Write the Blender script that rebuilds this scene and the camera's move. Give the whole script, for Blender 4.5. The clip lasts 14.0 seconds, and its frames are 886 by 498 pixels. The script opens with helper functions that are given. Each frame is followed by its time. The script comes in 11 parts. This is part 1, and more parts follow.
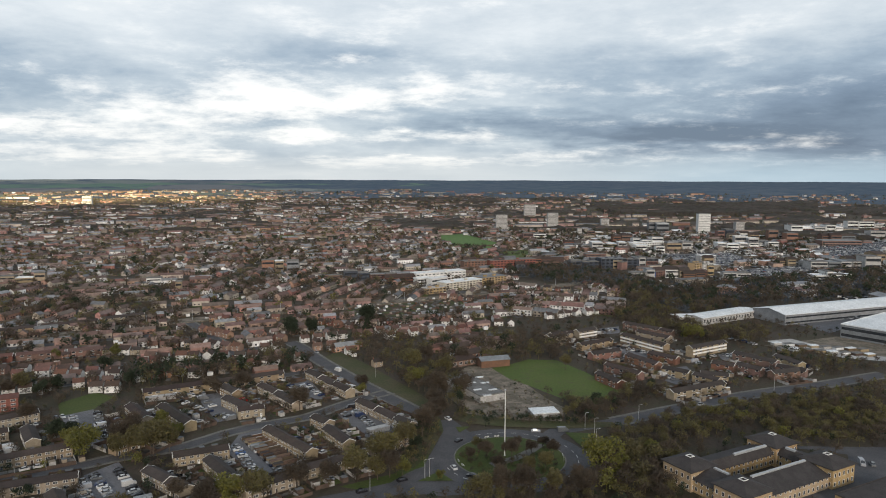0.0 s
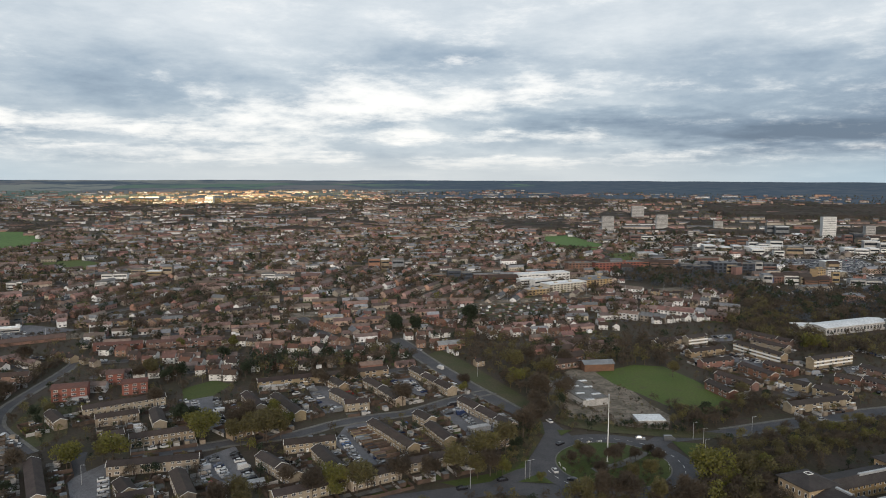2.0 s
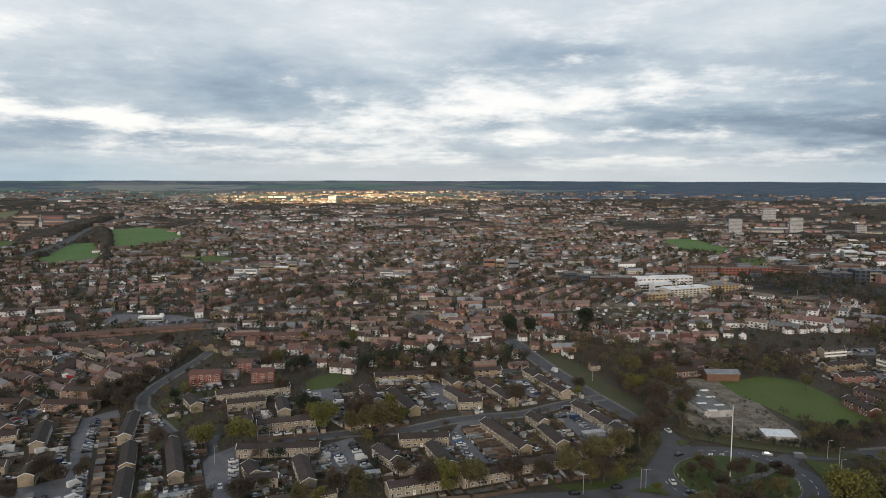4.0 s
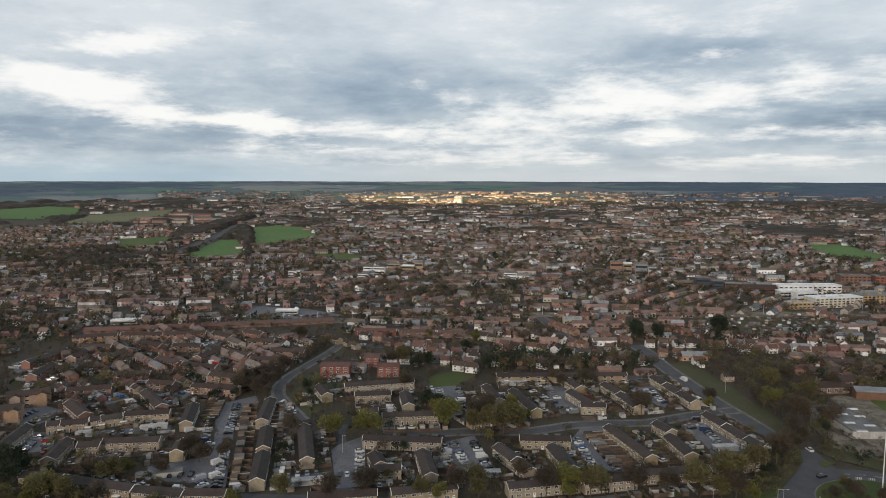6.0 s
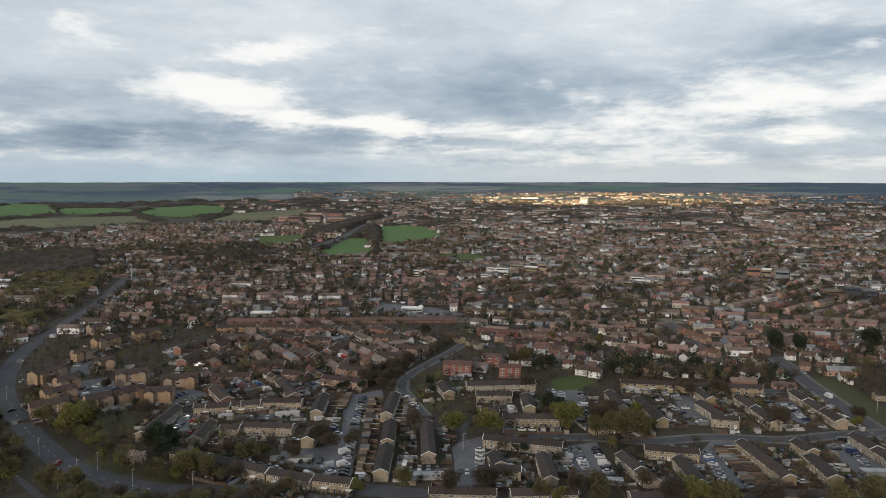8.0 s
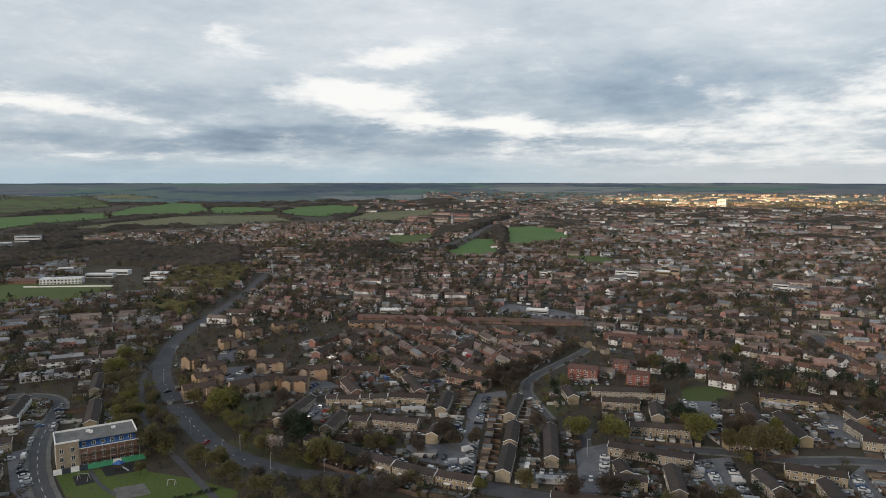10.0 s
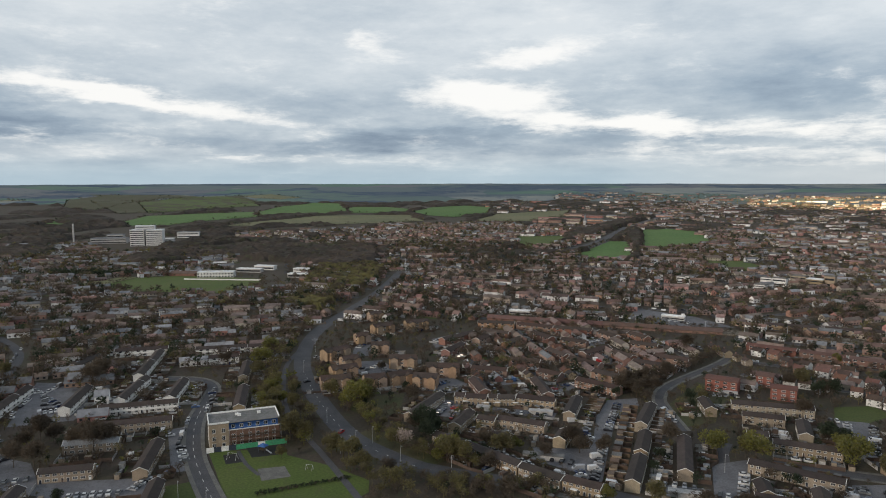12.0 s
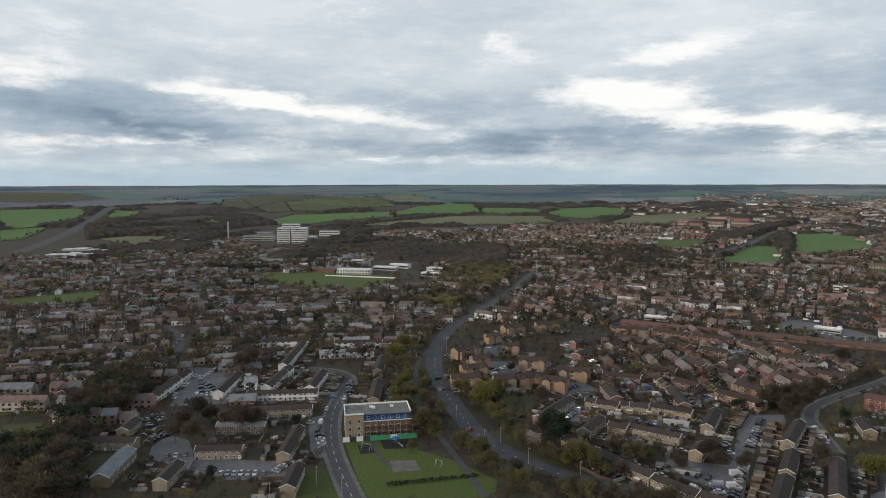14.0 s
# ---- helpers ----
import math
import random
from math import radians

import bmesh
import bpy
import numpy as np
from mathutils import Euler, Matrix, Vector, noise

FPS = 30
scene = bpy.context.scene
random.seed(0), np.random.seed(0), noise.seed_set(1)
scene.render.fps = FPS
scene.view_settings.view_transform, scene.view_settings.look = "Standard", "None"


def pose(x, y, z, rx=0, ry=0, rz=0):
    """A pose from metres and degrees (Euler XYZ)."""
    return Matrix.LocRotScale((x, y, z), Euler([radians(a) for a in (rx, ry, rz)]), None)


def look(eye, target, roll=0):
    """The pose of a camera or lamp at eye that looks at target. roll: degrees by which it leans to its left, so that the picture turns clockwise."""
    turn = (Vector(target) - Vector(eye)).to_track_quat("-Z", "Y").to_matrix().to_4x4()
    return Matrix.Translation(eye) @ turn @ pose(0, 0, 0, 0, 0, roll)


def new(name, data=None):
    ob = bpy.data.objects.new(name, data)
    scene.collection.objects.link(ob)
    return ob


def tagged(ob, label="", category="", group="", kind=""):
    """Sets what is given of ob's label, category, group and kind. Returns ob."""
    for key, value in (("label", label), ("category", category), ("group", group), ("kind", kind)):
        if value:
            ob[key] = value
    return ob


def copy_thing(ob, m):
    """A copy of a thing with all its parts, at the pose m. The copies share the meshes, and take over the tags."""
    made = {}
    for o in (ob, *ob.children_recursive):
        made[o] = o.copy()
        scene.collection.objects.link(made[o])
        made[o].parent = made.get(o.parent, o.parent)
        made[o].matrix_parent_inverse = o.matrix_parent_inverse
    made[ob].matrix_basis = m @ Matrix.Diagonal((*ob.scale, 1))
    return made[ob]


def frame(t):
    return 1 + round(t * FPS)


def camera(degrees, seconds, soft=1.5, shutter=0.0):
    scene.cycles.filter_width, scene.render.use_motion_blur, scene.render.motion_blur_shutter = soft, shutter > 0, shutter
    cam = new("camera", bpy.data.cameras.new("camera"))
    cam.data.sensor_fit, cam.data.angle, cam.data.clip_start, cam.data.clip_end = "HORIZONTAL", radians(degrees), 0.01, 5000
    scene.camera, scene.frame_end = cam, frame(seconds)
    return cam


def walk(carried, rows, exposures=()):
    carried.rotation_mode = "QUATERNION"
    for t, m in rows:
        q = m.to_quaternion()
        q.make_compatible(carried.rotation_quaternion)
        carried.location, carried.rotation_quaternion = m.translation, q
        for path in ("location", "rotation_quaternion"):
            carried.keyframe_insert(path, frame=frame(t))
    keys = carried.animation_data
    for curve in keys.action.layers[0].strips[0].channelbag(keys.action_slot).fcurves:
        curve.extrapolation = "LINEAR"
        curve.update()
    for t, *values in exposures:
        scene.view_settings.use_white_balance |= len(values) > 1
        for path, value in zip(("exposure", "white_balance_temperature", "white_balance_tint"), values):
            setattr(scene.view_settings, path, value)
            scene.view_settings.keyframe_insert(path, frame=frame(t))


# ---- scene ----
cam = camera(64.39, 14.0, soft=1.0)
# seconds, x, y, z, yaw, pitch, roll of a drone that hovers and pans
ROWS = [
    (0.0, 0.00, 0.00, 120.00, 0.000, -5.880, 0.209),
    (0.5, -0.02, -0.35, 119.98, 2.083, -5.875, 0.200),
    (1.0, -0.03, -0.68, 119.97, 4.184, -5.870, 0.191),
    (1.5, -0.02, -1.01, 119.97, 6.305, -5.864, 0.182),
    (2.0, 0.00, -1.33, 119.97, 8.443, -5.857, 0.172),
    (2.5, 0.03, -1.64, 119.97, 10.651, -5.851, 0.162),
    (3.0, 0.08, -1.94, 119.98, 12.950, -5.843, 0.152),
    (5.5, 0.50, -3.30, 120.11, 25.491, -5.797, 0.099),
    (6.0, 0.63, -3.55, 120.15, 27.988, -5.787, 0.088),
    (6.5, 0.76, -3.78, 120.19, 30.507, -5.775, 0.076),
    (7.0, 0.91, -4.01, 120.24, 33.031, -5.764, 0.065),
    (7.5, 1.08, -4.23, 120.30, 35.543, -5.751, 0.053),
    (8.0, 1.25, -4.43, 120.36, 38.078, -5.738, 0.041),
    (10.5, 2.33, -5.34, 120.75, 51.021, -5.666, -0.023),
    (11.0, 2.59, -5.49, 120.84, 53.682, -5.650, -0.036),
    (11.5, 2.85, -5.64, 120.94, 56.349, -5.633, -0.050),
    (12.0, 3.14, -5.77, 121.04, 59.037, -5.616, -0.063),
    (12.5, 3.43, -5.90, 121.15, 61.763, -5.598, -0.077),
    (13.0, 3.74, -6.01, 121.26, 64.452, -5.580, -0.091),
    (13.5, 4.06, -6.12, 121.38, 67.081, -5.561, -0.106),
    (14.0, 4.39, -6.22, 121.50, 69.793, -5.542, -0.120),
]
walk(cam, [(t, pose(x, y, z, 90 + p, 0, yaw) @ pose(0, 0, 0, 0, 0, roll)) for t, x, y, z, yaw, p, roll in ROWS], ((0.0, 0.16), (2.0, 0.07), (3.5, 0.04), (6.0, -0.02), (10.5, -0.02), (14.0, 0.03)))

# ---- sky and sun ----
SUN_AZ, SUN_EL = 188.0, 17.0     # degrees to the left of +y, and above the horizon
SUN_DIR = Vector((-math.sin(radians(SUN_AZ)) * math.cos(radians(SUN_EL)), math.cos(radians(SUN_AZ)) * math.cos(radians(SUN_EL)), math.sin(radians(SUN_EL))))


class Nodes:
    """Short hand for node trees."""

    def __init__(self, tree):
        self.tree = tree
        tree.nodes.clear()

    def add(self, kind):
        return self.tree.nodes.new(kind)

    def link(self, a, b):
        self.tree.links.new(a, b)

    def feed(self, socket, value):
        if isinstance(value, bpy.types.NodeSocket):
            self.link(value, socket)
        else:
            socket.default_value = value

    def math(self, op, a, b=0.0, c=0.0, clamp=False):
        n = self.add("ShaderNodeMath")
        n.operation, n.use_clamp = op, clamp
        for s, v in zip(n.inputs, (a, b, c)):
            self.feed(s, v)
        return n.outputs[0]

    def mix(self, fac, a, b, blend="MIX"):
        n = self.add("ShaderNodeMix")
        n.data_type, n.blend_type = "RGBA", blend
        self.feed(n.inputs[0], fac)
        for s, v in ((n.inputs[6], a), (n.inputs[7], b)):
            self.feed(s, (*v, 1) if isinstance(v, tuple) and len(v) == 3 else v)
        return n.outputs[2]

    def noise(self, vec, scale, detail=4.0, rough=0.55, distort=0.0):
        n = self.add("ShaderNodeTexNoise")
        self.feed(n.inputs["Vector"], vec)
        n.inputs["Scale"].default_value, n.inputs["Detail"].default_value = scale, detail
        n.inputs["Roughness"].default_value, n.inputs["Distortion"].default_value = rough, distort
        return n.outputs[0]

    def ramp(self, fac, stops):
        n = self.add("ShaderNodeValToRGB")
        e = n.color_ramp.elements
        while len(e) < len(stops):
            e.new(0.5)
        for s, (p, c) in zip(e, stops):
            s.position, s.color = p, (*c, 1)
        self.feed(n.inputs[0], fac)
        return n.outputs[0]

    def range(self, v, a, b, c=0.0, d=1.0, smooth=True):
        n = self.add("ShaderNodeMapRange")
        n.interpolation_type = "SMOOTHSTEP" if smooth else "LINEAR"
        for s, x in zip(n.inputs, (v, a, b, c, d)):
            self.feed(s, x)
        return n.outputs[0]


world = bpy.data.worlds.new("sky")
scene.world = world
world.use_nodes = True
W = Nodes(world.node_tree)
gen = W.add("ShaderNodeTexCoord").outputs["Generated"]
sep = W.add("ShaderNodeSeparateXYZ")
W.link(gen, sep.inputs[0])
dx, dy, dz = sep.outputs
up = W.math("ADD", W.math("MAXIMUM", dz, 0.0), 0.11)
plane = W.add("ShaderNodeCombineXYZ")
W.link(W.math("DIVIDE", dx, up), plane.inputs[0])
W.link(W.math("DIVIDE", dy, up), plane.inputs[1])
flat = plane.outputs[0]
puff = W.add("ShaderNodeCombineXYZ")       # upright lumps, so that the layers don't smear
W.link(dx, puff.inputs[0])
W.link(dy, puff.inputs[1])
W.link(W.math("MULTIPLY", dz, 3.4), puff.inputs[2])
lump = W.noise(puff.outputs[0], 10.0, 9.0, 0.66)
lump_low = W.noise(puff.outputs[0], 4.2, 5.0, 0.52)
mid = W.noise(flat, 1.3, 7.0, 0.58, 0.3)
tone = W.noise(flat, 0.9, 5.0, 0.5)

# bearing to the left of +y and height above the skyline, in degrees, a little unsteady so that cloud edges fray
bearing = W.math("MULTIPLY", W.math("ARCTAN2", W.math("MULTIPLY", dx, -1.0), dy), 57.296)
height_up = W.math("MULTIPLY", W.math("ARCSINE", dz), 57.296)
fray = W.math("SUBTRACT", W.noise(puff.outputs[0], 6.0, 6.0, 0.6), 0.5)
fray_up = W.math("SUBTRACT", W.noise(flat, 2.2, 5.0, 0.6), 0.5)
chart = W.add("ShaderNodeCombineXYZ")
W.link(W.math("ADD", bearing, W.math("MULTIPLY", fray, 9.0)), chart.inputs[0])
W.link(W.math("ADD", height_up, W.math("MULTIPLY", fray_up, 2.2)), chart.inputs[1])

# bearing, height, half width, half height, tilt (degrees) and strength of what the deck shows
BRIGHT_GAPS = ((14.8, 5.5, 13.1, 2.2, 2, 1.0), (15.6, 8.0, 5.2, 1.9, 0, 0.65), (1.6, 6.9, 8.6, 1.6, 6, 0.95), (-9.0, 7.3, 4.1, 1.1, 4, 0.6), (27.1, 3.4, 10.4, 1.6, 0, 0.85), (11.9, 3.2, 4.8, 1.2, 0, 0.9), (26.8, 1.4, 16.6, 0.7, 0, 0.6), (3.8, 3.3, 10.4, 0.8, 0, 0.5), (-9.7, 1.8, 11.7, 0.6, 0, 0.30), (-29.3, 1.3, 9.0, 0.5, 4, 0.30), (1.1, 1.2, 26.2, 0.6, 0, 0.55), (54.7, 6.3, 9.0, 1.9, -6, 1.0), (44.8, 4.3, 14.5, 1.1, -3, 1.0))
THIN_PLACES = ((53.0, 9.9, 7.6, 1.5, 0, 0.55), (65.2, 10.3, 4.1, 1.9, 0, 0.35), (51.3, 9.8, 7.6, 1.1, 6, 0.5), (88.3, 6.9, 9.0, 1.0, -7, 0.8), (78.5, 5.5, 11.7, 1.1, -8, 0.95), (100.1, 7.8, 4.8, 1.5, 0, 0.75), (65.9, 11.0, 2.3, 1.1, -20, 0.4), (93.9, 2.9, 16.6, 0.7, 0, 0.55), (73.6, 1.7, 16.6, 0.4, 0, 0.4), (31.1, 2.1, 20.7, 0.5, 0, 0.5), (7.4, 9.2, 1.9, 0.6, 0, 0.5), (52.2, 9.2, 4.1, 1.3, 0, 0.3))
DARK_DECKS = ((-20.0, 3.5, 14.0, 1.9, 0, 0.40), (-30.0, 2.5, 11.0, 2.0, 0, 0.55), (-28.7, 4.6, 26.0, 6.0, 3, 1.15), (-3.0, 4.4, 11.7, 1.3, 0, 0.8), (-16.0, 8.8, 18.6, 1.6, 0, 0.55), (-14.9, 3.2, 15.9, 1.0, 0, 0.6), (4.3, 9.1, 11.7, 1.9, 0, 0.35), (27.7, 6.7, 12.4, 2.9, 0, 0.1), (31.0, 7.3, 17.9, 3.3, 0, 0.4), (48.7, 3.2, 15.9, 1.8, 0, 0.5), (96.4, 5.3, 13.1, 2.5, -5, 0.55), (89.6, 4.0, 15.2, 1.2, -4, 0.6), (70.0, 2.8, 11.7, 1.2, 0, 0.5), (59.6, 3.9, 11.7, 1.5, 0, 0.35), (62.1, 3.0, 10.4, 1.3, 0, 0.45), (9.8, 9.9, 10.4, 2.9, 0, 0.3))


def deck_sum(places):
    """Soft ovals of the cloud deck, added up."""
    total = 0.0
    for azimuth, height, wide, tall, tilt, amount in places:
        n = W.add("ShaderNodeMapping")
        n.vector_type = "TEXTURE"
        W.link(chart.outputs[0], n.inputs["Vector"])
        n.inputs["Location"].default_value = (azimuth, height, 0)
        n.inputs["Rotation"].default_value = (0, 0, radians(-tilt))
        n.inputs["Scale"].default_value = (wide, tall, 1)
        g = W.add("ShaderNodeTexGradient")
        g.gradient_type = "SPHERICAL"
        W.link(n.outputs[0], g.inputs[0])
        total = W.math("MULTIPLY_ADD", g.outputs["Fac"], amount, total)
    return total


def towards(azimuth, height, inner, amount):
    """Grows towards one quarter of the sky."""
    n = W.add("ShaderNodeVectorMath")
    n.operation = "DOT_PRODUCT"
    W.link(gen, n.inputs[0])
    n.inputs[1].default_value = Vector((-math.sin(radians(azimuth)), math.cos(radians(azimuth)), height)).normalized()
    return W.range(n.outputs["Value"], inner, 1.0, 0.0, amount)


# thin places in the deck shine; behind the camera most lie towards the hidden sun
gap = W.math("ADD", deck_sum(BRIGHT_GAPS), deck_sum(THIN_PLACES))
grain = W.math("ADD", W.math("MULTIPLY", W.math("SUBTRACT", mid, 0.5), 1.1), W.math("MULTIPLY", W.math("SUBTRACT", lump, 0.5), 1.9))
gap = W.math("ADD", gap, W.math("ADD", grain, towards(SUN_AZ, 0.25, 0.70, 0.5)))
shine = W.range(gap, 0.06, 0.86)
depth = W.math("ADD", W.math("MULTIPLY", tone, 0.38), W.math("ADD", W.math("MULTIPLY", lump, 0.34), W.math("MULTIPLY", lump_low, 0.20)))
depth = W.math("ADD", depth, W.math("MULTIPLY", mid, 0.14))
depth = W.math("MULTIPLY_ADD", deck_sum(DARK_DECKS), -0.30, depth)
depth = W.math("ADD", depth, W.range(dz, 0.10, 0.22, 0.0, 0.10))
depth = W.math("SUBTRACT", depth, W.range(dz, 0.30, 0.60, 0.0, 0.12))
deck = W.ramp(depth, [(0.12, (0.13, 0.18, 0.26)), (0.26, (0.20, 0.265, 0.36)), (0.40, (0.34, 0.42, 0.51)), (0.54, (0.54, 0.605, 0.665)), (0.68, (0.71, 0.755, 0.79))])
cloud = W.mix(shine, deck, (0.97, 0.96, 0.94))
sky = W.add("ShaderNodeTexSky")
sky.sky_type, sky.sun_disc, sky.sun_elevation, sky.sun_rotation = "NISHITA", False, radians(SUN_EL), radians(-SUN_AZ)
haze = W.range(dz, 0.000, 0.040, 1.0, 0.0)
low = W.mix(W.math("MULTIPLY", haze, 0.80), cloud, W.mix(towards(12.0, 0.0, 0.80, 1.0), (0.43, 0.56, 0.65), (0.63, 0.67, 0.69)))
clear = W.mix(1.0, sky.outputs[0], (0.1, 0.1, 0.1), "MULTIPLY")
both = W.mix(0.93, clear, low)
back = W.add("ShaderNodeBackground")
W.link(both, back.inputs[0])
back.inputs[1].default_value = 1.04
W.link(back.outputs[0], W.add("ShaderNodeOutputWorld").inputs[0])

sun = new("sun", bpy.data.lights.new("sun", "SUN"))
sun.data.energy, sun.data.angle, sun.data.color = 2.2, radians(14), (1.0, 0.86, 0.71)
sun.matrix_world = look(SUN_DIR * 900, (0, 0, 0))
scene.view_settings.exposure = 0.0


# ---- the lie of the land ----
def land(x, y):
    """Height of the ground: level under the near estate, rising gently to the downs at the skyline."""
    d = math.hypot(x, y)
    z = 90 * (max(0.0, d - 800) / 4100) ** 1.4
    roll = min(1.0, max(0.0, (d - 1900) / 900)) * min(1.0, max(0.3, (5000 - d) / 500))
    return z + roll * (3.2 * math.sin(x * 0.0041 + y * 0.0023) + 2.4 * math.sin(x * 0.0083 - y * 0.0071 + 1.3))


# ---- materials ----
MATS = {}


def surf(name, c1, c2, scale=0.15, fine=3.0, rough=0.9, vary="", amount=0.3, bump=0.0, metal=0.0, spec=0.3, contrast=0.12, dirt=None, leafy=0.0):
    """A surface of two tones at two scales. vary: object or island, for a lighter or darker tone each."""
    m = bpy.data.materials.new(name)
    m.use_nodes = True
    g = Nodes(m.node_tree)
    pos = g.add("ShaderNodeNewGeometry")
    where = pos.outputs["Position"]
    n1, n2 = g.noise(where, scale, 5.0, 0.6), g.noise(where, fine, 3.0, 0.6)
    col = g.mix(g.range(n1, 0.5 - contrast, 0.5 + contrast), c1, c2)
    col = g.mix(1.0, col, g.ramp(n2, [(0.3, (0.72, 0.72, 0.72)), (0.7, (1.22, 1.22, 1.22))]), "MULTIPLY")
    if dirt:
        col = g.mix(g.range(g.noise(where, scale * 4, 6.0, 0.7), 0.52, 0.66, 0.0, 0.8), col, dirt)
    if vary:
        r = pos.outputs["Random Per Island"] if vary == "island" else g.add("ShaderNodeObjectInfo").outputs["Random"]
        hsv = g.add("ShaderNodeHueSaturation")
        g.link(col, hsv.inputs["Color"])
        g.link(g.range(r, 0.0, 1.0, 1.0 - amount, 1.0 + amount, False), hsv.inputs["Value"])
        r2 = g.math("FRACT", g.math("MULTIPLY", r, 7.31))
        g.link(g.range(r2, 0.0, 1.0, 0.5 - 0.02 * amount / 0.3, 0.5 + 0.02 * amount / 0.3, False), hsv.inputs["Hue"])
        g.link(g.range(g.math("FRACT", g.math("MULTIPLY", r, 13.7)), 0.0, 1.0, 0.75, 1.15, False), hsv.inputs["Saturation"])
        col = hsv.outputs[0]
    b = g.add("ShaderNodeBsdfPrincipled")
    g.link(col, b.inputs["Base Color"])
    b.inputs["Roughness"].default_value, b.inputs["Metallic"].default_value = rough, metal
    b.inputs["Specular IOR Level"].default_value = spec
    if bump:
        k = g.add("ShaderNodeBump")
        k.inputs["Strength"].default_value, k.inputs["Distance"].default_value = bump, 0.2
        g.link(n2, k.inputs["Height"])
        g.link(k.outputs[0], b.inputs["Normal"])
    out = b.outputs[0]
    if leafy:
        thin = g.add("ShaderNodeBsdfTranslucent")
        g.link(col, thin.inputs["Color"])
        both = g.add("ShaderNodeMixShader")
        both.inputs[0].default_value = leafy
        g.link(b.outputs[0], both.inputs[1])
        g.link(thin.outputs[0], both.inputs[2])
        out = both.outputs[0]
    g.link(out, g.add("ShaderNodeOutputMaterial").inputs[0])
    MATS[name] = m
    return m


GROUND = surf("garden_ground", (0.043, 0.036, 0.022), (0.049, 0.037, 0.029), 0.045, 0.6, dirt=(0.034, 0.041, 0.018))
GRASS = surf("mown_grass", (0.041, 0.060, 0.011), (0.054, 0.067, 0.016), 0.03, 0.9, contrast=0.2)
FIELD_GRASS = surf("school_field_grass", (0.053, 0.083, 0.014), (0.070, 0.090, 0.020), 0.03, 0.9, contrast=0.2, dirt=(0.060, 0.066, 0.026))
GRASS_DULL = surf("rough_grass", (0.044, 0.049, 0.018), (0.058, 0.052, 0.026), 0.05, 0.8)
CROP = surf("winter_wheat_field", (0.058, 0.122, 0.026), (0.078, 0.134, 0.034), 0.006, 0.2, contrast=0.2)
PALE_FIELD = surf("stubble_field", (0.128, 0.124, 0.062), (0.102, 0.106, 0.050), 0.008, 0.2)
ASPHALT = surf("asphalt", (0.058, 0.058, 0.063), (0.073, 0.072, 0.077), 0.12, 2.0, dirt=(0.044, 0.044, 0.048))
ASPHALT_OLD = surf("worn_asphalt", (0.128, 0.127, 0.137), (0.104, 0.103, 0.111), 0.12, 2.0, dirt=(0.078, 0.077, 0.082))
PAVING = surf("paving", (0.132, 0.128, 0.119), (0.098, 0.095, 0.089), 0.2, 2.5)
GRAVEL = surf("bare_clearing", (0.180, 0.150, 0.122), (0.092, 0.080, 0.060), 0.12, 1.2, dirt=(0.043, 0.051, 0.025))
PAINT = surf("road_paint", (0.55, 0.55, 0.53), (0.40, 0.40, 0.38), 0.8, 6.0)
BUFF = surf("buff_brick", (0.262, 0.212, 0.146), (0.214, 0.172, 0.119), 0.3, 5.0, vary="object", amount=0.14)
RED = surf("red_brick", (0.180, 0.098, 0.074), (0.140, 0.080, 0.063), 0.3, 5.0, vary="object", amount=0.2)
BRIGHT_RED = surf("bright_red_brick", (0.215, 0.082, 0.064), (0.175, 0.070, 0.055), 0.3, 5.0)
ORANGE = surf("orange_brick", (0.240, 0.150, 0.108), (0.196, 0.122, 0.090), 0.3, 5.0, vary="object", amount=0.18)
TAN = surf("yellow_brick", (0.345, 0.250, 0.130), (0.285, 0.205, 0.108), 0.3, 5.0, vary="object", amount=0.1)
OCHRE = surf("ochre_brick", (0.300, 0.214, 0.146), (0.248, 0.178, 0.122), 0.3, 5.0, vary="object", amount=0.12)
RENDER = surf("white_render", (0.60, 0.60, 0.585), (0.49, 0.49, 0.478), 0.25, 3.0, vary="object", amount=0.12)
WHITE = surf("white_paint", (0.72, 0.72, 0.70), (0.62, 0.62, 0.60), 0.8, 5.0)
SLATE = surf("brown_grey_roof_tile", (0.035, 0.027, 0.025), (0.047, 0.035, 0.032), 0.25, 3.5, vary="object", amount=0.2, dirt=(0.040, 0.040, 0.027))
TILE_RED = surf("red_roof_tile", (0.112, 0.060, 0.047), (0.088, 0.052, 0.043), 0.25, 3.5, vary="object", amount=0.2)
TILE_BROWN = surf("brown_roof_tile", (0.056, 0.038, 0.031), (0.044, 0.032, 0.027), 0.25, 3.5, vary="object", amount=0.2)
ROOF_DARK = surf("dark_slate_roof", (0.034, 0.030, 0.030), (0.047, 0.041, 0.041), 0.25, 3.5, dirt=(0.042, 0.044, 0.036))
GREY_ROOF = surf("grey_roof_sheet", (0.180, 0.195, 0.210), (0.143, 0.154, 0.165), 0.2, 2.0, vary="object", amount=0.15)
WHITE_ROOF = surf("white_roof_sheet", (0.61, 0.635, 0.65), (0.52, 0.545, 0.565), 0.05, 0.8)
FELT = surf("flat_roof_felt", (0.150, 0.148, 0.146), (0.112, 0.110, 0.108), 0.2, 2.0, dirt=(0.085, 0.090, 0.078))
GLASS = surf("window_glass", (0.020, 0.024, 0.030), (0.034, 0.038, 0.044), 0.4, 2.0, rough=0.08, spec=0.6)
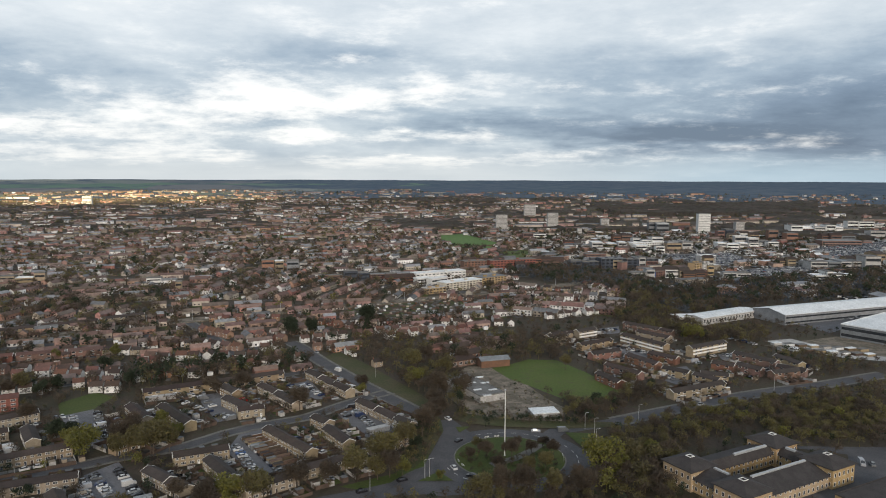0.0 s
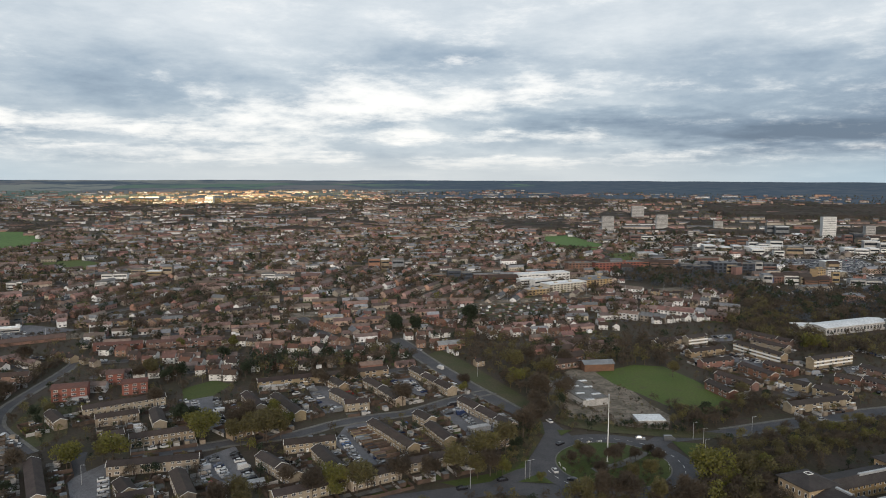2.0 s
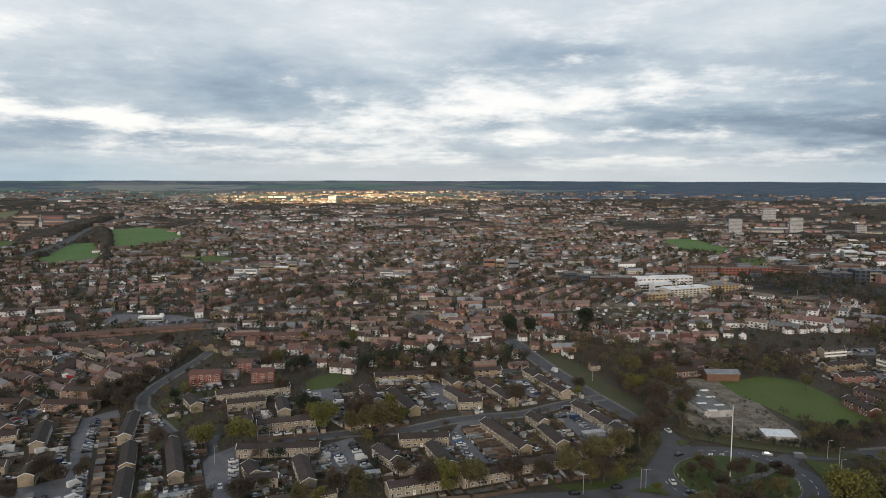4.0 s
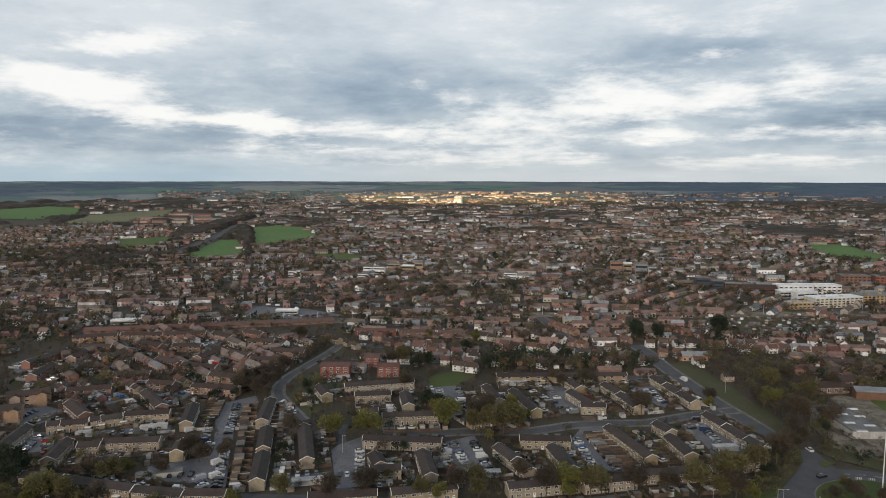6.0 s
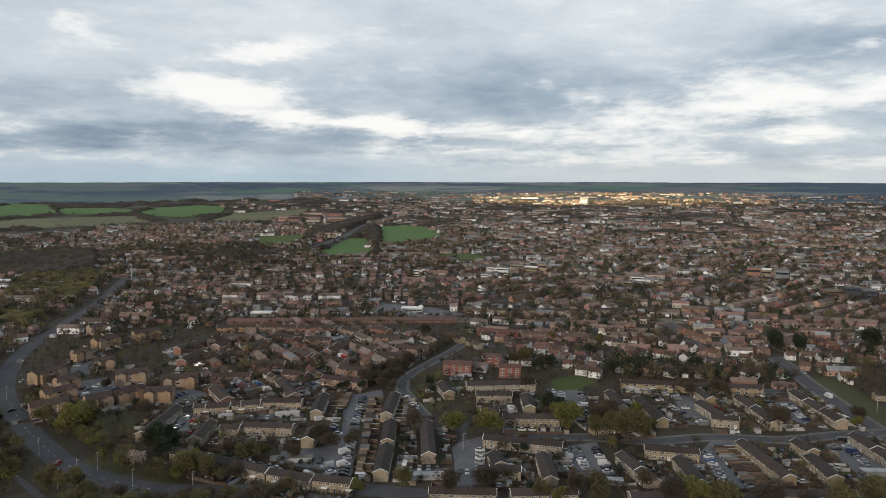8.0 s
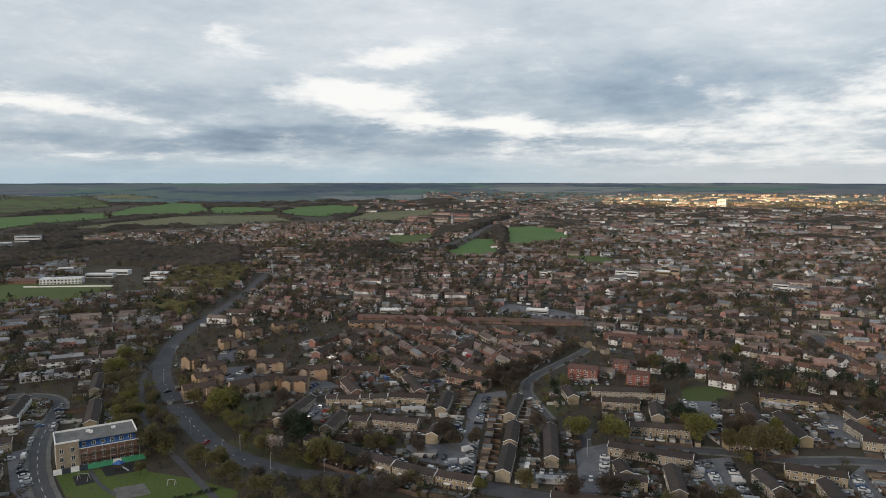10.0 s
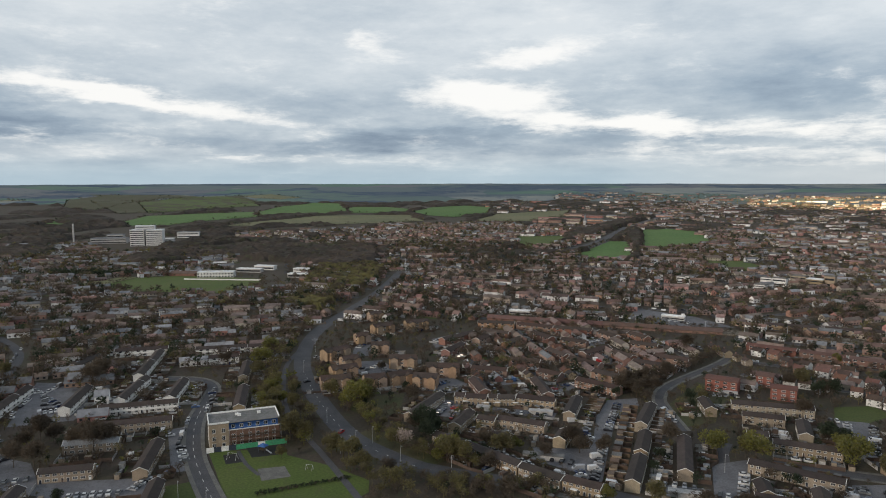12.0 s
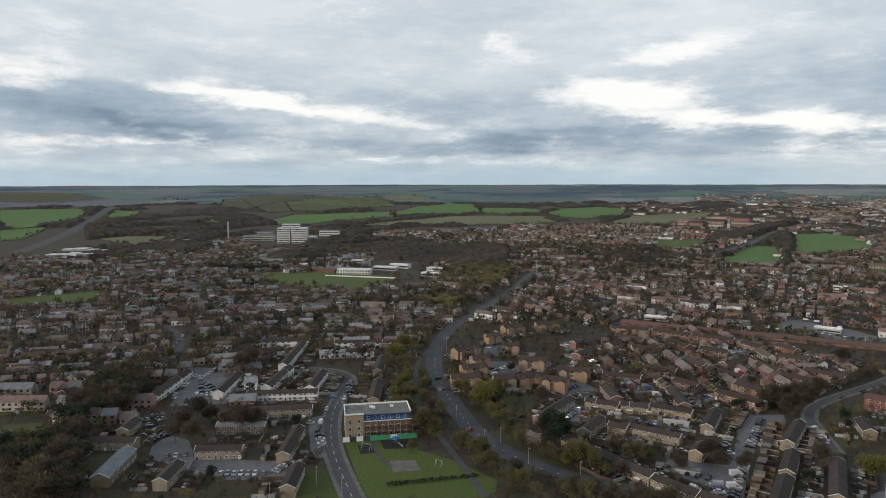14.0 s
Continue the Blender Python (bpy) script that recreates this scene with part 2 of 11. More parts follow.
FENCE = surf("brown_fence", (0.118, 0.080, 0.054), (0.084, 0.060, 0.043), 0.4, 4.0, vary="object", amount=0.3)
STONE = surf("pale_concrete", (0.37, 0.365, 0.355), (0.29, 0.285, 0.278), 0.2, 2.0)
STEEL = surf("galvanised_steel", (0.42, 0.43, 0.44), (0.34, 0.35, 0.36), 0.5, 4.0, rough=0.5, metal=0.3)
DARK = surf("dark_cladding", (0.030, 0.038, 0.055), (0.045, 0.055, 0.075), 0.1, 2.0, rough=0.4)
BLUE = surf("blue_boarding", (0.030, 0.085, 0.240), (0.040, 0.105, 0.270), 0.2, 2.0)
GREEN_SIGN = surf("green_hoarding", (0.050, 0.230, 0.120), (0.060, 0.280, 0.140), 0.2, 2.0)
RUBBER = surf("tyre_rubber", (0.018, 0.018, 0.018), (0.024, 0.024, 0.024), 1.0, 5.0)
BARK = surf("bark", (0.090, 0.072, 0.056), (0.060, 0.050, 0.042), 0.8, 4.0)
TWIGS = surf("bare_twigs", (0.108, 0.084, 0.060), (0.072, 0.057, 0.043), 0.05, 0.5, vary="island", amount=0.14, leafy=0.45)
BUDS = surf("budding_leaves", (0.162, 0.156, 0.042), (0.124, 0.120, 0.036), 0.06, 0.5, vary="island", amount=0.18, leafy=0.45)
OLIVE = surf("olive_buds", (0.146, 0.128, 0.054), (0.108, 0.094, 0.045), 0.06, 0.5, vary="island", amount=0.16, leafy=0.45)
# air haze is put into this colour: paler and bluer than near woods
HAZED_WOOD = surf("hazed_woodland", (0.090, 0.102, 0.116), (0.070, 0.084, 0.100), 0.004, 0.06, vary="island", amount=0.2, leafy=0.45)
CREAM = surf("cream_render", (0.50, 0.465, 0.395), (0.42, 0.39, 0.33), 0.2, 2.0)
EVERGREEN = surf("evergreen_needles", (0.032, 0.044, 0.026), (0.043, 0.056, 0.033), 0.06, 0.5, vary="island", amount=0.18, leafy=0.45)
BUD_CANOPY = surf("budding_woodland_canopy", (0.112, 0.104, 0.040), (0.076, 0.068, 0.033), 0.03, 0.25, dirt=(0.060, 0.050, 0.032), leafy=0.3)
CANOPY = surf("bare_woodland_canopy", (0.066, 0.054, 0.046), (0.046, 0.040, 0.034), 0.010, 0.16, dirt=(0.050, 0.056, 0.030), leafy=0.3)
BLOSSOM = surf("pale_blossom", (0.42, 0.34, 0.30), (0.32, 0.26, 0.22), 0.1, 0.6, vary="island", amount=0.3, leafy=0.45)
# tones of far-off things that are built as one heap, each island with its own tone


def hazed_downs():
    """The distance: woods, hedges and pale fields, with the blue-grey haze of miles of air painted in as a glow."""
    m = bpy.data.materials.new("hazed_downs")
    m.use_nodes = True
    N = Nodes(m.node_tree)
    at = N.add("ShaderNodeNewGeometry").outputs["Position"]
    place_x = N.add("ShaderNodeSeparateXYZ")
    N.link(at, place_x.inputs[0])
    wooded = N.range(place_x.outputs[0], -1600.0, 400.0, -0.03, 0.20)      # more fields to the west; more woods to the east, also painting the cloud shade there
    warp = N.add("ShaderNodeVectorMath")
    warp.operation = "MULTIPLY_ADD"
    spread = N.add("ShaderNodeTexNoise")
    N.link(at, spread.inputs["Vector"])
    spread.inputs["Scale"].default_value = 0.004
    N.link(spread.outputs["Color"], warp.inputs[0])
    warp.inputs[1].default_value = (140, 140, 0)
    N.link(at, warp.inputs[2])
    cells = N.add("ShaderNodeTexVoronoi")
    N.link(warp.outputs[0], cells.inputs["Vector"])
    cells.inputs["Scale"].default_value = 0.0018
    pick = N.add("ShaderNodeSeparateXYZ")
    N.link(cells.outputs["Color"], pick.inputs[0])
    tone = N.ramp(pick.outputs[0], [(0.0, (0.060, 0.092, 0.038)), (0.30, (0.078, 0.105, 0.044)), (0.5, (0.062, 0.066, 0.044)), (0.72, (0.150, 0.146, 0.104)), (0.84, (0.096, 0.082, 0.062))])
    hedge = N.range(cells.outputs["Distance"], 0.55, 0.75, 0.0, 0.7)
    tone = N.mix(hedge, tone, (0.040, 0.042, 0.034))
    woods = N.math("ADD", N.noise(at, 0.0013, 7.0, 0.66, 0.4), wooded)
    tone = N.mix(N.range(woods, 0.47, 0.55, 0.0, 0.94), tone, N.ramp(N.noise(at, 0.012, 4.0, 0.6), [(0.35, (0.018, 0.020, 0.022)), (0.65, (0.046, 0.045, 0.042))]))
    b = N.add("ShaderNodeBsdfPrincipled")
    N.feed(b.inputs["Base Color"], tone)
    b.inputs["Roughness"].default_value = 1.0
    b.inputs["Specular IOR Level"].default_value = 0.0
    # blue emission stands in for the air haze over the hills
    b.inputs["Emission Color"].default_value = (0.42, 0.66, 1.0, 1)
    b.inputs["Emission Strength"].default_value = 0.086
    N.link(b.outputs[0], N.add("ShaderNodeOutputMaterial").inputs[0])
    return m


HAZED_DOWNS = hazed_downs()
# far brick and roof tones lifted: haze and sky sheen put into the colour
F_RED = surf("far_red_walls", (0.300, 0.182, 0.150), (0.240, 0.146, 0.122), 0.02, 0.4, vary="island", amount=0.35)
F_BUFF = surf("far_buff_walls", (0.330, 0.290, 0.245), (0.264, 0.230, 0.196), 0.02, 0.4, vary="island", amount=0.35)
F_WHITE = surf("far_white_walls", (0.62, 0.62, 0.62), (0.50, 0.50, 0.50), 0.02, 0.4, vary="island", amount=0.2)
F_ROOF_RED = surf("far_red_roofs", (0.172, 0.108, 0.092), (0.138, 0.092, 0.080), 0.02, 0.4, vary="island", amount=0.3)
F_ROOF_BROWN = surf("far_brown_roofs", (0.108, 0.080, 0.071), (0.138, 0.105, 0.093), 0.02, 0.4, vary="island", amount=0.35)
F_ROOF_GREY = surf("far_grey_roofs", (0.176, 0.182, 0.194), (0.132, 0.138, 0.148), 0.02, 0.4, vary="island", amount=0.4)
CAR_PAINT = {n: surf(n + "_car_paint", c, tuple(v * 0.85 for v in c), 1.0, 4.0, rough=0.25, spec=0.6, contrast=0.3) for n, c in {
    "white": (0.52, 0.52, 0.52), "silver": (0.28, 0.29, 0.31), "black": (0.020, 0.020, 0.024), "navy": (0.022, 0.035, 0.085), "blue": (0.045, 0.090, 0.200), "red": (0.300, 0.025, 0.025), "grey": (0.14, 0.145, 0.15)}.items()}

# ---- building blocks ----
def mesh(name, verts, faces, mats, index=None, smooth=False):
    """A mesh from vertex and face lists."""
    me = bpy.data.meshes.new(name)
    me.from_pydata([tuple(v) for v in verts], [], [tuple(f) for f in faces])
    for m in (mats if isinstance(mats, (list, tuple)) else [mats]):
        me.materials.append(m)
    if index is not None:
        me.polygons.foreach_set("material_index", np.array(index, np.int32))
    if smooth:
        me.polygons.foreach_set("use_smooth", np.ones(len(me.polygons), bool))
    me.update()
    return me


def part(name, me, parent, m=None, label=""):
    ob = new(name, me)
    ob.parent = parent
    if m is not None:
        ob.matrix_basis = m
    if label:
        ob["label"] = label
    return ob


def thing(name, label, category, m, group="", kind="", me=None):
    ob = new(name, me)
    if me is None:
        ob.empty_display_size = 0.5
    ob.matrix_basis = m
    return tagged(ob, label, category, group, kind)


class Solid:
    """Collects boxes and slabs into one vertex and face list."""

    def __init__(self):
        self.v, self.f, self.i = [], [], []

    def add(self, verts, faces, k=0):
        n = len(self.v)
        self.v += [tuple(p) for p in verts]
        self.f += [tuple(n + a for a in q) for q in faces]
        self.i += [k] * len(faces)

    def box(self, x0, x1, y0, y1, z0, z1, k=0):
        v = [(x, y, z) for z in (z0, z1) for y in (y0, y1) for x in (x0, x1)]
        self.add(v, [(0, 2, 3, 1), (4, 5, 7, 6), (0, 1, 5, 4), (2, 6, 7, 3), (0, 4, 6, 2), (1, 3, 7, 5)], k)

    def prism(self, ring, x0, x1, k=0):
        """A closed outline in y and z, drawn out along x."""
        n = len(ring)
        v = [(x, y, z) for x in (x0, x1) for y, z in ring]
        f = [(a, (a + 1) % n, n + (a + 1) % n, n + a) for a in range(n)]
        self.add(v, f + [tuple(range(n - 1, -1, -1)), tuple(range(n, 2 * n))], k)

    def rod(self, p, q, r0, r1, n=5, k=0):
        p, q = Vector(p), Vector(q)
        ax = (q - p).normalized()
        s = ax.orthogonal().normalized()
        t = ax.cross(s)
        v = [o + (s * math.cos(6.2832 * a / n) + t * math.sin(6.2832 * a / n)) * r for o, r in ((p, r0), (q, r1)) for a in range(n)]
        f = [(a, (a + 1) % n, n + (a + 1) % n, n + a) for a in range(n)]
        self.add(v, f + [tuple(range(n - 1, -1, -1)), tuple(range(n, 2 * n))], k)

    def mesh(self, name, mats, smooth=False):
        return mesh(name, self.v, self.f, mats, self.i, smooth)


def place(x, y, turn=0.0, lift=0.0, scale=1.0):
    return pose(x, y, land(x, y) + lift, 0, 0, turn) @ Matrix.Scale(scale, 4)


def inside(x, y, poly):
    hit = False
    for (x0, y0), (x1, y1) in zip(poly, poly[1:] + poly[:1]):
        if (y0 > y) != (y1 > y) and x < (x1 - x0) * (y - y0) / (y1 - y0) + x0:
            hit = not hit
    return hit


def smooth_line(pts, step=8.0):
    """A Catmull-Rom line through a few plan points."""
    P = [Vector(p) for p in pts]
    P = [P[0] * 2 - P[1]] + P + [P[-1] * 2 - P[-2]]
    out = []
    for a, b, c, d in zip(P, P[1:], P[2:], P[3:]):
        n = max(2, int((c - b).length / step))
        for k in range(n):
            t = k / n
            out.append(0.5 * ((2 * b) + (c - a) * t + (2 * a - 5 * b + 4 * c - d) * t * t + (3 * b - a - 3 * c + d) * t ** 3))
    return out + [P[-2]]


FIELD_EDGES = {}
KEEP_OUT = []      # polygons and corridors where nothing is scattered
ROADS = []


def ribbon(name, pts, half, z, material, label, shift=0.0, thick=0.0, category="road"):
    line = smooth_line(pts)
    v, f = [], []
    for k, p in enumerate(line):
        a = (line[min(k + 1, len(line) - 1)] - line[max(k - 1, 0)]).normalized()
        s = Vector((-a.y, a.x))
        for e in (-1, 1):
            q = p + s * (shift + e * half)
            v.append((q.x, q.y, land(q.x, q.y) + z + p.length * 0.00018))
        if thick:
            for e in (-1, 1):
                q = p + s * (shift + e * half)
                v.append((q.x, q.y, land(q.x, q.y) + z - thick))
    w = 4 if thick else 2
    for k in range(len(line) - 1):
        a, b = k * w, (k + 1) * w
        f.append((a, a + 1, b + 1, b))
        if thick:
            f += [(a, b, b + 2, a + 2), (a + 1, a + 3, b + 3, b + 1)]
    f = [q[::-1] for q in f]
    return thing(name, label, category, Matrix(), kind="structure", me=mesh(name, v, f, material))


def road(pts, width=7.0, label="grey asphalt road with pale kerbs", near=True, skip=0):
    ROADS.append((smooth_line(pts, 6.0), width / 2 + (2.0 if near else 1.0)))
    ribbon("road", pts, width / 2, 0.07, ASPHALT, label)
    if near:
        for e in (-1, 1):
            ribbon("pavement", pts[skip:], 0.9, 0.19, PAVING, "pale paved footway with a kerb along the road", e * (width / 2 + 0.9), 0.14, "pavement")


def dashes(pts, shift=0.0, length=4.0, gap=5.0, width=0.22):
    line = smooth_line(pts, 1.0)
    s, along = Solid(), 0.0
    for a, b in zip(line, line[1:]):
        d = (b - a).length
        if along % (length + gap) < length:
            t = (b - a).normalized()
            n = Vector((-t.y, t.x))
            q = [a + n * (shift - width / 2), b + n * (shift - width / 2), b + n * (shift + width / 2), a + n * (shift + width / 2)]
            s.add([(p.x, p.y, land(p.x, p.y) + 0.075 + p.length * 0.00018 + 0.012) for p in q], [(0, 1, 2, 3)])
        along += d
    thing("road_marking", "white painted lane line on the asphalt", "road marking", Matrix(), kind="structure", me=s.mesh("road_marking", PAINT))


def patch(name, poly, material, label, lift=0.05, category="field", clear=True, rag=0.0):
    """A sheet of ground draped on the land."""
    if clear:
        KEEP_OUT.append([tuple(p) for p in poly])
    bm = bmesh.new()
    ring = []
    for (x0, y0), (x1, y1) in zip(poly, poly[1:] + poly[:1]):
        n = max(1, int(math.hypot(x1 - x0, y1 - y0) / 12)) if rag else 1
        for k in range(n):
            x, y = x0 + (x1 - x0) * k / n, y0 + (y1 - y0) * k / n
            w = noise.noise_vector((x * 0.03, y * 0.03, 3.0)) * rag
            ring.append(bm.verts.new((x + w.x, y + w.y, 0)))
    bm.faces.new(ring)
    bmesh.ops.triangulate(bm, faces=bm.faces[:])
    xs, ys = [p[0] for p in poly], [p[1] for p in poly]
    step = max(20.0, max(max(xs) - min(xs), max(ys) - min(ys)) / 14)
    if math.hypot(sum(xs) / len(xs), sum(ys) / len(ys)) > 700:
        for axis, lo, hi in ((0, min(xs), max(xs)), (1, min(ys), max(ys))):
            c = lo + step
            while c < hi:
                co, no = [0, 0, 0], [0, 0, 0]
                co[axis], no[axis] = c, 1
                bmesh.ops.bisect_plane(bm, geom=bm.verts[:] + bm.edges[:] + bm.faces[:], plane_co=co, plane_no=no)
                c += step
    for v in bm.verts:
        d = math.hypot(v.co.x, v.co.y)
        v.co.z = land(v.co.x, v.co.y) + lift + max(0.0, d - 700) * 0.0006
    bmesh.ops.recalc_face_normals(bm, faces=bm.faces[:])
    if sum(fc.normal.z for fc in bm.faces) < 0:
        bmesh.ops.reverse_faces(bm, faces=bm.faces[:])
    me = bpy.data.meshes.new(name)
    bm.to_mesh(me)
    bm.free()
    me.materials.append(material)
    ob = thing(name, label, category, Matrix(), kind="structure", me=me)
    FIELD_EDGES[ob.name] = [tuple(p) for p in poly]
    return ob


CELLS = {}
CELL = 40.0


def index_spots():
    """Sorts the keep-out shapes into square cells, so that a spot is tested against few."""
    CELLS.clear()
    for poly in KEEP_OUT:
        xs, ys = [p[0] for p in poly], [p[1] for p in poly]
        for i in range(int(min(xs) // CELL), int(max(xs) // CELL) + 1):
            for j in range(int(min(ys) // CELL), int(max(ys) // CELL) + 1):
                CELLS.setdefault((i, j), ([], []))[0].append(poly)
    for line, half in ROADS:
        for a in line:
            for i in (-1, 0, 1):
                for j in (-1, 0, 1):
                    CELLS.setdefault((int(a.x // CELL) + i, int(a.y // CELL) + j), ([], []))[1].append((a.x, a.y, half))


def free_spot(x, y, margin=0.0):
    if not CELLS:
        index_spots()
    polys, points = CELLS.get((int(x // CELL), int(y // CELL)), ((), ()))
    for poly in polys:
        if inside(x, y, poly):
            return False
    for a, b, half in points:
        if math.hypot(a - x, b - y) < half + margin:
            return False
    return True


# ---- the ground, one sheet to the skyline ----
def build_ground():
    rings = [0.0] + [40 * (2860 / 40) ** (k / 110) for k in range(111)]
    n = 180
    v, f = [(0, 0, 0)], []
    for r in rings[1:]:
        for a in range(n):
            x, y = -math.sin(a * 2 * math.pi / n) * r, math.cos(a * 2 * math.pi / n) * r
            v.append((x, y, land(x, y)))
    for k in range(n):
        f.append((0, 1 + k, 1 + (k + 1) % n))
    for r in range(len(rings) - 2):
        for k in range(n):
            a, b = 1 + r * n + k, 1 + r * n + (k + 1) % n
            f.append((a, a + n, b + n, b))
    thing("ground", "rough grass and garden soil of the town and the downs beyond", "ground", Matrix(), kind="structure", me=mesh("ground", v, f, GROUND, smooth=True))


build_ground()


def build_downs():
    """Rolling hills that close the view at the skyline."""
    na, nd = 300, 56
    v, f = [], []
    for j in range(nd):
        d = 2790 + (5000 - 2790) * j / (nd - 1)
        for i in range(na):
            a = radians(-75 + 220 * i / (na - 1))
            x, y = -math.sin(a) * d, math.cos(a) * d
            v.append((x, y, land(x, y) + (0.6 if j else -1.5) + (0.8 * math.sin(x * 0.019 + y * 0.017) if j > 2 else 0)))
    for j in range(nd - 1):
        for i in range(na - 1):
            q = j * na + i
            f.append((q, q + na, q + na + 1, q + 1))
    thing("backdrop", "wooded hills and pale fields at the skyline, glowing blue as in haze", "hills", Matrix(), kind="structure", me=mesh("backdrop", v, f, [HAZED_DOWNS], [0] * len(f)))


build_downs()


# ---- kinds of things ----
SHARED = {}


def once(key, make):
    if key not in SHARED:
        SHARED[key] = make()
    return SHARED[key]


def window_mesh(w, h, bars=1):
    """A white frame with dark panes, facing -y, its sill at z 0."""
    def make():
        t, d = 0.09, 0.09
        xs = [-w / 2]
        for k in range(bars + 1):
            x0, x1 = -w / 2 + w * k / (bars + 1), -w / 2 + w * (k + 1) / (bars + 1)
            xs += [x0 + (t if k == 0 else t / 2), x1 - (t if k == bars else t / 2)]
        xs.append(w / 2)
        zs = [0, t, h - t, h]
        n = len(xs)
        v = [(x, -d, z) for z in zs for x in xs]
        f, mi = [], []
        for j in range(3):
            for i in range(n - 1):
                q = (j * n + i, j * n + i + 1, (j + 1) * n + i + 1, (j + 1) * n + i)
                if j == 1 and i % 2 == 1:
                    m = len(v)
                    v += [(v[k][0], -0.03, v[k][2]) for k in q]
                    f += [(q[k], q[(k + 1) % 4], m + (k + 1) % 4, m + k) for k in range(4)] + [(m, m + 1, m + 2, m + 3)]
                    mi += [0] * 4 + [1]
                else:
                    f.append(q)
                    mi.append(0)
        m = len(v)
        c = (0, n - 1, 4 * n - 1, 3 * n)
        v += [(v[k][0], 0.03, v[k][2]) for k in c]
        f += [(c[(k + 1) % 4], c[k], m + k, m + (k + 1) % 4) for k in range(4)]
        mi += [0] * 4
        return mesh("window", v, f, [WHITE, GLASS], mi)
    return once(("window", w, h, bars), make)


def door_mesh(material):
    def make():
        s = Solid()
        s.box(-0.5, 0.5, -0.06, 0.02, 0, 2.1, 0)
        s.box(-0.42, 0.42, -0.09, -0.05, 0.05, 2.02, 1)
        s.box(-0.25, 0.25, -0.10, -0.08, 1.2, 1.8, 2)
        return s.mesh("door", [WHITE, material, GLASS])
    return once(("door", material.name), make)


def roof_slabs(x0, x1, half, eaves, ridge, over=0.35, thick=0.16):
    """A gabled roof of two slabs."""
    s = Solid()
    k = (ridge - eaves) / half
    e = (half + over, eaves - k * over)
    for sg in (-1, 1):
        s.prism([(0, ridge), (sg * e[0], e[1]), (sg * e[0], e[1] + thick), (0, ridge + thick)][::sg], x0, x1)
    return s


def body(x0, x1, half, eaves, ridge):
    s = Solid()
    s.prism([(-half, 0), (half, 0), (half, eaves), (0, ridge), (-half, eaves)], x0, x1)
    return s


def bargeboard(half, eaves, ridge):
    s = Solid()
    k = (ridge - eaves) / half
    for sg in (-1, 1):
        ring = [(0, ridge - 0.02), (sg * (half + 0.38), eaves - k * 0.38 - 0.02), (sg * (half + 0.38), eaves - k * 0.38 + 0.20), (0, ridge + 0.20)]
        s.prism(ring[::sg], 0, 0.14)
    return s


ROWS_BUILT = []


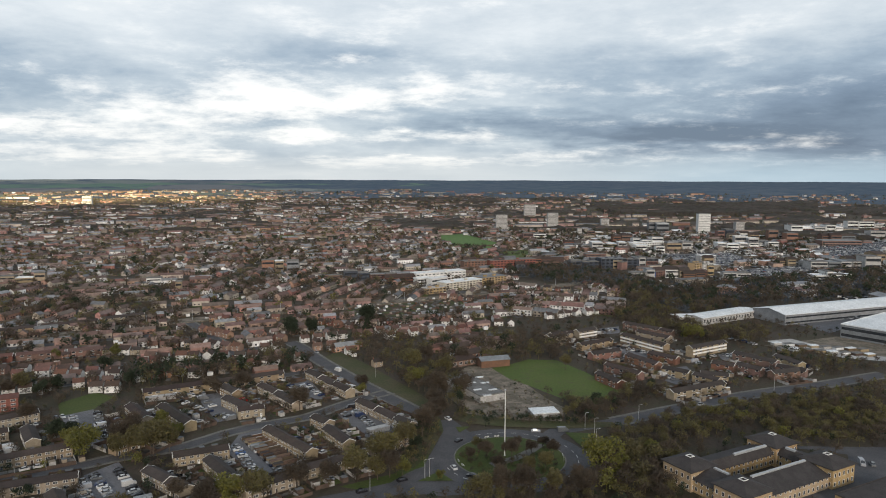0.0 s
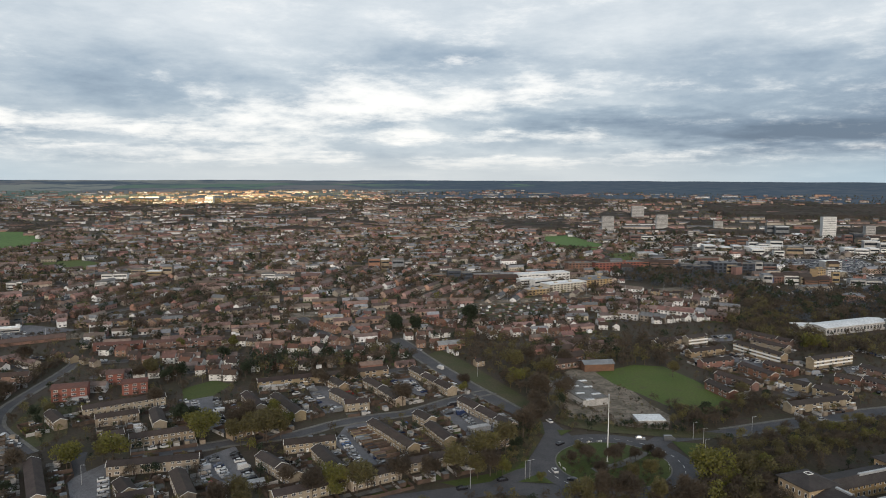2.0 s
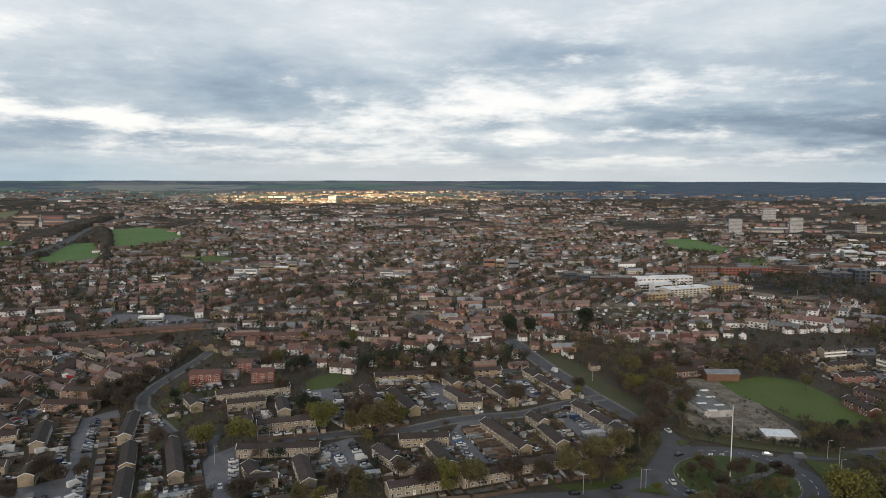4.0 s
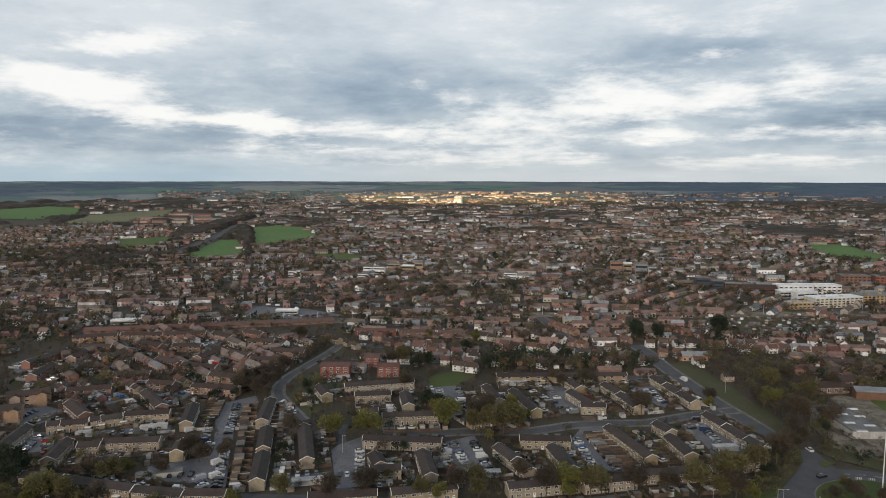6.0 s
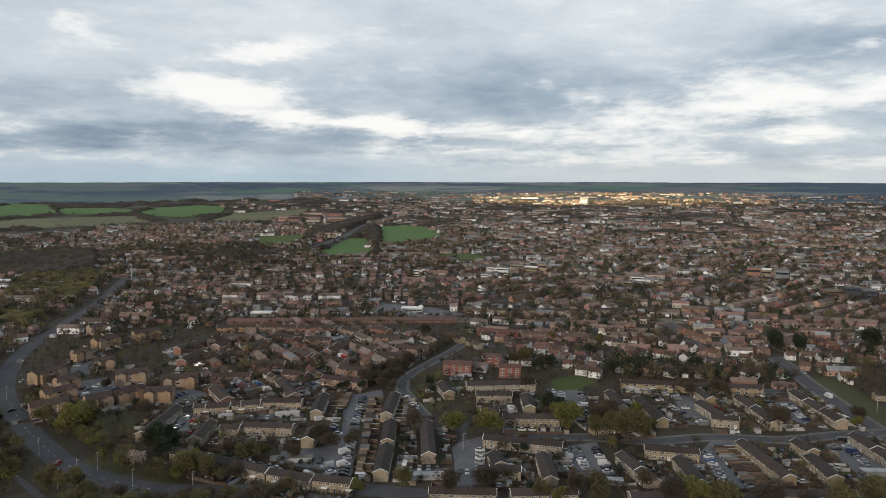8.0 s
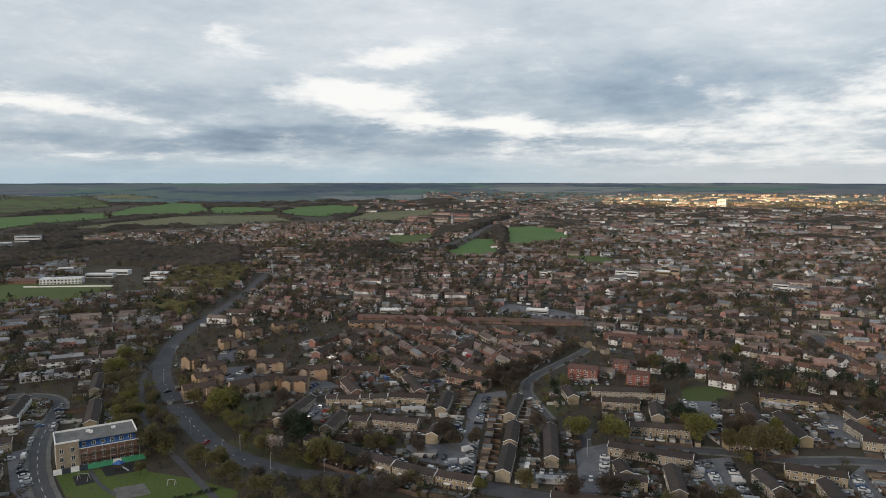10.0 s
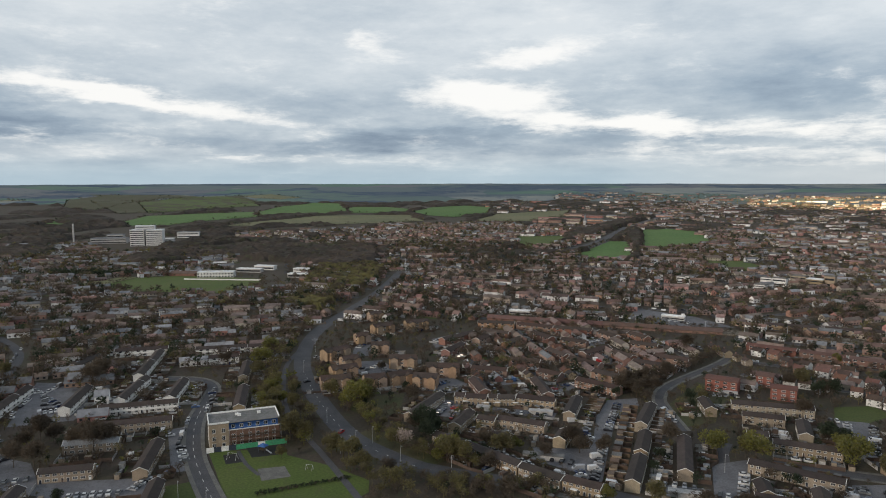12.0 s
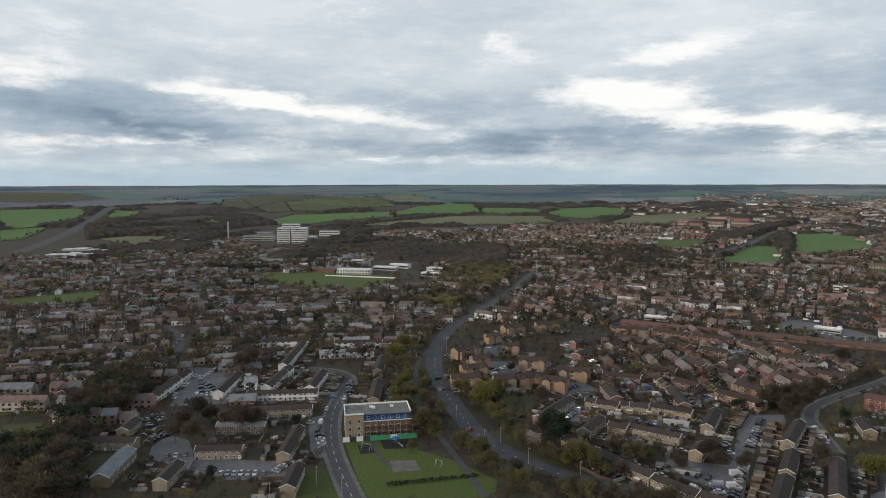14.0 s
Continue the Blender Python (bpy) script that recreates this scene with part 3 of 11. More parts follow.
def terrace(x1, y1, x2, y2, wall=0, storeys=2, half=3.25, unit=5.6, steps=6, roof=None, wing=False, label="", name="terraced_house_row", white_band=False):
    """A row of houses whose ridge runs between two plan points."""
    wall = wall or BUFF
    roof = roof or SLATE
    a, b = Vector((x1, y1)), Vector((x2, y2))
    L, turn = (b - a).length, math.degrees(math.atan2(y2 - y1, x2 - x1))
    n = max(1, round(L / unit))
    u = L / n
    eaves, rise = 2.5 * storeys - 0.2, half * 0.48
    root = thing(name, label or "two-storey buff brick terrace with dark tiled roof and white windows", "houses", place(x1, y1, turn) @ Matrix.Diagonal((1.0, 0.9, 0.88, 1.0)), group="terraces of the estate")
    KEEP_OUT.append([tuple(a + (b - a) * k + Vector((-(b - a).y, (b - a).x)) / L * q) for k, q in ((-0.02, -half - 1.2), (1.02, -half - 1.2), (1.02, half + 1.2), (-0.02, half + 1.2))])
    ROWS_BUILT.append((a, b, half, n))
    side = 1 if (b - a).x * (0 - a.y) - (b - a).y * (0 - a.x) > 0 else -1
    rnd = random.Random(int(x1 * 7 + y1 * 13))
    runs, k = [], 0
    while k < n:
        m = min(steps, n - k)
        if n - k - m == 1:
            m += 1
        runs.append((k, k + m))
        k += m
    lift = 0.0
    for q, (i, j) in enumerate(runs):
        h = eaves + (0.0 if q % 2 == 0 else -0.26)
        x0, xe = i * u, j * u
        part("wall", body(x0, xe - 0.003, half, h, h + rise).mesh("wall", wall), root)
        part("roof", roof_slabs(x0 - 0.12, xe + (0.12 if j == n else -0.13), half, h, h + rise).mesh("roof", roof), root)
        bb = bargeboard(half, h, h + rise).mesh("bargeboard", WHITE if name == "terraced_house_row" else roof)
        if h == eaves or i == 0:
            part("bargeboard", bb, root, pose(x0 - 0.27, 0, 0), "white bargeboard")
        if h == eaves or j == n:
            part("bargeboard", bb, root, pose(xe + (0.13 if j == n else -0.13), 0, 0), "white bargeboard")
    cx, cy = (a + b) / 2
    away = abs(((b - a) / L).dot(Vector((cx, cy)).normalized()))
    for s in ((side,) if away < 0.93 else (side, -side)):
        face = 180 if s > 0 else 0
        for i in range(n):
            x = (i + 0.5) * u
            flip = 1 if i % 2 else -1
            if math.hypot(cx, cy) > 400:
                for st in range(storeys):
                    if st == 0 and (i + int(cx)) % 2 and math.hypot(cx, cy) > 460:
                        continue
                    part("window", window_mesh(2.2, 1.25, 0), root, pose(x - flip * 0.7, s * half, 0.85 + 2.5 * st, 0, 0, face))
                continue
            for st in range(storeys):
                z = 0.85 + 2.5 * st
                if st == 0:
                    part("window", window_mesh(1.9, 1.25, 2), root, pose(x - flip * 1.1, s * half, z, 0, 0, face))
                    part("door", door_mesh(rnd.choice([WHITE, FENCE, DARK, FENCE, DARK])), root, pose(x + flip * 1.5, s * half, 0.02, 0, 0, face))
                else:
                    part("window", window_mesh(1.7, 1.15, 1), root, pose(x - flip * 1.2, s * half, z, 0, 0, face))
                    part("window", window_mesh(1.2, 1.15, 1), root, pose(x + flip * 1.3, s * half, z, 0, 0, face))
    if white_band:
        for st in range(1, storeys):
            w = Solid()
            y0, y1 = sorted((side * (half + 0.01), side * (half + 0.28)))
            w.box(0.3, L - 0.3, y0, y1, 2.5 * st - 0.35, 2.5 * st + 0.75)
            part("balcony_front", w.mesh("balcony_front", WHITE), root, None, "white panelled balcony front")
    if wing:
        for i in range(0, n, 2):
            x = (i + 1.0) * u - 1.1
            w = Solid()
            w.box(x, x + 2.6, side * half, side * (half + 1.7), 0, 2.4)
            part("porch", w.mesh("porch", wall), root)
            w = Solid()
            w.box(x - 0.15, x + 2.75, side * (half + 0.01), side * (half + 1.9), 2.4, 2.56)
            part("porch_roof", w.mesh("porch_roof", WHITE), root)
    return root


def garden_rows(x1, y1, x2, y2, depth, n, name="garden_wall"):
    """Brown dividing walls and low sheds that run out from the line between two plan points, to its right side."""
    a, b = Vector((x1, y1)), Vector((x2, y2))
    L, turn = (b - a).length, math.degrees(math.atan2(y2 - y1, x2 - x1))
    rnd = random.Random(int(abs(x1 * 3 + y1)))
    KEEP_OUT.append([tuple(a), tuple(b), tuple(b + Vector(((b - a).y, -(b - a).x)) / L * depth), tuple(a + Vector(((b - a).y, -(b - a).x)) / L * depth)])
    for k in range(n):
        root = thing(name, "brown timber and brick wall between small back gardens", "garden wall", place(*(a + (b - a) * (k + 0.5) / n), turn), group="garden walls")
        s = Solid()
        s.box(-0.12, 0.12, -depth, -0.2, 0, 1.75)
        part("panel", s.mesh("panel", FENCE), root)
        s = Solid()
        s.box(-0.18, 0.18, -depth - 0.1, -0.15, 1.75, 1.87)
        part("coping", s.mesh("coping", STONE if rnd.random() < 0.4 else FENCE), root)
        w = L / n
        shed = thing("garden_shed", "low flat-roofed brick store at the garden end", "shed", place(*(a + (b - a) * (k + 0.5) / n), turn), group="garden stores")
        d0 = depth * rnd.uniform(0.45, 0.7)
        s = Solid()
        s.box(0.2, w * 0.62, -depth, -d0, 0, 2.1)
        part("wall", s.mesh("wall", BUFF if rnd.random() < 0.5 else FENCE), shed)
        s = Solid()
        s.box(0.15, w * 0.66, -depth - 0.15, -d0 + 0.15, 2.1, 2.24)
        part("roof", s.mesh("roof", [FELT, FENCE, FENCE, SLATE][rnd.randrange(4)]), shed)


HOUSES = {}


def house_model(style, kind):
    """wall, roof, chimney and windows of a small house, gable or hipped, ridge along x."""
    w, d, eaves, rise, wall, roof = style
    half = d / 2
    name, lab = kind
    root = thing(name, lab, "house", Matrix())
    part("wall", body(-w / 2, w / 2, half, eaves, eaves + rise).mesh("wall", wall), root)
    part("roof", roof_slabs(-w / 2 - 0.25, w / 2 + 0.25, half, eaves, eaves + rise).mesh("roof", roof), root)
    s = Solid()
    s.box(-w / 2 + 0.5, -w / 2 + 1.3, -0.45, 0.45, eaves, eaves + rise + 1.1)
    for q in (-0.2, 0.2):
        s.rod((-w / 2 + 0.9, q, eaves + rise + 1.1), (-w / 2 + 0.9, q, eaves + rise + 1.5), 0.14, 0.11, 6)
    part("chimney", s.mesh("chimney", RED), root)
    for sg in (-1, 1):
        for x, z in ((-w * 0.27, 0.85), (w * 0.27, 0.85), (-w * 0.27, 3.35), (w * 0.27, 3.35)):
            if sg > 0:
                continue
            part("window", window_mesh(1.6, 1.25, 1), root, pose(x, sg * half, z, 0, 0, 180 if sg > 0 else 0))
    return root


STYLES = {
    "red": ((8.2, 7.0, 4.9, 2.4, RED, TILE_BROWN), ("brick_house", "two-storey red brick house with a brown tiled roof")),
    "redred": ((8.6, 7.2, 4.9, 2.6, ORANGE, TILE_RED), ("brick_house", "orange brick house with a red tiled gabled roof")),
    "white": ((9.5, 7.4, 5.0, 2.7, RENDER, TILE_BROWN), ("rendered_house", "white rendered two-storey house with a brown tiled roof")),
    "whitered": ((9.0, 7.4, 5.0, 2.9, RENDER, TILE_RED), ("rendered_house", "white rendered house with a red tiled roof and chimney")),
    "buff": ((8.5, 7.0, 4.9, 2.2, BUFF, TILE_BROWN), ("brick_house", "buff brick house with a brown tiled gabled roof")),
    "grey": ((9.0, 7.2, 4.9, 2.2, BUFF, SLATE), ("brick_house", "pale brick house with a dark grey tiled roof")),
}


def house(x, y, turn, style, group="houses", scale=1.0):
    KEEP_OUT.append([(x + math.cos(radians(turn + q)) * 6.0, y + math.sin(radians(turn + q)) * 6.0) for q in (45, 135, 225, 315)])
    m = place(x, y, turn, 0, scale)
    if style in HOUSES:
        return tagged(copy_thing(HOUSES[style], m), group=group)
    HOUSES[style] = house_model(*STYLES[style])
    HOUSES[style].matrix_basis = m
    return tagged(HOUSES[style], group=group)


def house_line(x1, y1, x2, y2, n, styles, turn=0.0, jitter=1.5, group="houses along the street", seed=1):
    """Houses set along a plan line, each style drawn in turn."""
    rnd = random.Random(seed)
    base = math.degrees(math.atan2(y2 - y1, x2 - x1)) + turn
    n = max(1, min(n, round(math.hypot(x2 - x1, y2 - y1) / 9.8)))
    for k in range(n):
        t = (k + 0.5) / n
        house(x1 + (x2 - x1) * t + rnd.uniform(-jitter, jitter), y1 + (y2 - y1) * t + rnd.uniform(-jitter, jitter), base + rnd.choice((0,) * 9 + (90,)) + rnd.uniform(-2, 2), rnd.choice(styles), group, rnd.uniform(0.78, 0.9))


def block(x1, y1, x2, y2, depth, height, wall, roof=None, storeys=0, name="office_building", label="", category="building", bays=0, parapet=0.5, glass_band=False, pitched=0.0, group="", band=0.42, piers=0.0):
    """A large building; its front runs between two plan points, and it lies on the far side of that line. Windows one by one, or in bands."""
    roof = roof or FELT
    a, b = Vector((x1, y1)), Vector((x2, y2))
    if (b - a).x * (0 - a.y) - (b - a).y * (0 - a.x) > 0:
        a, b = b, a
    L, turn = (b - a).length, math.degrees(math.atan2((b - a).y, (b - a).x))
    n = Vector((-(b - a).y, (b - a).x)) / L
    KEEP_OUT.append([tuple(a), tuple(b), tuple(b + n * depth), tuple(a + n * depth)])
    base = min(land(*a), land(*b), land(*(b + n * depth)), land(*(a + n * depth)))
    root = thing(name, label or "flat-roofed building", category, pose(a.x, a.y, base, 0, 0, turn), group=group)
    s = Solid()
    if pitched:
        s.add([(0, 0, 0), (L, 0, 0), (L, depth, 0), (0, depth, 0), (0, 0, height), (L, 0, height), (L, depth, height), (0, depth, height), (0, depth / 2, height + pitched), (L, depth / 2, height + pitched)],
              [(3, 2, 1, 0), (0, 1, 5, 4), (2, 3, 7, 6), (1, 2, 6, 9, 5), (3, 0, 4, 8, 7)])
    else:
        s.box(0, L, 0, depth, 0, height)
    part("wall", s.mesh("wall", wall), root)
    s = Solid()
    if pitched:
        for e in (0, 1):
            y0, y1 = (-0.5, depth / 2) if e == 0 else (depth + 0.5, depth / 2)
            k = pitched / (depth / 2) * 0.5
            v = [(-0.5, y0, height - k), (L + 0.5, y0, height - k), (L + 0.5, y1, height + pitched), (-0.5, y1, height + pitched)]
            v += [(x, y, z + 0.3) for x, y, z in v]
            s.add(v, [(0, 3, 2, 1), (4, 5, 6, 7), (0, 1, 5, 4), (1, 2, 6, 5), (2, 3, 7, 6), (3, 0, 4, 7)])
    else:
        s.box(-0.2, L + 0.2, -0.2, depth + 0.2, height, height + 0.25)
        if parapet:
            for q in ((-0.2, L + 0.2, -0.2, 0.15), (-0.2, L + 0.2, depth - 0.15, depth + 0.2), (-0.2, 0.15, 0.15, depth - 0.15), (L - 0.15, L + 0.2, 0.15, depth - 0.15)):
                s.box(*q, height + 0.25, height + 0.25 + parapet)
    part("roof", s.mesh("roof", roof), root)
    if storeys:
        h = height / storeys
        if not glass_band and math.hypot(*a) > 620:
            band, glass_band = 0.34, True
        sides = math.hypot(*a) < 620
        for st in range(storeys):
            z = st * h + 0.28 * h
            if glass_band:
                for lbl, q in (("front", (0.6, L - 0.6, -0.06, 0.02)), ("side", (-0.06, 0.02, 0.6, depth - 0.6)), ("side", (L - 0.02, L + 0.06, 0.6, depth - 0.6)))[:3 if sides else 1]:
                    s = Solid()
                    s.box(*q, z, z + band * h)
                    part("window_band", s.mesh("window_band", GLASS), root)
            else:
                m = bays or max(2, int(L / 3.5))
                for k in range(m):
                    part("window", window_mesh(round(min(2.2, L / m * 0.6), 1), round(0.5 * h, 1), 1), root, pose((k + 0.5) * L / m, -0.005, z))
        if piers:
            s = Solid()
            s.box(-0.22 * piers, 0.22 * piers, -0.14, -0.02, 0.3, height - 0.2)
            pier = s.mesh("pier", wall)
            for k in range(1, int(L / piers)):
                part("pier", pier, root, pose(k * L / int(L / piers), 0, 0))
            for k in range(2):
                s = Solid()
                x = L * (k + 0.6) / 2.6
                s.box(x, x + 3.2, depth * 0.35, depth * 0.35 + 2.6, height + 0.25, height + 1.7)
                part("plant_room", s.mesh("plant_room", wall), root)
    return root


# ---- trees ----
def crown_points(rnd, n, r, tall, squash=1.0, lobes=6):
    """Points spread through a lobed crown, more of them near its skin."""
    cs = []
    for _ in range(lobes):
        a, e = rnd.uniform(0, 6.283), rnd.uniform(-0.45, 1.0)
        q = r * rnd.uniform(0.35, 0.62)
        cs.append((math.cos(a) * q * math.cos(e), math.sin(a) * q * math.cos(e), tall + math.sin(e) * q * squash, r * rnd.uniform(0.36, 0.58)))
    out = []
    while len(out) < n:
        cx, cy, cz, cr = rnd.choice(cs)
        d = Vector((rnd.gauss(0, 1), rnd.gauss(0, 1), rnd.gauss(0, 1))).normalized()
        k = rnd.random() ** 0.4
        out.append((Vector((cx, cy, cz)) + Vector((d.x, d.y, d.z * squash)) * cr * k, d))
    return out


def crown_arrays(seed, n, r, tall, length, width, squash=1.0, lobes=6, spiky=0.6):
    """Vertices of n thin or broad triangles that make a crown."""
    rnd = random.Random(seed)
    v = []
    for p, d in crown_points(rnd, n, r, tall, squash, lobes):
        ax = (d * spiky + Vector((rnd.gauss(0, 1), rnd.gauss(0, 1), rnd.gauss(0, 0.8) + 0.25)) * (1 - spiky * 0.5)).normalized()
        s = ax.orthogonal().normalized()
        s.rotate(Matrix.Rotation(rnd.uniform(0, 6.283), 3, ax))
        l, w = length * rnd.uniform(0.6, 1.3), width * rnd.uniform(0.6, 1.4)
        v += [p - s * w / 2, p + s * w / 2 - ax * l * 0.1, p + ax * l]
    return np.array([tuple(q) for q in v], np.float32)


def conifer_arrays(seed, n, r, tall, length, width):
    rnd = random.Random(seed)
    v = []
    for _ in range(n):
        h = rnd.random() ** 0.8
        q = r * (1.02 - h) * rnd.uniform(0.35, 1.0) * (1 + 0.22 * math.sin(h * 31))
        a = rnd.uniform(0, 6.283)
        p = Vector((math.cos(a) * q, math.sin(a) * q, tall * (0.10 + 0.9 * h)))
        ax = Vector((math.cos(a), math.sin(a), rnd.uniform(-0.5, 0.2))).normalized()
        s = ax.orthogonal().normalized()
        s.rotate(Matrix.Rotation(rnd.uniform(0, 6.283), 3, ax))
        l, w = length * rnd.uniform(0.6, 1.3), width * rnd.uniform(0.6, 1.4)
        v += [p - s * w / 2, p + s * w / 2, p + ax * l]
    return np.array([tuple(q) for q in v], np.float32)


def tri_mesh(name, v, material):
    me = bpy.data.meshes.new(name)
    n = len(v) // 3
    me.vertices.add(len(v))
    me.vertices.foreach_set("co", np.ascontiguousarray(v, np.float32).ravel())
    me.loops.add(len(v))
    me.loops.foreach_set("vertex_index", np.arange(len(v), dtype=np.int32))
    me.polygons.add(n)
    me.polygons.foreach_set("loop_start", np.arange(0, len(v), 3, dtype=np.int32))
    me.materials.append(material)
    me.update(calc_edges=True)
    return me


def limb_mesh(seed, r, tall, conifer=False):
    rnd = random.Random(seed)
    s = Solid()
    s.rod((0, 0, -0.2), (0, 0, tall * 0.55), 0.028 * tall, 0.018 * tall, 6)
    s.rod((0, 0, tall * 0.55), (rnd.uniform(-0.3, 0.3), rnd.uniform(-0.3, 0.3), tall * 1.15), 0.018 * tall, 0.004 * tall, 5)
    if not conifer:
        for k in range(9):
            a, z = k * 2.4 + rnd.uniform(-0.4, 0.4), tall * rnd.uniform(0.32, 0.8)
            q = r * rnd.uniform(0.5, 0.85)
            mid = Vector((math.cos(a) * q * 0.5, math.sin(a) * q * 0.5, z + q * 0.45))
            end = Vector((math.cos(a) * q, math.sin(a) * q, z + q * rnd.uniform(0.7, 1.1)))
            s.rod((0, 0, z), mid, 0.010 * tall, 0.007 * tall, 4)
            s.rod(mid, end, 0.007 * tall, 0.002 * tall, 4)
    return s.mesh("trunk", BARK)


TREE_KINDS = {
    "bare": ("bare broadleaf tree with fine brown twigs", TWIGS, 2300, 4.4, 6.0, 1.2, 0.19, 0.85),
    "bud": ("tree in fresh yellow-green spring leaf", BUDS, 1700, 4.3, 4.7, 0.55, 0.50, 0.9),
    "olive": ("tree just coming into olive-brown bud", OLIVE, 1900, 4.2, 6.0, 0.8, 0.34, 0.9),
    "blossom": ("small tree in pale blossom", BLOSSOM, 760, 3.2, 4.4, 0.6, 0.36, 0.85),
    "dark": ("dark evergreen tree with a dense crown", EVERGREEN, 1000, 3.8, 6.0, 0.7, 0.55, 1.1),
    "far": ("dark far woodland, blued with painted haze", HAZED_WOOD, 900, 7.5, 4.0, 0.9, 0.5, 0.6),
    "fir": ("tall dark conifer with a pointed crown", EVERGREEN, 900, 3.4, 12.5, 1.1, 0.5, 1.0),
}
TREES = {}


def tree(x, y, kind="bare", height=10.0, group="trees of the estate"):
    variant = int(abs(x * 3.1 + y * 1.7)) % 3
    lab, material, n, r, tall, l, w, squash = TREE_KINDS[kind]
    full = 12.8 if kind == "fir" else tall + r * 0.85
    k = height * 1.12 / full
    m = place(x, y, (x * 37 + y * 11) % 360, -0.05) @ Matrix.Diagonal((k * (1 + 0.12 * math.sin(x)), k * (1 + 0.12 * math.cos(y)), k, 1))
    key = (kind, variant)
    if key in TREES:
        return copy_thing(TREES[key], m)
    root = thing("tree", lab, "tree", Matrix(), group=group)
    seed = variant * 17 + len(kind)
    part("trunk", limb_mesh(seed, r, tall if kind != "fir" else 9, kind == "fir"), root, None, "brown trunk and limbs")
    v = conifer_arrays(seed, n, r, tall, l, w) if kind == "fir" else crown_arrays(seed, n, r, tall, l, w, squash, 7)
    part("crown", tri_mesh("crown", v, material), root)
    root.matrix_basis = m
    TREES[key] = root
    return root


HEAPS = {}


def heap_crown(kind, lod, variant):
    def make():
        n = {0: 370, 1: 82, 2: 30, 3: 11}[lod]
        g = {0: 1.06, 1: 1.6, 2: 2.5, 3: 3.5}[lod]
        lab, material, _, r, tall, l, w, squash = TREE_KINDS[kind]
        if kind == "fir":
            return conifer_arrays(variant, n, r, tall, l * g, w * g * 1.6)
        thin = 1.7 if kind == "bare" else 1.35
        v = crown_arrays(variant + 40, n, r * 1.1, tall * 0.9, l * g * 1.1, w * g * thin, squash, 6)
        t = [(-0.3, 0, 0), (0.3, 0, 0), (0, 0, tall), (0, -0.3, 0), (0, 0.3, 0), (0, 0, tall)] if lod < 2 else []
        return np.concatenate([v, np.array(t, np.float32).reshape(-1, 3)])
    return once(("heap", kind, lod, variant), make)


def scatter_tree(heap, x, y, kind, height, lod):
    lab, material, _, r, tall, *_ = TREE_KINDS[kind]
    k = height / (12.8 if kind == "fir" else tall + r * 0.85)
    a = (x * 1.37 + y * 2.11) % 6.283
    v = heap_crown(kind, lod, int(abs(x * 7 + y * 3)) % 4)
    c, s = math.cos(a) * k, math.sin(a) * k
    out = np.empty_like(v)
    out[:, 0] = v[:, 0] * c - v[:, 1] * s + x
    out[:, 1] = v[:, 0] * s + v[:, 1] * c + y
    out[:, 2] = v[:, 2] * k + land(x, y)
    HEAPS.setdefault((heap, kind), []).append(out)


def flush_heaps():
    for (heap, kind), arrays in HEAPS.items():
        lab, material = TREE_KINDS[kind][:2]
        thing("woodland", {"bare": "leafless brown woodland and garden trees", "bud": "scattered trees in yellow-green spring leaf", "olive": "woodland just coming into olive bud", "dark": "dark evergreen trees among the houses", "fir": "dark conifers among the houses", "blossom": "pale blossoming trees", "far": "dark far woods and hedgerows on the downs, blued with painted haze"}[kind],
              "trees", Matrix(), kind="stuff", me=tri_mesh("woodland", np.concatenate(arrays), material))
    HEAPS.clear()


def wood(poly, spacing, mix, heights=(8, 13), heap="wood", seed=1, respect=True):
    """Trees spread over a plan polygon; mix: kinds and their shares."""
    rnd = random.Random(seed)
    kinds, weights = zip(*mix)
    xs, ys = [p[0] for p in poly], [p[1] for p in poly]
    x = min(xs)
    while x < max(xs):
        y = min(ys)
        while y < max(ys):
            px, py = x + rnd.uniform(-0.5, 0.5) * spacing, y + rnd.uniform(-0.5, 0.5) * spacing
            if inside(px, py, poly) and (not respect or free_spot(px, py, 1.5)):
                d = math.hypot(px, py)
                tall = rnd.uniform(*heights)
                scatter_tree(heap, px, py, rnd.choices(kinds, weights)[0], tall, 0 if d < 420 and tall > 6.0 else 1 if d < 750 else 2 if d < 1500 else 3)
            y += spacing
        x += spacing


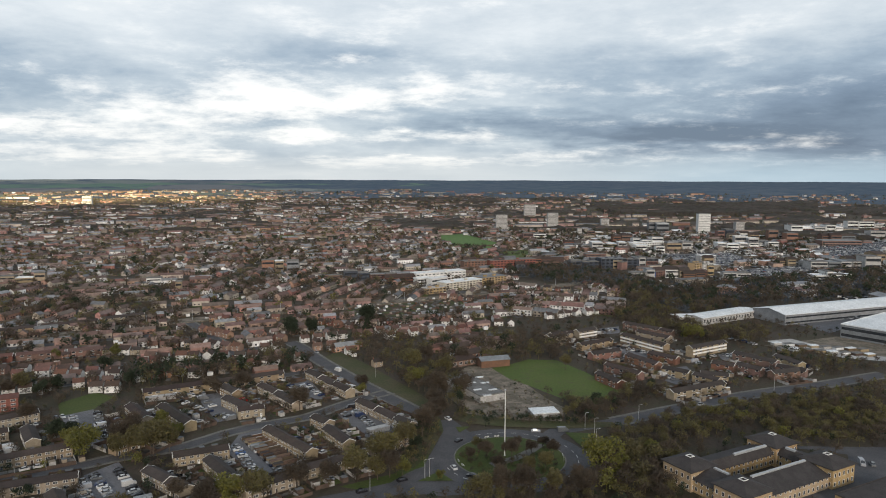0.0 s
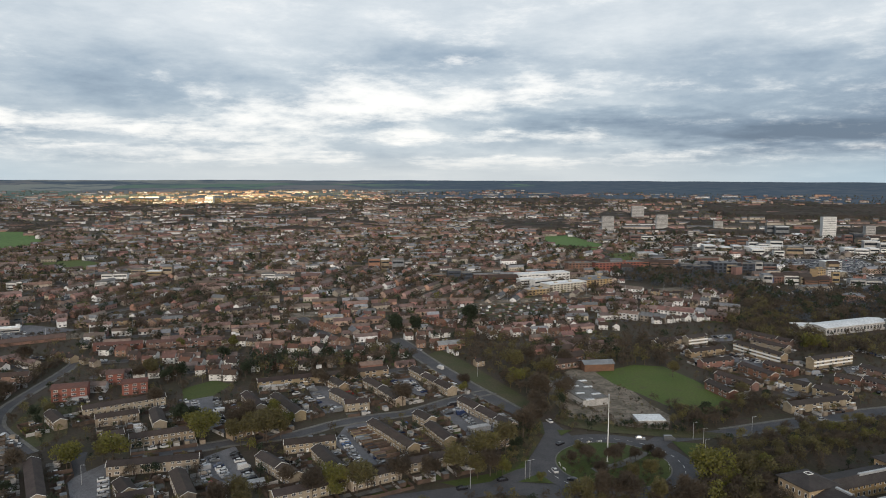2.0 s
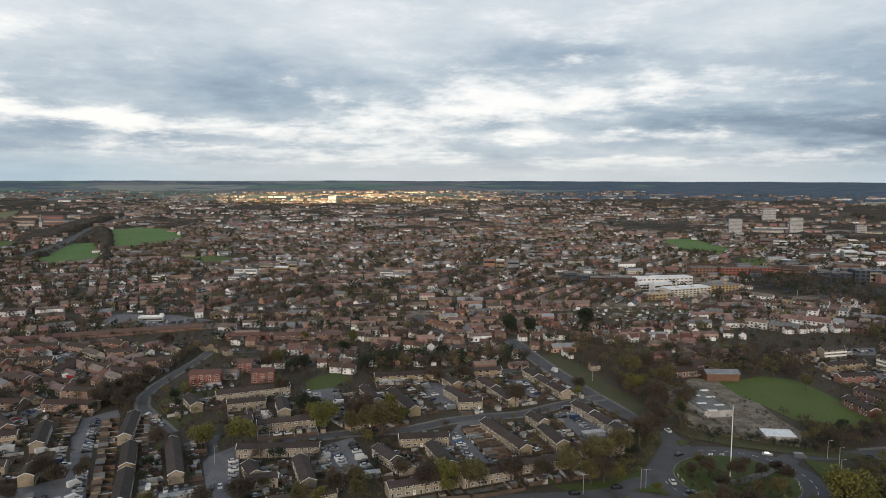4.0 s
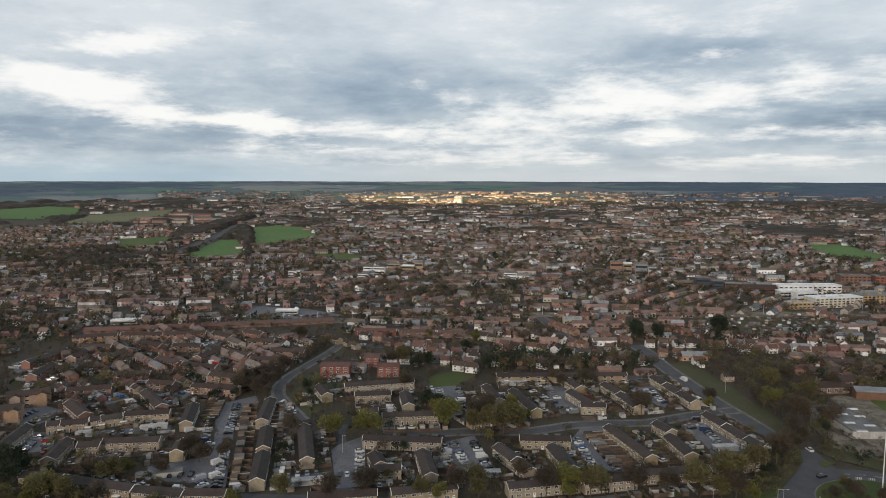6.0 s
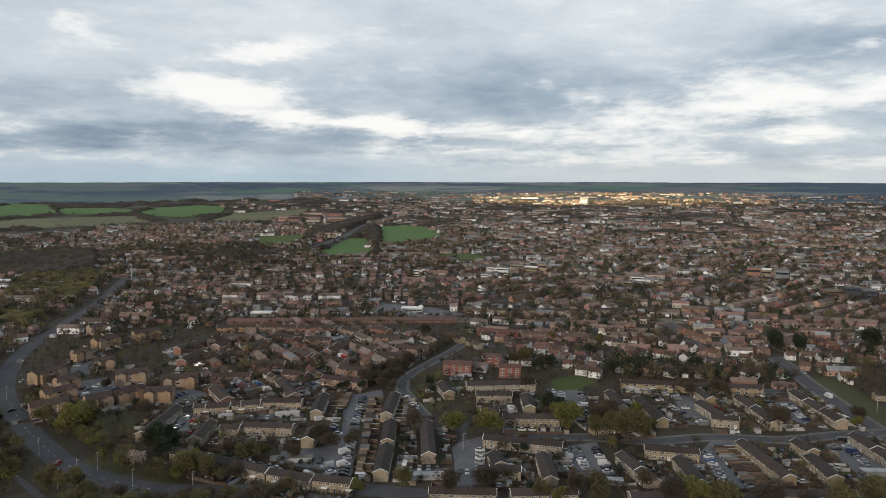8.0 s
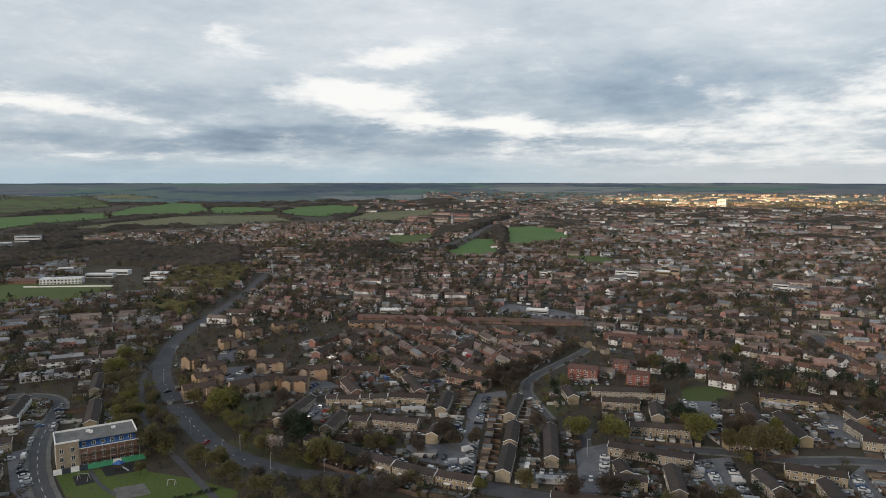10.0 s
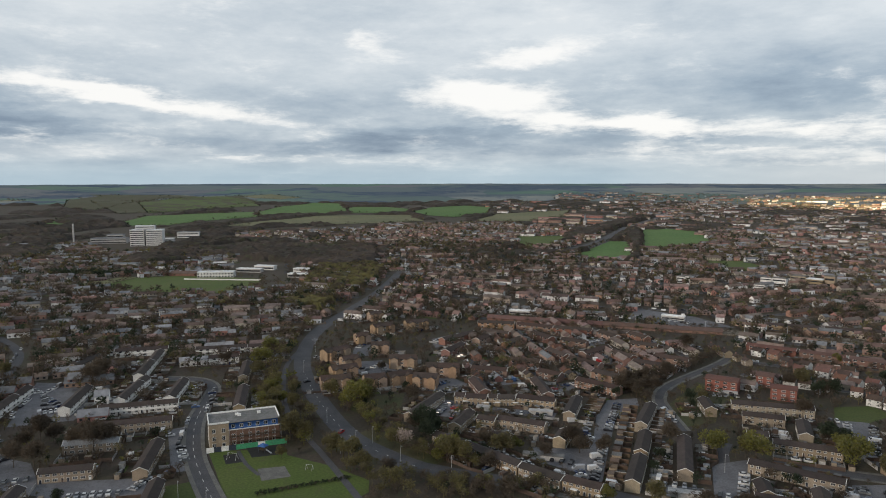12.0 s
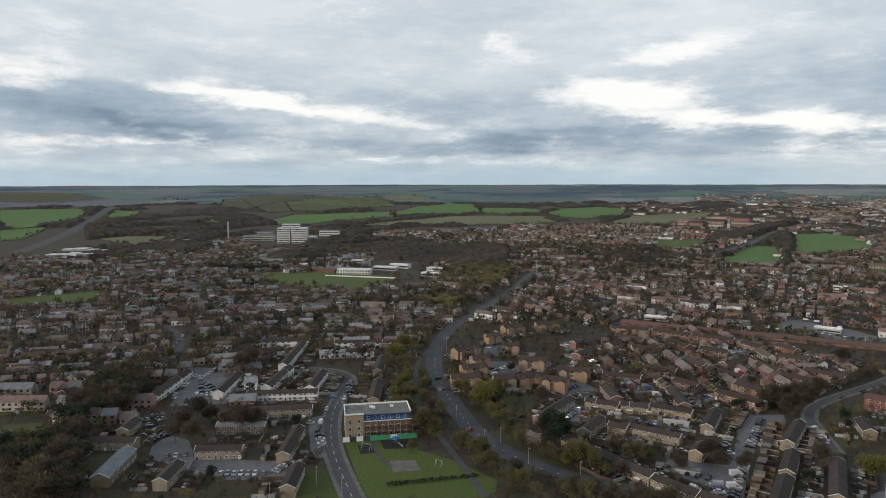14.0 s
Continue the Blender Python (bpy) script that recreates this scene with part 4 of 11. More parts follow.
# ---- houses far off, as heaps ----
class Town:
    """Many small far houses in one mesh."""

    def __init__(self):
        self.v, self.f, self.i = [], [], []

    def quad(self, pts, k):
        n = len(self.v)
        self.v += pts
        self.f.append(tuple(range(n, n + len(pts))))
        self.i.append(k)

    def house(self, x, y, turn, w, d, eaves, rise, wall, roof, windows=True):
        z0 = land(x, y) - 0.3
        c, s = math.cos(turn), math.sin(turn)

        def P(a, b, h):
            return (x + a * c - b * s, y + a * s + b * c, z0 + h)
        n = len(self.v)
        A, B, E, R = w / 2, d / 2, eaves + 0.3, eaves + rise + 0.3
        self.v += [P(-A, -B, 0), P(A, -B, 0), P(A, B, 0), P(-A, B, 0), P(-A, -B, E), P(A, -B, E), P(A, B, E), P(-A, B, E), P(-A, 0, R), P(A, 0, R)]
        self.f += [tuple(n + q for q in f) for f in ((0, 1, 5, 4), (2, 3, 7, 6), (1, 2, 6, 9, 5), (3, 0, 4, 8, 7))]
        self.i += [wall] * 4
        n = len(self.v)
        o = 0.35
        k = rise / B * o
        self.v += [P(-A - o, -B - o, E - k + 0.1), P(A + o, -B - o, E - k + 0.1), P(A + o, 0, R + 0.1), P(-A - o, 0, R + 0.1), P(A + o, B + o, E - k + 0.1), P(-A - o, B + o, E - k + 0.1)]
        self.f += [(n, n + 1, n + 2, n + 3), (n + 3, n + 2, n + 4, n + 5)]
        self.i += [roof] * 2
        if windows:
            m = max(2, int(w / 3.2))
            for sg in (-1, 1):
                for st in range(max(1, int(eaves / 2.4))):
                    for q in range(m):
                        a = -A + (q + 0.5) * w / m
                        self.quad([P(a - 0.7 * sg, sg * (B + 0.04), 1.0 + st * 2.5), P(a + 0.7 * sg, sg * (B + 0.04), 1.0 + st * 2.5), P(a + 0.7 * sg, sg * (B + 0.04), 2.2 + st * 2.5), P(a - 0.7 * sg, sg * (B + 0.04), 2.2 + st * 2.5)][::-sg], 6)

    def sheet(self, x, y, turn, w, d, h, k):
        z0 = land(x, y) + h
        c, s = math.cos(turn), math.sin(turn)
        self.quad([(x + a * c - b * s, y + a * s + b * c, z0) for a, b in ((-w / 2, -d / 2), (w / 2, -d / 2), (w / 2, d / 2), (-w / 2, d / 2))], k)

    def box(self, x, y, turn, w, d, h, k):
        z0 = land(x, y)
        c, s = math.cos(turn), math.sin(turn)
        n = len(self.v)
        for z in (0.15, h):
            self.v += [(x + a * c - b * s, y + a * s + b * c, z0 + z) for a, b in ((-w / 2, -d / 2), (w / 2, -d / 2), (w / 2, d / 2), (-w / 2, d / 2))]
        self.f += [tuple(n + q for q in f) for f in ((4, 5, 6, 7), (0, 1, 5, 4), (1, 2, 6, 5), (2, 3, 7, 6), (3, 0, 4, 7))]
        self.i += [k] * 5

    def done(self, label):
        thing("distant_houses", label, "houses", Matrix(), kind="stuff", me=mesh("distant_houses", self.v, self.f, [F_RED, F_BUFF, F_WHITE, F_ROOF_RED, F_ROOF_BROWN, F_ROOF_GREY, GLASS, WHITE_ROOF, ASPHALT, PAVING, FENCE, GRASS], self.i))


def suburb(poly, turn, row, gap, label, walls=(5, 3, 2), roofs=(3, 5, 2), trees=0.5, seed=1, long=0.25, size=1.0, evergreen=0.12, thing_houses=False, quarter=0):
    """Streets of small houses over a plan polygon, with garden trees between. quarter: 1 or -1 leaves out every other quarter of the town."""
    rnd = random.Random(seed)

    def mine(x, y):
        return inside(x, y, poly) and (not quarter or noise.noise((x * 0.0058, y * 0.0058, 4.7)) * quarter > 0) and free_spot(x, y, 5.0)

    town = Town()
    c, s = math.cos(radians(turn)), math.sin(radians(turn))
    us, vs = [p[0] * c + p[1] * s for p in poly], [-p[0] * s + p[1] * c for p in poly]
    v = min(vs)
    k = 0
    while v < max(vs):
        u = min(us) + rnd.uniform(0, gap)
        bend = rnd.uniform(-0.25, 0.25) * row
        long_row = long * rnd.choice((0.2, 0.6, 1.8))
        while u < max(us):
            wob = math.sin(u * 0.012 + seed + v * 0.004) * 9 + bend + rnd.uniform(-0.035, 0.035) * row
            x, y = u * c - (v + wob) * s, u * s + (v + wob) * c
            d = math.hypot(x, y)
            L = gap * (rnd.uniform(1.8, 4.0) if rnd.random() < long_row else rnd.uniform(0.72, 0.9))
            if mine(x, y):
                if rnd.random() < 0.86 - 0.5 * min(1.0, max(0.0, d - 1300) / 1400):
                    a = radians(turn) + math.cos(u * 0.012 + seed + v * 0.004) * 0.108 + (math.pi / 2 if rnd.random() < 0.06 else 0) + rnd.uniform(-0.03, 0.03)
                    if thing_houses and d < 520 and L < 12:
                        house(x, y, math.degrees(a), rnd.choices(("red", "redred", "white", "whitered", "grey"), (4, 4, 2, 2, 1.5))[0], "houses of the old streets", size)
                    else:
                        town.house(x, y, a, max(7.0, L - 1.5) * size, rnd.uniform(6.8, 8.2) * size, rnd.choice((4.9, 5.0, 5.2, 2.7)) * size, rnd.uniform(2.0, 2.9) * size,
                                   rnd.choices((0, 1, 2), (walls[0], walls[1], walls[2] * (1.0 if d < 900 else 0.85 if d < 1400 else 0.65)))[0], rnd.choices((3, 4, 5), roofs)[0], d < 1300)
                clump = noise.noise((x * 0.011, y * 0.011, 8.0))
                for _ in range(2 if clump < 0.0 else 4):
                    if rnd.random() < trees * (0.6 if clump < 0.0 else 1.25):
                        off = row * rnd.uniform(0.28, 0.6) * rnd.choice((-1, 1))
                        tx, ty = x - s * off + rnd.uniform(-4, 4), y + c * off + rnd.uniform(-4, 4)
                        if free_spot(tx, ty, 0.5):
                            kind = rnd.choices(("bare", "olive", "dark", "bud", "fir"), (10 if d < 900 else 6, 1.8 if d < 900 else 5.0, (6 if clump < 0.1 else 18) * evergreen, 0.12, 1.2 * evergreen))[0]
                            scatter_tree("town", tx, ty, kind, rnd.uniform(5.0, 10.5), 1 if d < 600 else 2 if d < 1400 else 3)
                out = -1 if k % 2 == 0 else 1      # away from the street: the back garden
                if d < 1500 and rnd.random() < 0.7:
                    q = row * rnd.uniform(0.25, 0.45) * out
                    town.sheet(x - s * q, y + c * q, radians(turn), L * 0.9, row * 0.28, 0.12 + d * 0.0002, rnd.choice((9, 11, 11, 10, 9)))
                    if rnd.random() < 0.6:
                        town.box(x - s * q * 1.2 + rnd.uniform(-3, 3), y + c * q * 1.2, radians(turn), rnd.uniform(2, 4), rnd.uniform(2, 3), 2.2, rnd.choice((1, 2, 5, 10)))
                    for e in (-0.5, 0.5):
                        town.box(x - s * q + c * e * L, y + c * q + s * e * L, radians(turn + 90), row * 0.3, 0.15, 1.6, 10)
            if k % 2 == 0 and d < 1900:
                w2 = v + wob - bend * 0.0 + row * 0.42
                x2, y2 = u * c - w2 * s, u * s + w2 * c
                if mine(x2, y2):
                    town.sheet(x2, y2, radians(turn), L + 3.5, 8.5, 0.10 + d * 0.0002, 9)
                    town.sheet(x2, y2, radians(turn), L + 3.5, 5.5, 0.22 + d * 0.0003, 8)
                    if rnd.random() < 0.75:
                        e = rnd.choice((-2.2, 2.2))
                        town.box(x2 - s * e, y2 + c * e, radians(turn), 4.2, 1.8, 1.4, rnd.choice((2, 2, 7, 5, 6, 6)))
            u += L + rnd.uniform(0.5, 3.0)
        v += row * (0.84 if k % 2 == 0 else 1.16) * rnd.uniform(0.95, 1.05)
        k += 1
    town.done(label)


# ---- vehicles ----
CARS = {}
FAR_CARS = []
CAR_TALLY = [0]


def car(x, y, turn, paint="silver", van=False, group="parked cars"):
    far = math.hypot(x, y) > 255        # its wheels are hidden under it from above
    if CAR_TALLY[0] >= 290 or math.hypot(x, y) > 400:
        FAR_CARS.append((x, y, turn, paint, van))
        return None
    CAR_TALLY[0] += 1
    key = (paint, van, far)
    m = place(x, y, turn, 0.09 + math.hypot(x, y) * 0.00018)
    if key in CARS:
        return tagged(copy_thing(CARS[key], m), group=group)
    root = thing("van" if van else "car", f"{paint} panel van standing on asphalt" if van else f"{paint} car standing on asphalt", "van" if van else "car", Matrix(), group=group)
    L, w, h = (5.4, 1.95, 2.2) if van else (4.3, 1.75, 1.45)
    s = Solid()
    if van:
        prof = [(-L / 2, 0.35), (L / 2, 0.35), (L / 2, 0.95), (L / 2 - 0.7, 1.15), (L / 2 - 1.5, h), (-L / 2, h)]
    else:
        prof = [(-L / 2, 0.3), (L / 2, 0.3), (L / 2, 0.68), (L / 2 - 1.1, 0.88), (-L / 2 + 0.5, 0.95), (-L / 2, 0.85)]
    if far:
        prof[0], prof[1] = (-L / 2, 0.1), (L / 2, 0.1)
    n = len(prof)
    v = [(a, e * w / 2 * (1 if z < 1.2 else 0.93), z) for e in (-1, 1) for a, z in prof]
    s.add(v, [(k, (k + 1) % n, n + (k + 1) % n, n + k) for k in range(n)] + [tuple(range(n - 1, -1, -1)), tuple(range(n, 2 * n))])
    part("body", s.mesh("body", CAR_PAINT[paint]), root)
    s = Solid()
    if van:
        s.add([(L / 2 - 0.68, -0.8, 1.2), (L / 2 - 0.68, 0.8, 1.2), (L / 2 - 1.42, 0.75, h - 0.1), (L / 2 - 1.42, -0.75, h - 0.1)], [(0, 1, 2, 3)])
        part("windscreen", s.mesh("windscreen", GLASS), root)
    else:
        lo, hi = [(-1.75, 0.93), (1.05, 0.88)], [(-1.15, h - 0.04), (0.35, h - 0.04)]
        v = [(a, e * 0.80, z) for e in (-1, 1) for a, z in lo] + [(a, e * 0.62, z) for e in (-1, 1) for a, z in hi]
        s.add(v, [(0, 1, 5, 4), (3, 2, 6, 7), (1, 3, 7, 5), (2, 0, 4, 6)])
        part("cabin_glass", s.mesh("cabin_glass", GLASS), root)
        s = Solid()
        s.box(-1.2, 0.4, -0.64, 0.64, h - 0.05, h)
        part("roof", s.mesh("roof", CAR_PAINT[paint]), root)
    for a in () if far else (-L * 0.31, L * 0.32):
        for e in (-1, 1):
            s = Solid()
            s.rod((0, -0.1, 0), (0, 0.1, 0), 0.32, 0.32, 10)
            part("wheel", once("wheel", lambda: s.mesh("wheel", RUBBER)), root, pose(a, e * (w / 2 - 0.08), 0.32))
    root.matrix_basis = m
    CARS[key] = root
    return root


def flush_cars():
    """The cars farther off, in one mesh."""
    paints = list(CAR_PAINT)
    v, f, mi = [], [], []
    for x, y, turn, paint, van in FAR_CARS:
        L, w, h = (5.4, 1.95, 2.2) if van else (4.3, 1.75, 1.45)
        body = [(-L / 2, 0.1), (L / 2, 0.1), (L / 2, 0.68), (L / 2 - 1.1, 0.9), (-L / 2 + 0.5, 0.95), (-L / 2, 0.85)]
        if van:
            body = [(-L / 2, 0.1), (L / 2, 0.1), (L / 2, 0.95), (L / 2 - 0.7, 1.15), (L / 2 - 1.5, h), (-L / 2, h)]
        c, s = math.cos(radians(turn)), math.sin(radians(turn))
        z0 = land(x, y) + 0.09 + math.hypot(x, y) * 0.00018
        n = len(v)
        local = [(a, e * w / 2, z) for e in (-1, 1) for a, z in body]
        faces = [((k, (k + 1) % 6, 6 + (k + 1) % 6, 6 + k), 0) for k in range(1, 6)] + [((5, 4, 3, 2, 1, 0), 0), ((6, 7, 8, 9, 10, 11), 0)]
        if not van:
            local += [(a, e * 0.80, z) for e in (-1, 1) for a, z in ((-1.75, 0.93), (1.05, 0.88))] + [(a, e * 0.62, h) for e in (-1, 1) for a in (-1.15, 0.35)]
            faces += [((12, 13, 17, 16), 1), ((15, 14, 18, 19), 1), ((13, 15, 19, 17), 1), ((14, 12, 16, 18), 1), ((16, 17, 19, 18), 0)]
        v += [(x + a * c - b * s, y + a * s + b * c, z0 + z) for a, b, z in local]
        f += [tuple(n + k for k in q) for q, _ in faces]
        mi += [len(paints) if g else paints.index(paint) for _, g in faces]
    thing("parked_cars", "many parked cars in all colours along far streets", "cars", Matrix(), kind="stuff", me=mesh("parked_cars", v, f, [CAR_PAINT[p] for p in paints] + [GLASS], mi))


BAYS = []


def parked(x1, y1, x2, y2, n, turn=90.0, seed=1, skip=0.12, van=0.08):
    """A line of parked cars."""
    rnd = random.Random(seed)
    base = math.degrees(math.atan2(y2 - y1, x2 - x1))
    for k in range(n):
        if rnd.random() < skip:
            continue
        t = (k + 0.5) / n
        p = rnd.choices(("white", "silver", "black", "navy", "blue", "red", "grey"), (5, 5, 6, 2, 0.5, 0.35, 5))[0]
        x, y = x1 + (x2 - x1) * t, y1 + (y2 - y1) * t
        if any(math.hypot(x - a, y - b) < 2.3 or (abs(math.sin(radians(base + turn - h))) > 0.35 and math.hypot(x - a, y - b) < 4.2) or (abs(math.sin(math.atan2(y - b, x - a) - radians(base + turn))) < 0.7 and math.hypot(x - a, y - b) < 4.6) for a, b, h in BAYS):
            continue
        BAYS.append((x, y, base + turn))
        car(x, y, base + turn + rnd.uniform(-3, 3) + rnd.choice((0, 180)), "white" if rnd.random() < van else p, rnd.random() < van)


def lamp_post(x, y, height=8.0, turn=0.0, name="street_lamp"):
    def make():
        s = Solid()
        s.rod((0, 0, 0), (0, 0, 8), 0.11, 0.07, 6)
        s.rod((0, 0, 8), (1.3, 0, 8.2), 0.06, 0.05, 5)
        return s.mesh("pole", STEEL)
    def make_head():
        s = Solid()
        s.box(1.1, 1.7, -0.12, 0.12, 8.12, 8.25)
        return s.mesh("lamp_head", STEEL)
    root = thing(name, "grey steel street lamp with a short arm beside the road", "street lamp", place(x, y, turn, 0, height / 8), group="street lamps")
    part("pole", once("lamp_pole", make), root)
    part("lamp_head", once("lamp_head", make_head), root)


def precinct(poly, turn, step, label, seed=1, heights=(5, 11), fill=0.7):
    """Flat-roofed shops, offices and sheds of a town centre, with trees and cars between."""
    rnd = random.Random(seed)
    town = Town()
    c, s = math.cos(radians(turn)), math.sin(radians(turn))
    us, vs = [p[0] * c + p[1] * s for p in poly], [-p[0] * s + p[1] * c for p in poly]
    v = min(vs)
    while v < max(vs):
        u = min(us)
        while u < max(us):
            w, d = rnd.uniform(0.5, 1.25) * step, rnd.uniform(0.35, 0.6) * step
            x, y = u * c - v * s + rnd.uniform(-5, 5), u * s + v * c + rnd.uniform(-5, 5)
            if inside(x, y, poly) and free_spot(x, y, 6.0):
                if rnd.random() < fill:
                    h = rnd.uniform(*heights)
                    town.house(x, y, radians(turn) + rnd.choice((0, 0, 1.571, 0.6)) + rnd.uniform(-0.3, 0.3), w, d, h, 0.4 if rnd.random() < 0.7 else 2.5, rnd.choices((0, 1, 2), (4, 3, 2.5))[0], rnd.choices((3, 4, 5, 7), (2, 3, 5, 1.6))[0], True)
                for _ in range(7):
                    tx, ty = x + rnd.uniform(-0.8, 0.8) * step, y + rnd.uniform(-0.6, 0.6) * step
                    if free_spot(tx, ty, 0.5):
                        if rnd.random() < 0.55:
                            scatter_tree("town", tx, ty, rnd.choices(("bare", "dark", "olive"), (8, 3, 0.8))[0], rnd.uniform(5, 10), 2)
                        else:
                            for k in range(rnd.randrange(2, 6)):
                                town.box(tx + k * 2.6 * c, ty + k * 2.6 * s, radians(turn + 90), 4.2, 1.8, 1.4, rnd.choice((2, 2, 5, 6, 6)))
            u += w + rnd.uniform(0.2, 0.6) * step
        v += step * rnd.uniform(0.7, 1.0)
    town.done(label)


# ---- single large things ----
def disc(x, y, r0, r1, z0, z1, n=48):
    """A flat ring or disc with an outer edge."""
    v, f = [], []
    for k in range(n):
        a = k * 2 * math.pi / n
        for r, z in ((r0, z1), (r1, z1), (r1, z0)):
            v.append((x + math.cos(a) * r, y + math.sin(a) * r, z))
    for k in range(n):
        p, q = k * 3, (k + 1) % n * 3
        f += [(p, p + 1, q + 1, q), (p + 1, p + 2, q + 2, q + 1)]
    return v, f


def roundabout(x, y, r):
    v, f = disc(x, y, r, r + 10.0, 0.0, 0.16)
    thing("road", "grey asphalt ring of the roundabout", "road", Matrix(), kind="structure", me=mesh("road", v, f, ASPHALT))
    v, f = disc(x, y, r - 0.6, r, 0.1, 0.30)
    thing("kerb", "pale kerb round the island", "kerb", Matrix(), kind="structure", me=mesh("kerb", v, f, PAVING))
    v, f = disc(x, y, 0.5, r - 0.6, 0.1, 0.26)
    thing("lawn", "grass and scrub on the roundabout island", "lawn", Matrix(), kind="structure", me=mesh("lawn", v, f, GRASS))
    path = ribbon("path", [(x - r * 0.35, y - r * 0.35), (x + r * 0.1, y - r * 0.05), (x + r * 0.45, y + r * 0.35), (x + r * 0.62, y + r * 0.62)], 2.2, 0.30, PAVING, "pale path across the roundabout island", 0, 0.3, "path") if r > 8 else None
    rnd = random.Random(77)
    for _ in range(150):
        a, q = rnd.uniform(0, 6.283), r * 0.93 * math.sqrt(rnd.random())
        px, py = math.cos(a) * q, math.sin(a) * q
        if py > r * 0.22 and px < r * 0.55 or abs(px) < 1.2 and py > -3:
            continue
        scatter_tree("island", x + px, y + py, rnd.choices(("bare", "olive", "dark"), (7, 4, 0.4))[0], rnd.uniform(1.2, 3.2), 1)
    KEEP_OUT.append([(x + math.cos(k * 0.5236) * (r + 13), y + math.sin(k * 0.5236) * (r + 13)) for k in range(12)])


def ring_marks(x, y, r):
    """Broken lane lines and black and white chevron boards round the island."""
    s = Solid()
    for k in range(64):
        if k % 2 or 20 < k < 36 or 44 < k < 56:
            continue
        a, b = k * math.pi / 32, (k + 0.9) * math.pi / 32
        q = [(math.cos(t) * e, math.sin(t) * e) for t, e in ((a, r + 4.9), (a, r + 5.15), (b, r + 5.15), (b, r + 4.9))]
        s.add([(x + u, y + v, 0.18) for u, v in q], [(0, 1, 2, 3)])
    thing("road_marking", "white broken lane line round the roundabout", "road marking", Matrix(), kind="structure", me=s.mesh("road_marking", PAINT))
    for turn in (100, 112, 124, 350, 2, 195, 207):
        a = radians(turn)
        root = thing("chevron_sign", "black and white chevron board on the island kerb", "road sign", pose(x + math.cos(a) * (r - 1.2), y + math.sin(a) * (r - 1.2), 0.28, 0, 0, turn + 90), group="chevron boards")
        s = Solid()
        s.box(-1.1, 1.1, -0.05, 0.05, 0.5, 1.2)
        part("board", s.mesh("board", WHITE), root)
        for e in (-0.8, 0.8):
            s = Solid()
            s.box(e - 0.05, e + 0.05, -0.03, 0.03, 0, 0.5)
            part("post", s.mesh("post", STEEL), root)
        for e in (-0.6, 0.1, 0.8):
            s = Solid()
            s.box(e - 0.16, e + 0.16, -0.07, 0.07, 0.52, 1.18)
            part("stripe", s.mesh("stripe", RUBBER), root, None, "black stripe")


def garden_fences(label):
    """Fences, sheds and paved yards behind and before the terraces, too many to count."""
    s = Solid()
    rnd = random.Random(5)
    index_spots()
    for a, b, half, n in ROWS_BUILT:
        L = (b - a).length
        t = (b - a) / L
        for sg in (-1, 1):
            q = Vector((-t.y, t.x)) * sg
            deep = rnd.uniform(6.5, 10.0)
            far = []
            for k in range(n + 1):
                p = a + t * (L * k / n) + q * (half + 1.6)
                d = deep
                while d > 1.5 and not free_spot(*(p + q * d), -3.0):
                    d -= 1.2
                far.append((p, d))
                if d < 2 or rnd.random() < 0.2:
                    continue
                e = p + q * d
                c = rnd.choice((0, 0, 1))
                m = t * 0.05
                h = rnd.uniform(1.2, 1.8)
                s.add([(*(p - m), 0), (*(p + m), 0), (*(e + m), 0), (*(e - m), 0), (*(p - m), h), (*(p + m), h), (*(e + m), h), (*(e - m), h)],
                      [(4, 5, 6, 7), (0, 1, 5, 4), (1, 2, 6, 5), (2, 3, 7, 6), (3, 0, 4, 7)], c)
                if rnd.random() < 0.5:
                    o = p + q * rnd.uniform(0.4, 0.9) * d + t * rnd.uniform(0.8, 2.5)
                    if free_spot(*o, -3.0):
                        w1, w2, h = t * rnd.uniform(0.9, 1.6), q * rnd.uniform(0.9, 1.4), rnd.uniform(1.9, 2.3)
                        r = [o - w1 - w2, o + w1 - w2, o + w1 + w2, o - w1 + w2]
                        if sg < 0:
                            r = r[::-1]
                        s.add([(*p2, 0) for p2 in r] + [(*p2, h) for p2 in r], [(0, 1, 5, 4), (1, 2, 6, 5), (2, 3, 7, 6), (3, 0, 4, 7)], rnd.choice((0, 1, 2)))
                        s.add([(*p2, h + 0.02) for p2 in r], [(0, 1, 2, 3)], rnd.choice((2, 3, 4, 0)))
            for (p, d), (p2, d2) in zip(far, far[1:]):
                if min(d, d2) > 3:
                    if rnd.random() < 0.8:
                        e, e2, h = p + q * d, p2 + q * d2, rnd.uniform(1.3, 1.8)
                        s.add([(*e, 0), (*e2, 0), (*e2, h), (*e, h)], [(0, 1, 2, 3)], 0)
                    if rnd.random() < 0.55:
                        k1, k2 = rnd.uniform(2, 4), 0.2
                        r = [p + q * k2, p2 + q * k2, p2 + q * k1, p + q * k1]
                        s.add([(*z, 0.09) for z in (r if sg < 0 else r[::-1])], [(3, 2, 1, 0)], rnd.choice((4, 5, 5)))
                    if rnd.random() < 0.5:
                        k1, k2 = d * 0.95, d * 0.5
                        r = [p + q * k2, p2 + q * k2, p2 + q * k1, p + q * k1]
                        s.add([(*z, 0.06) for z in (r if sg < 0 else r[::-1])], [(3, 2, 1, 0)], 6)
    thing("garden_fences", label, "fences", Matrix(), kind="stuff", me=s.mesh("garden_fences", [FENCE, STONE, BUFF, GREY_ROOF, FELT, PAVING, GRASS]))


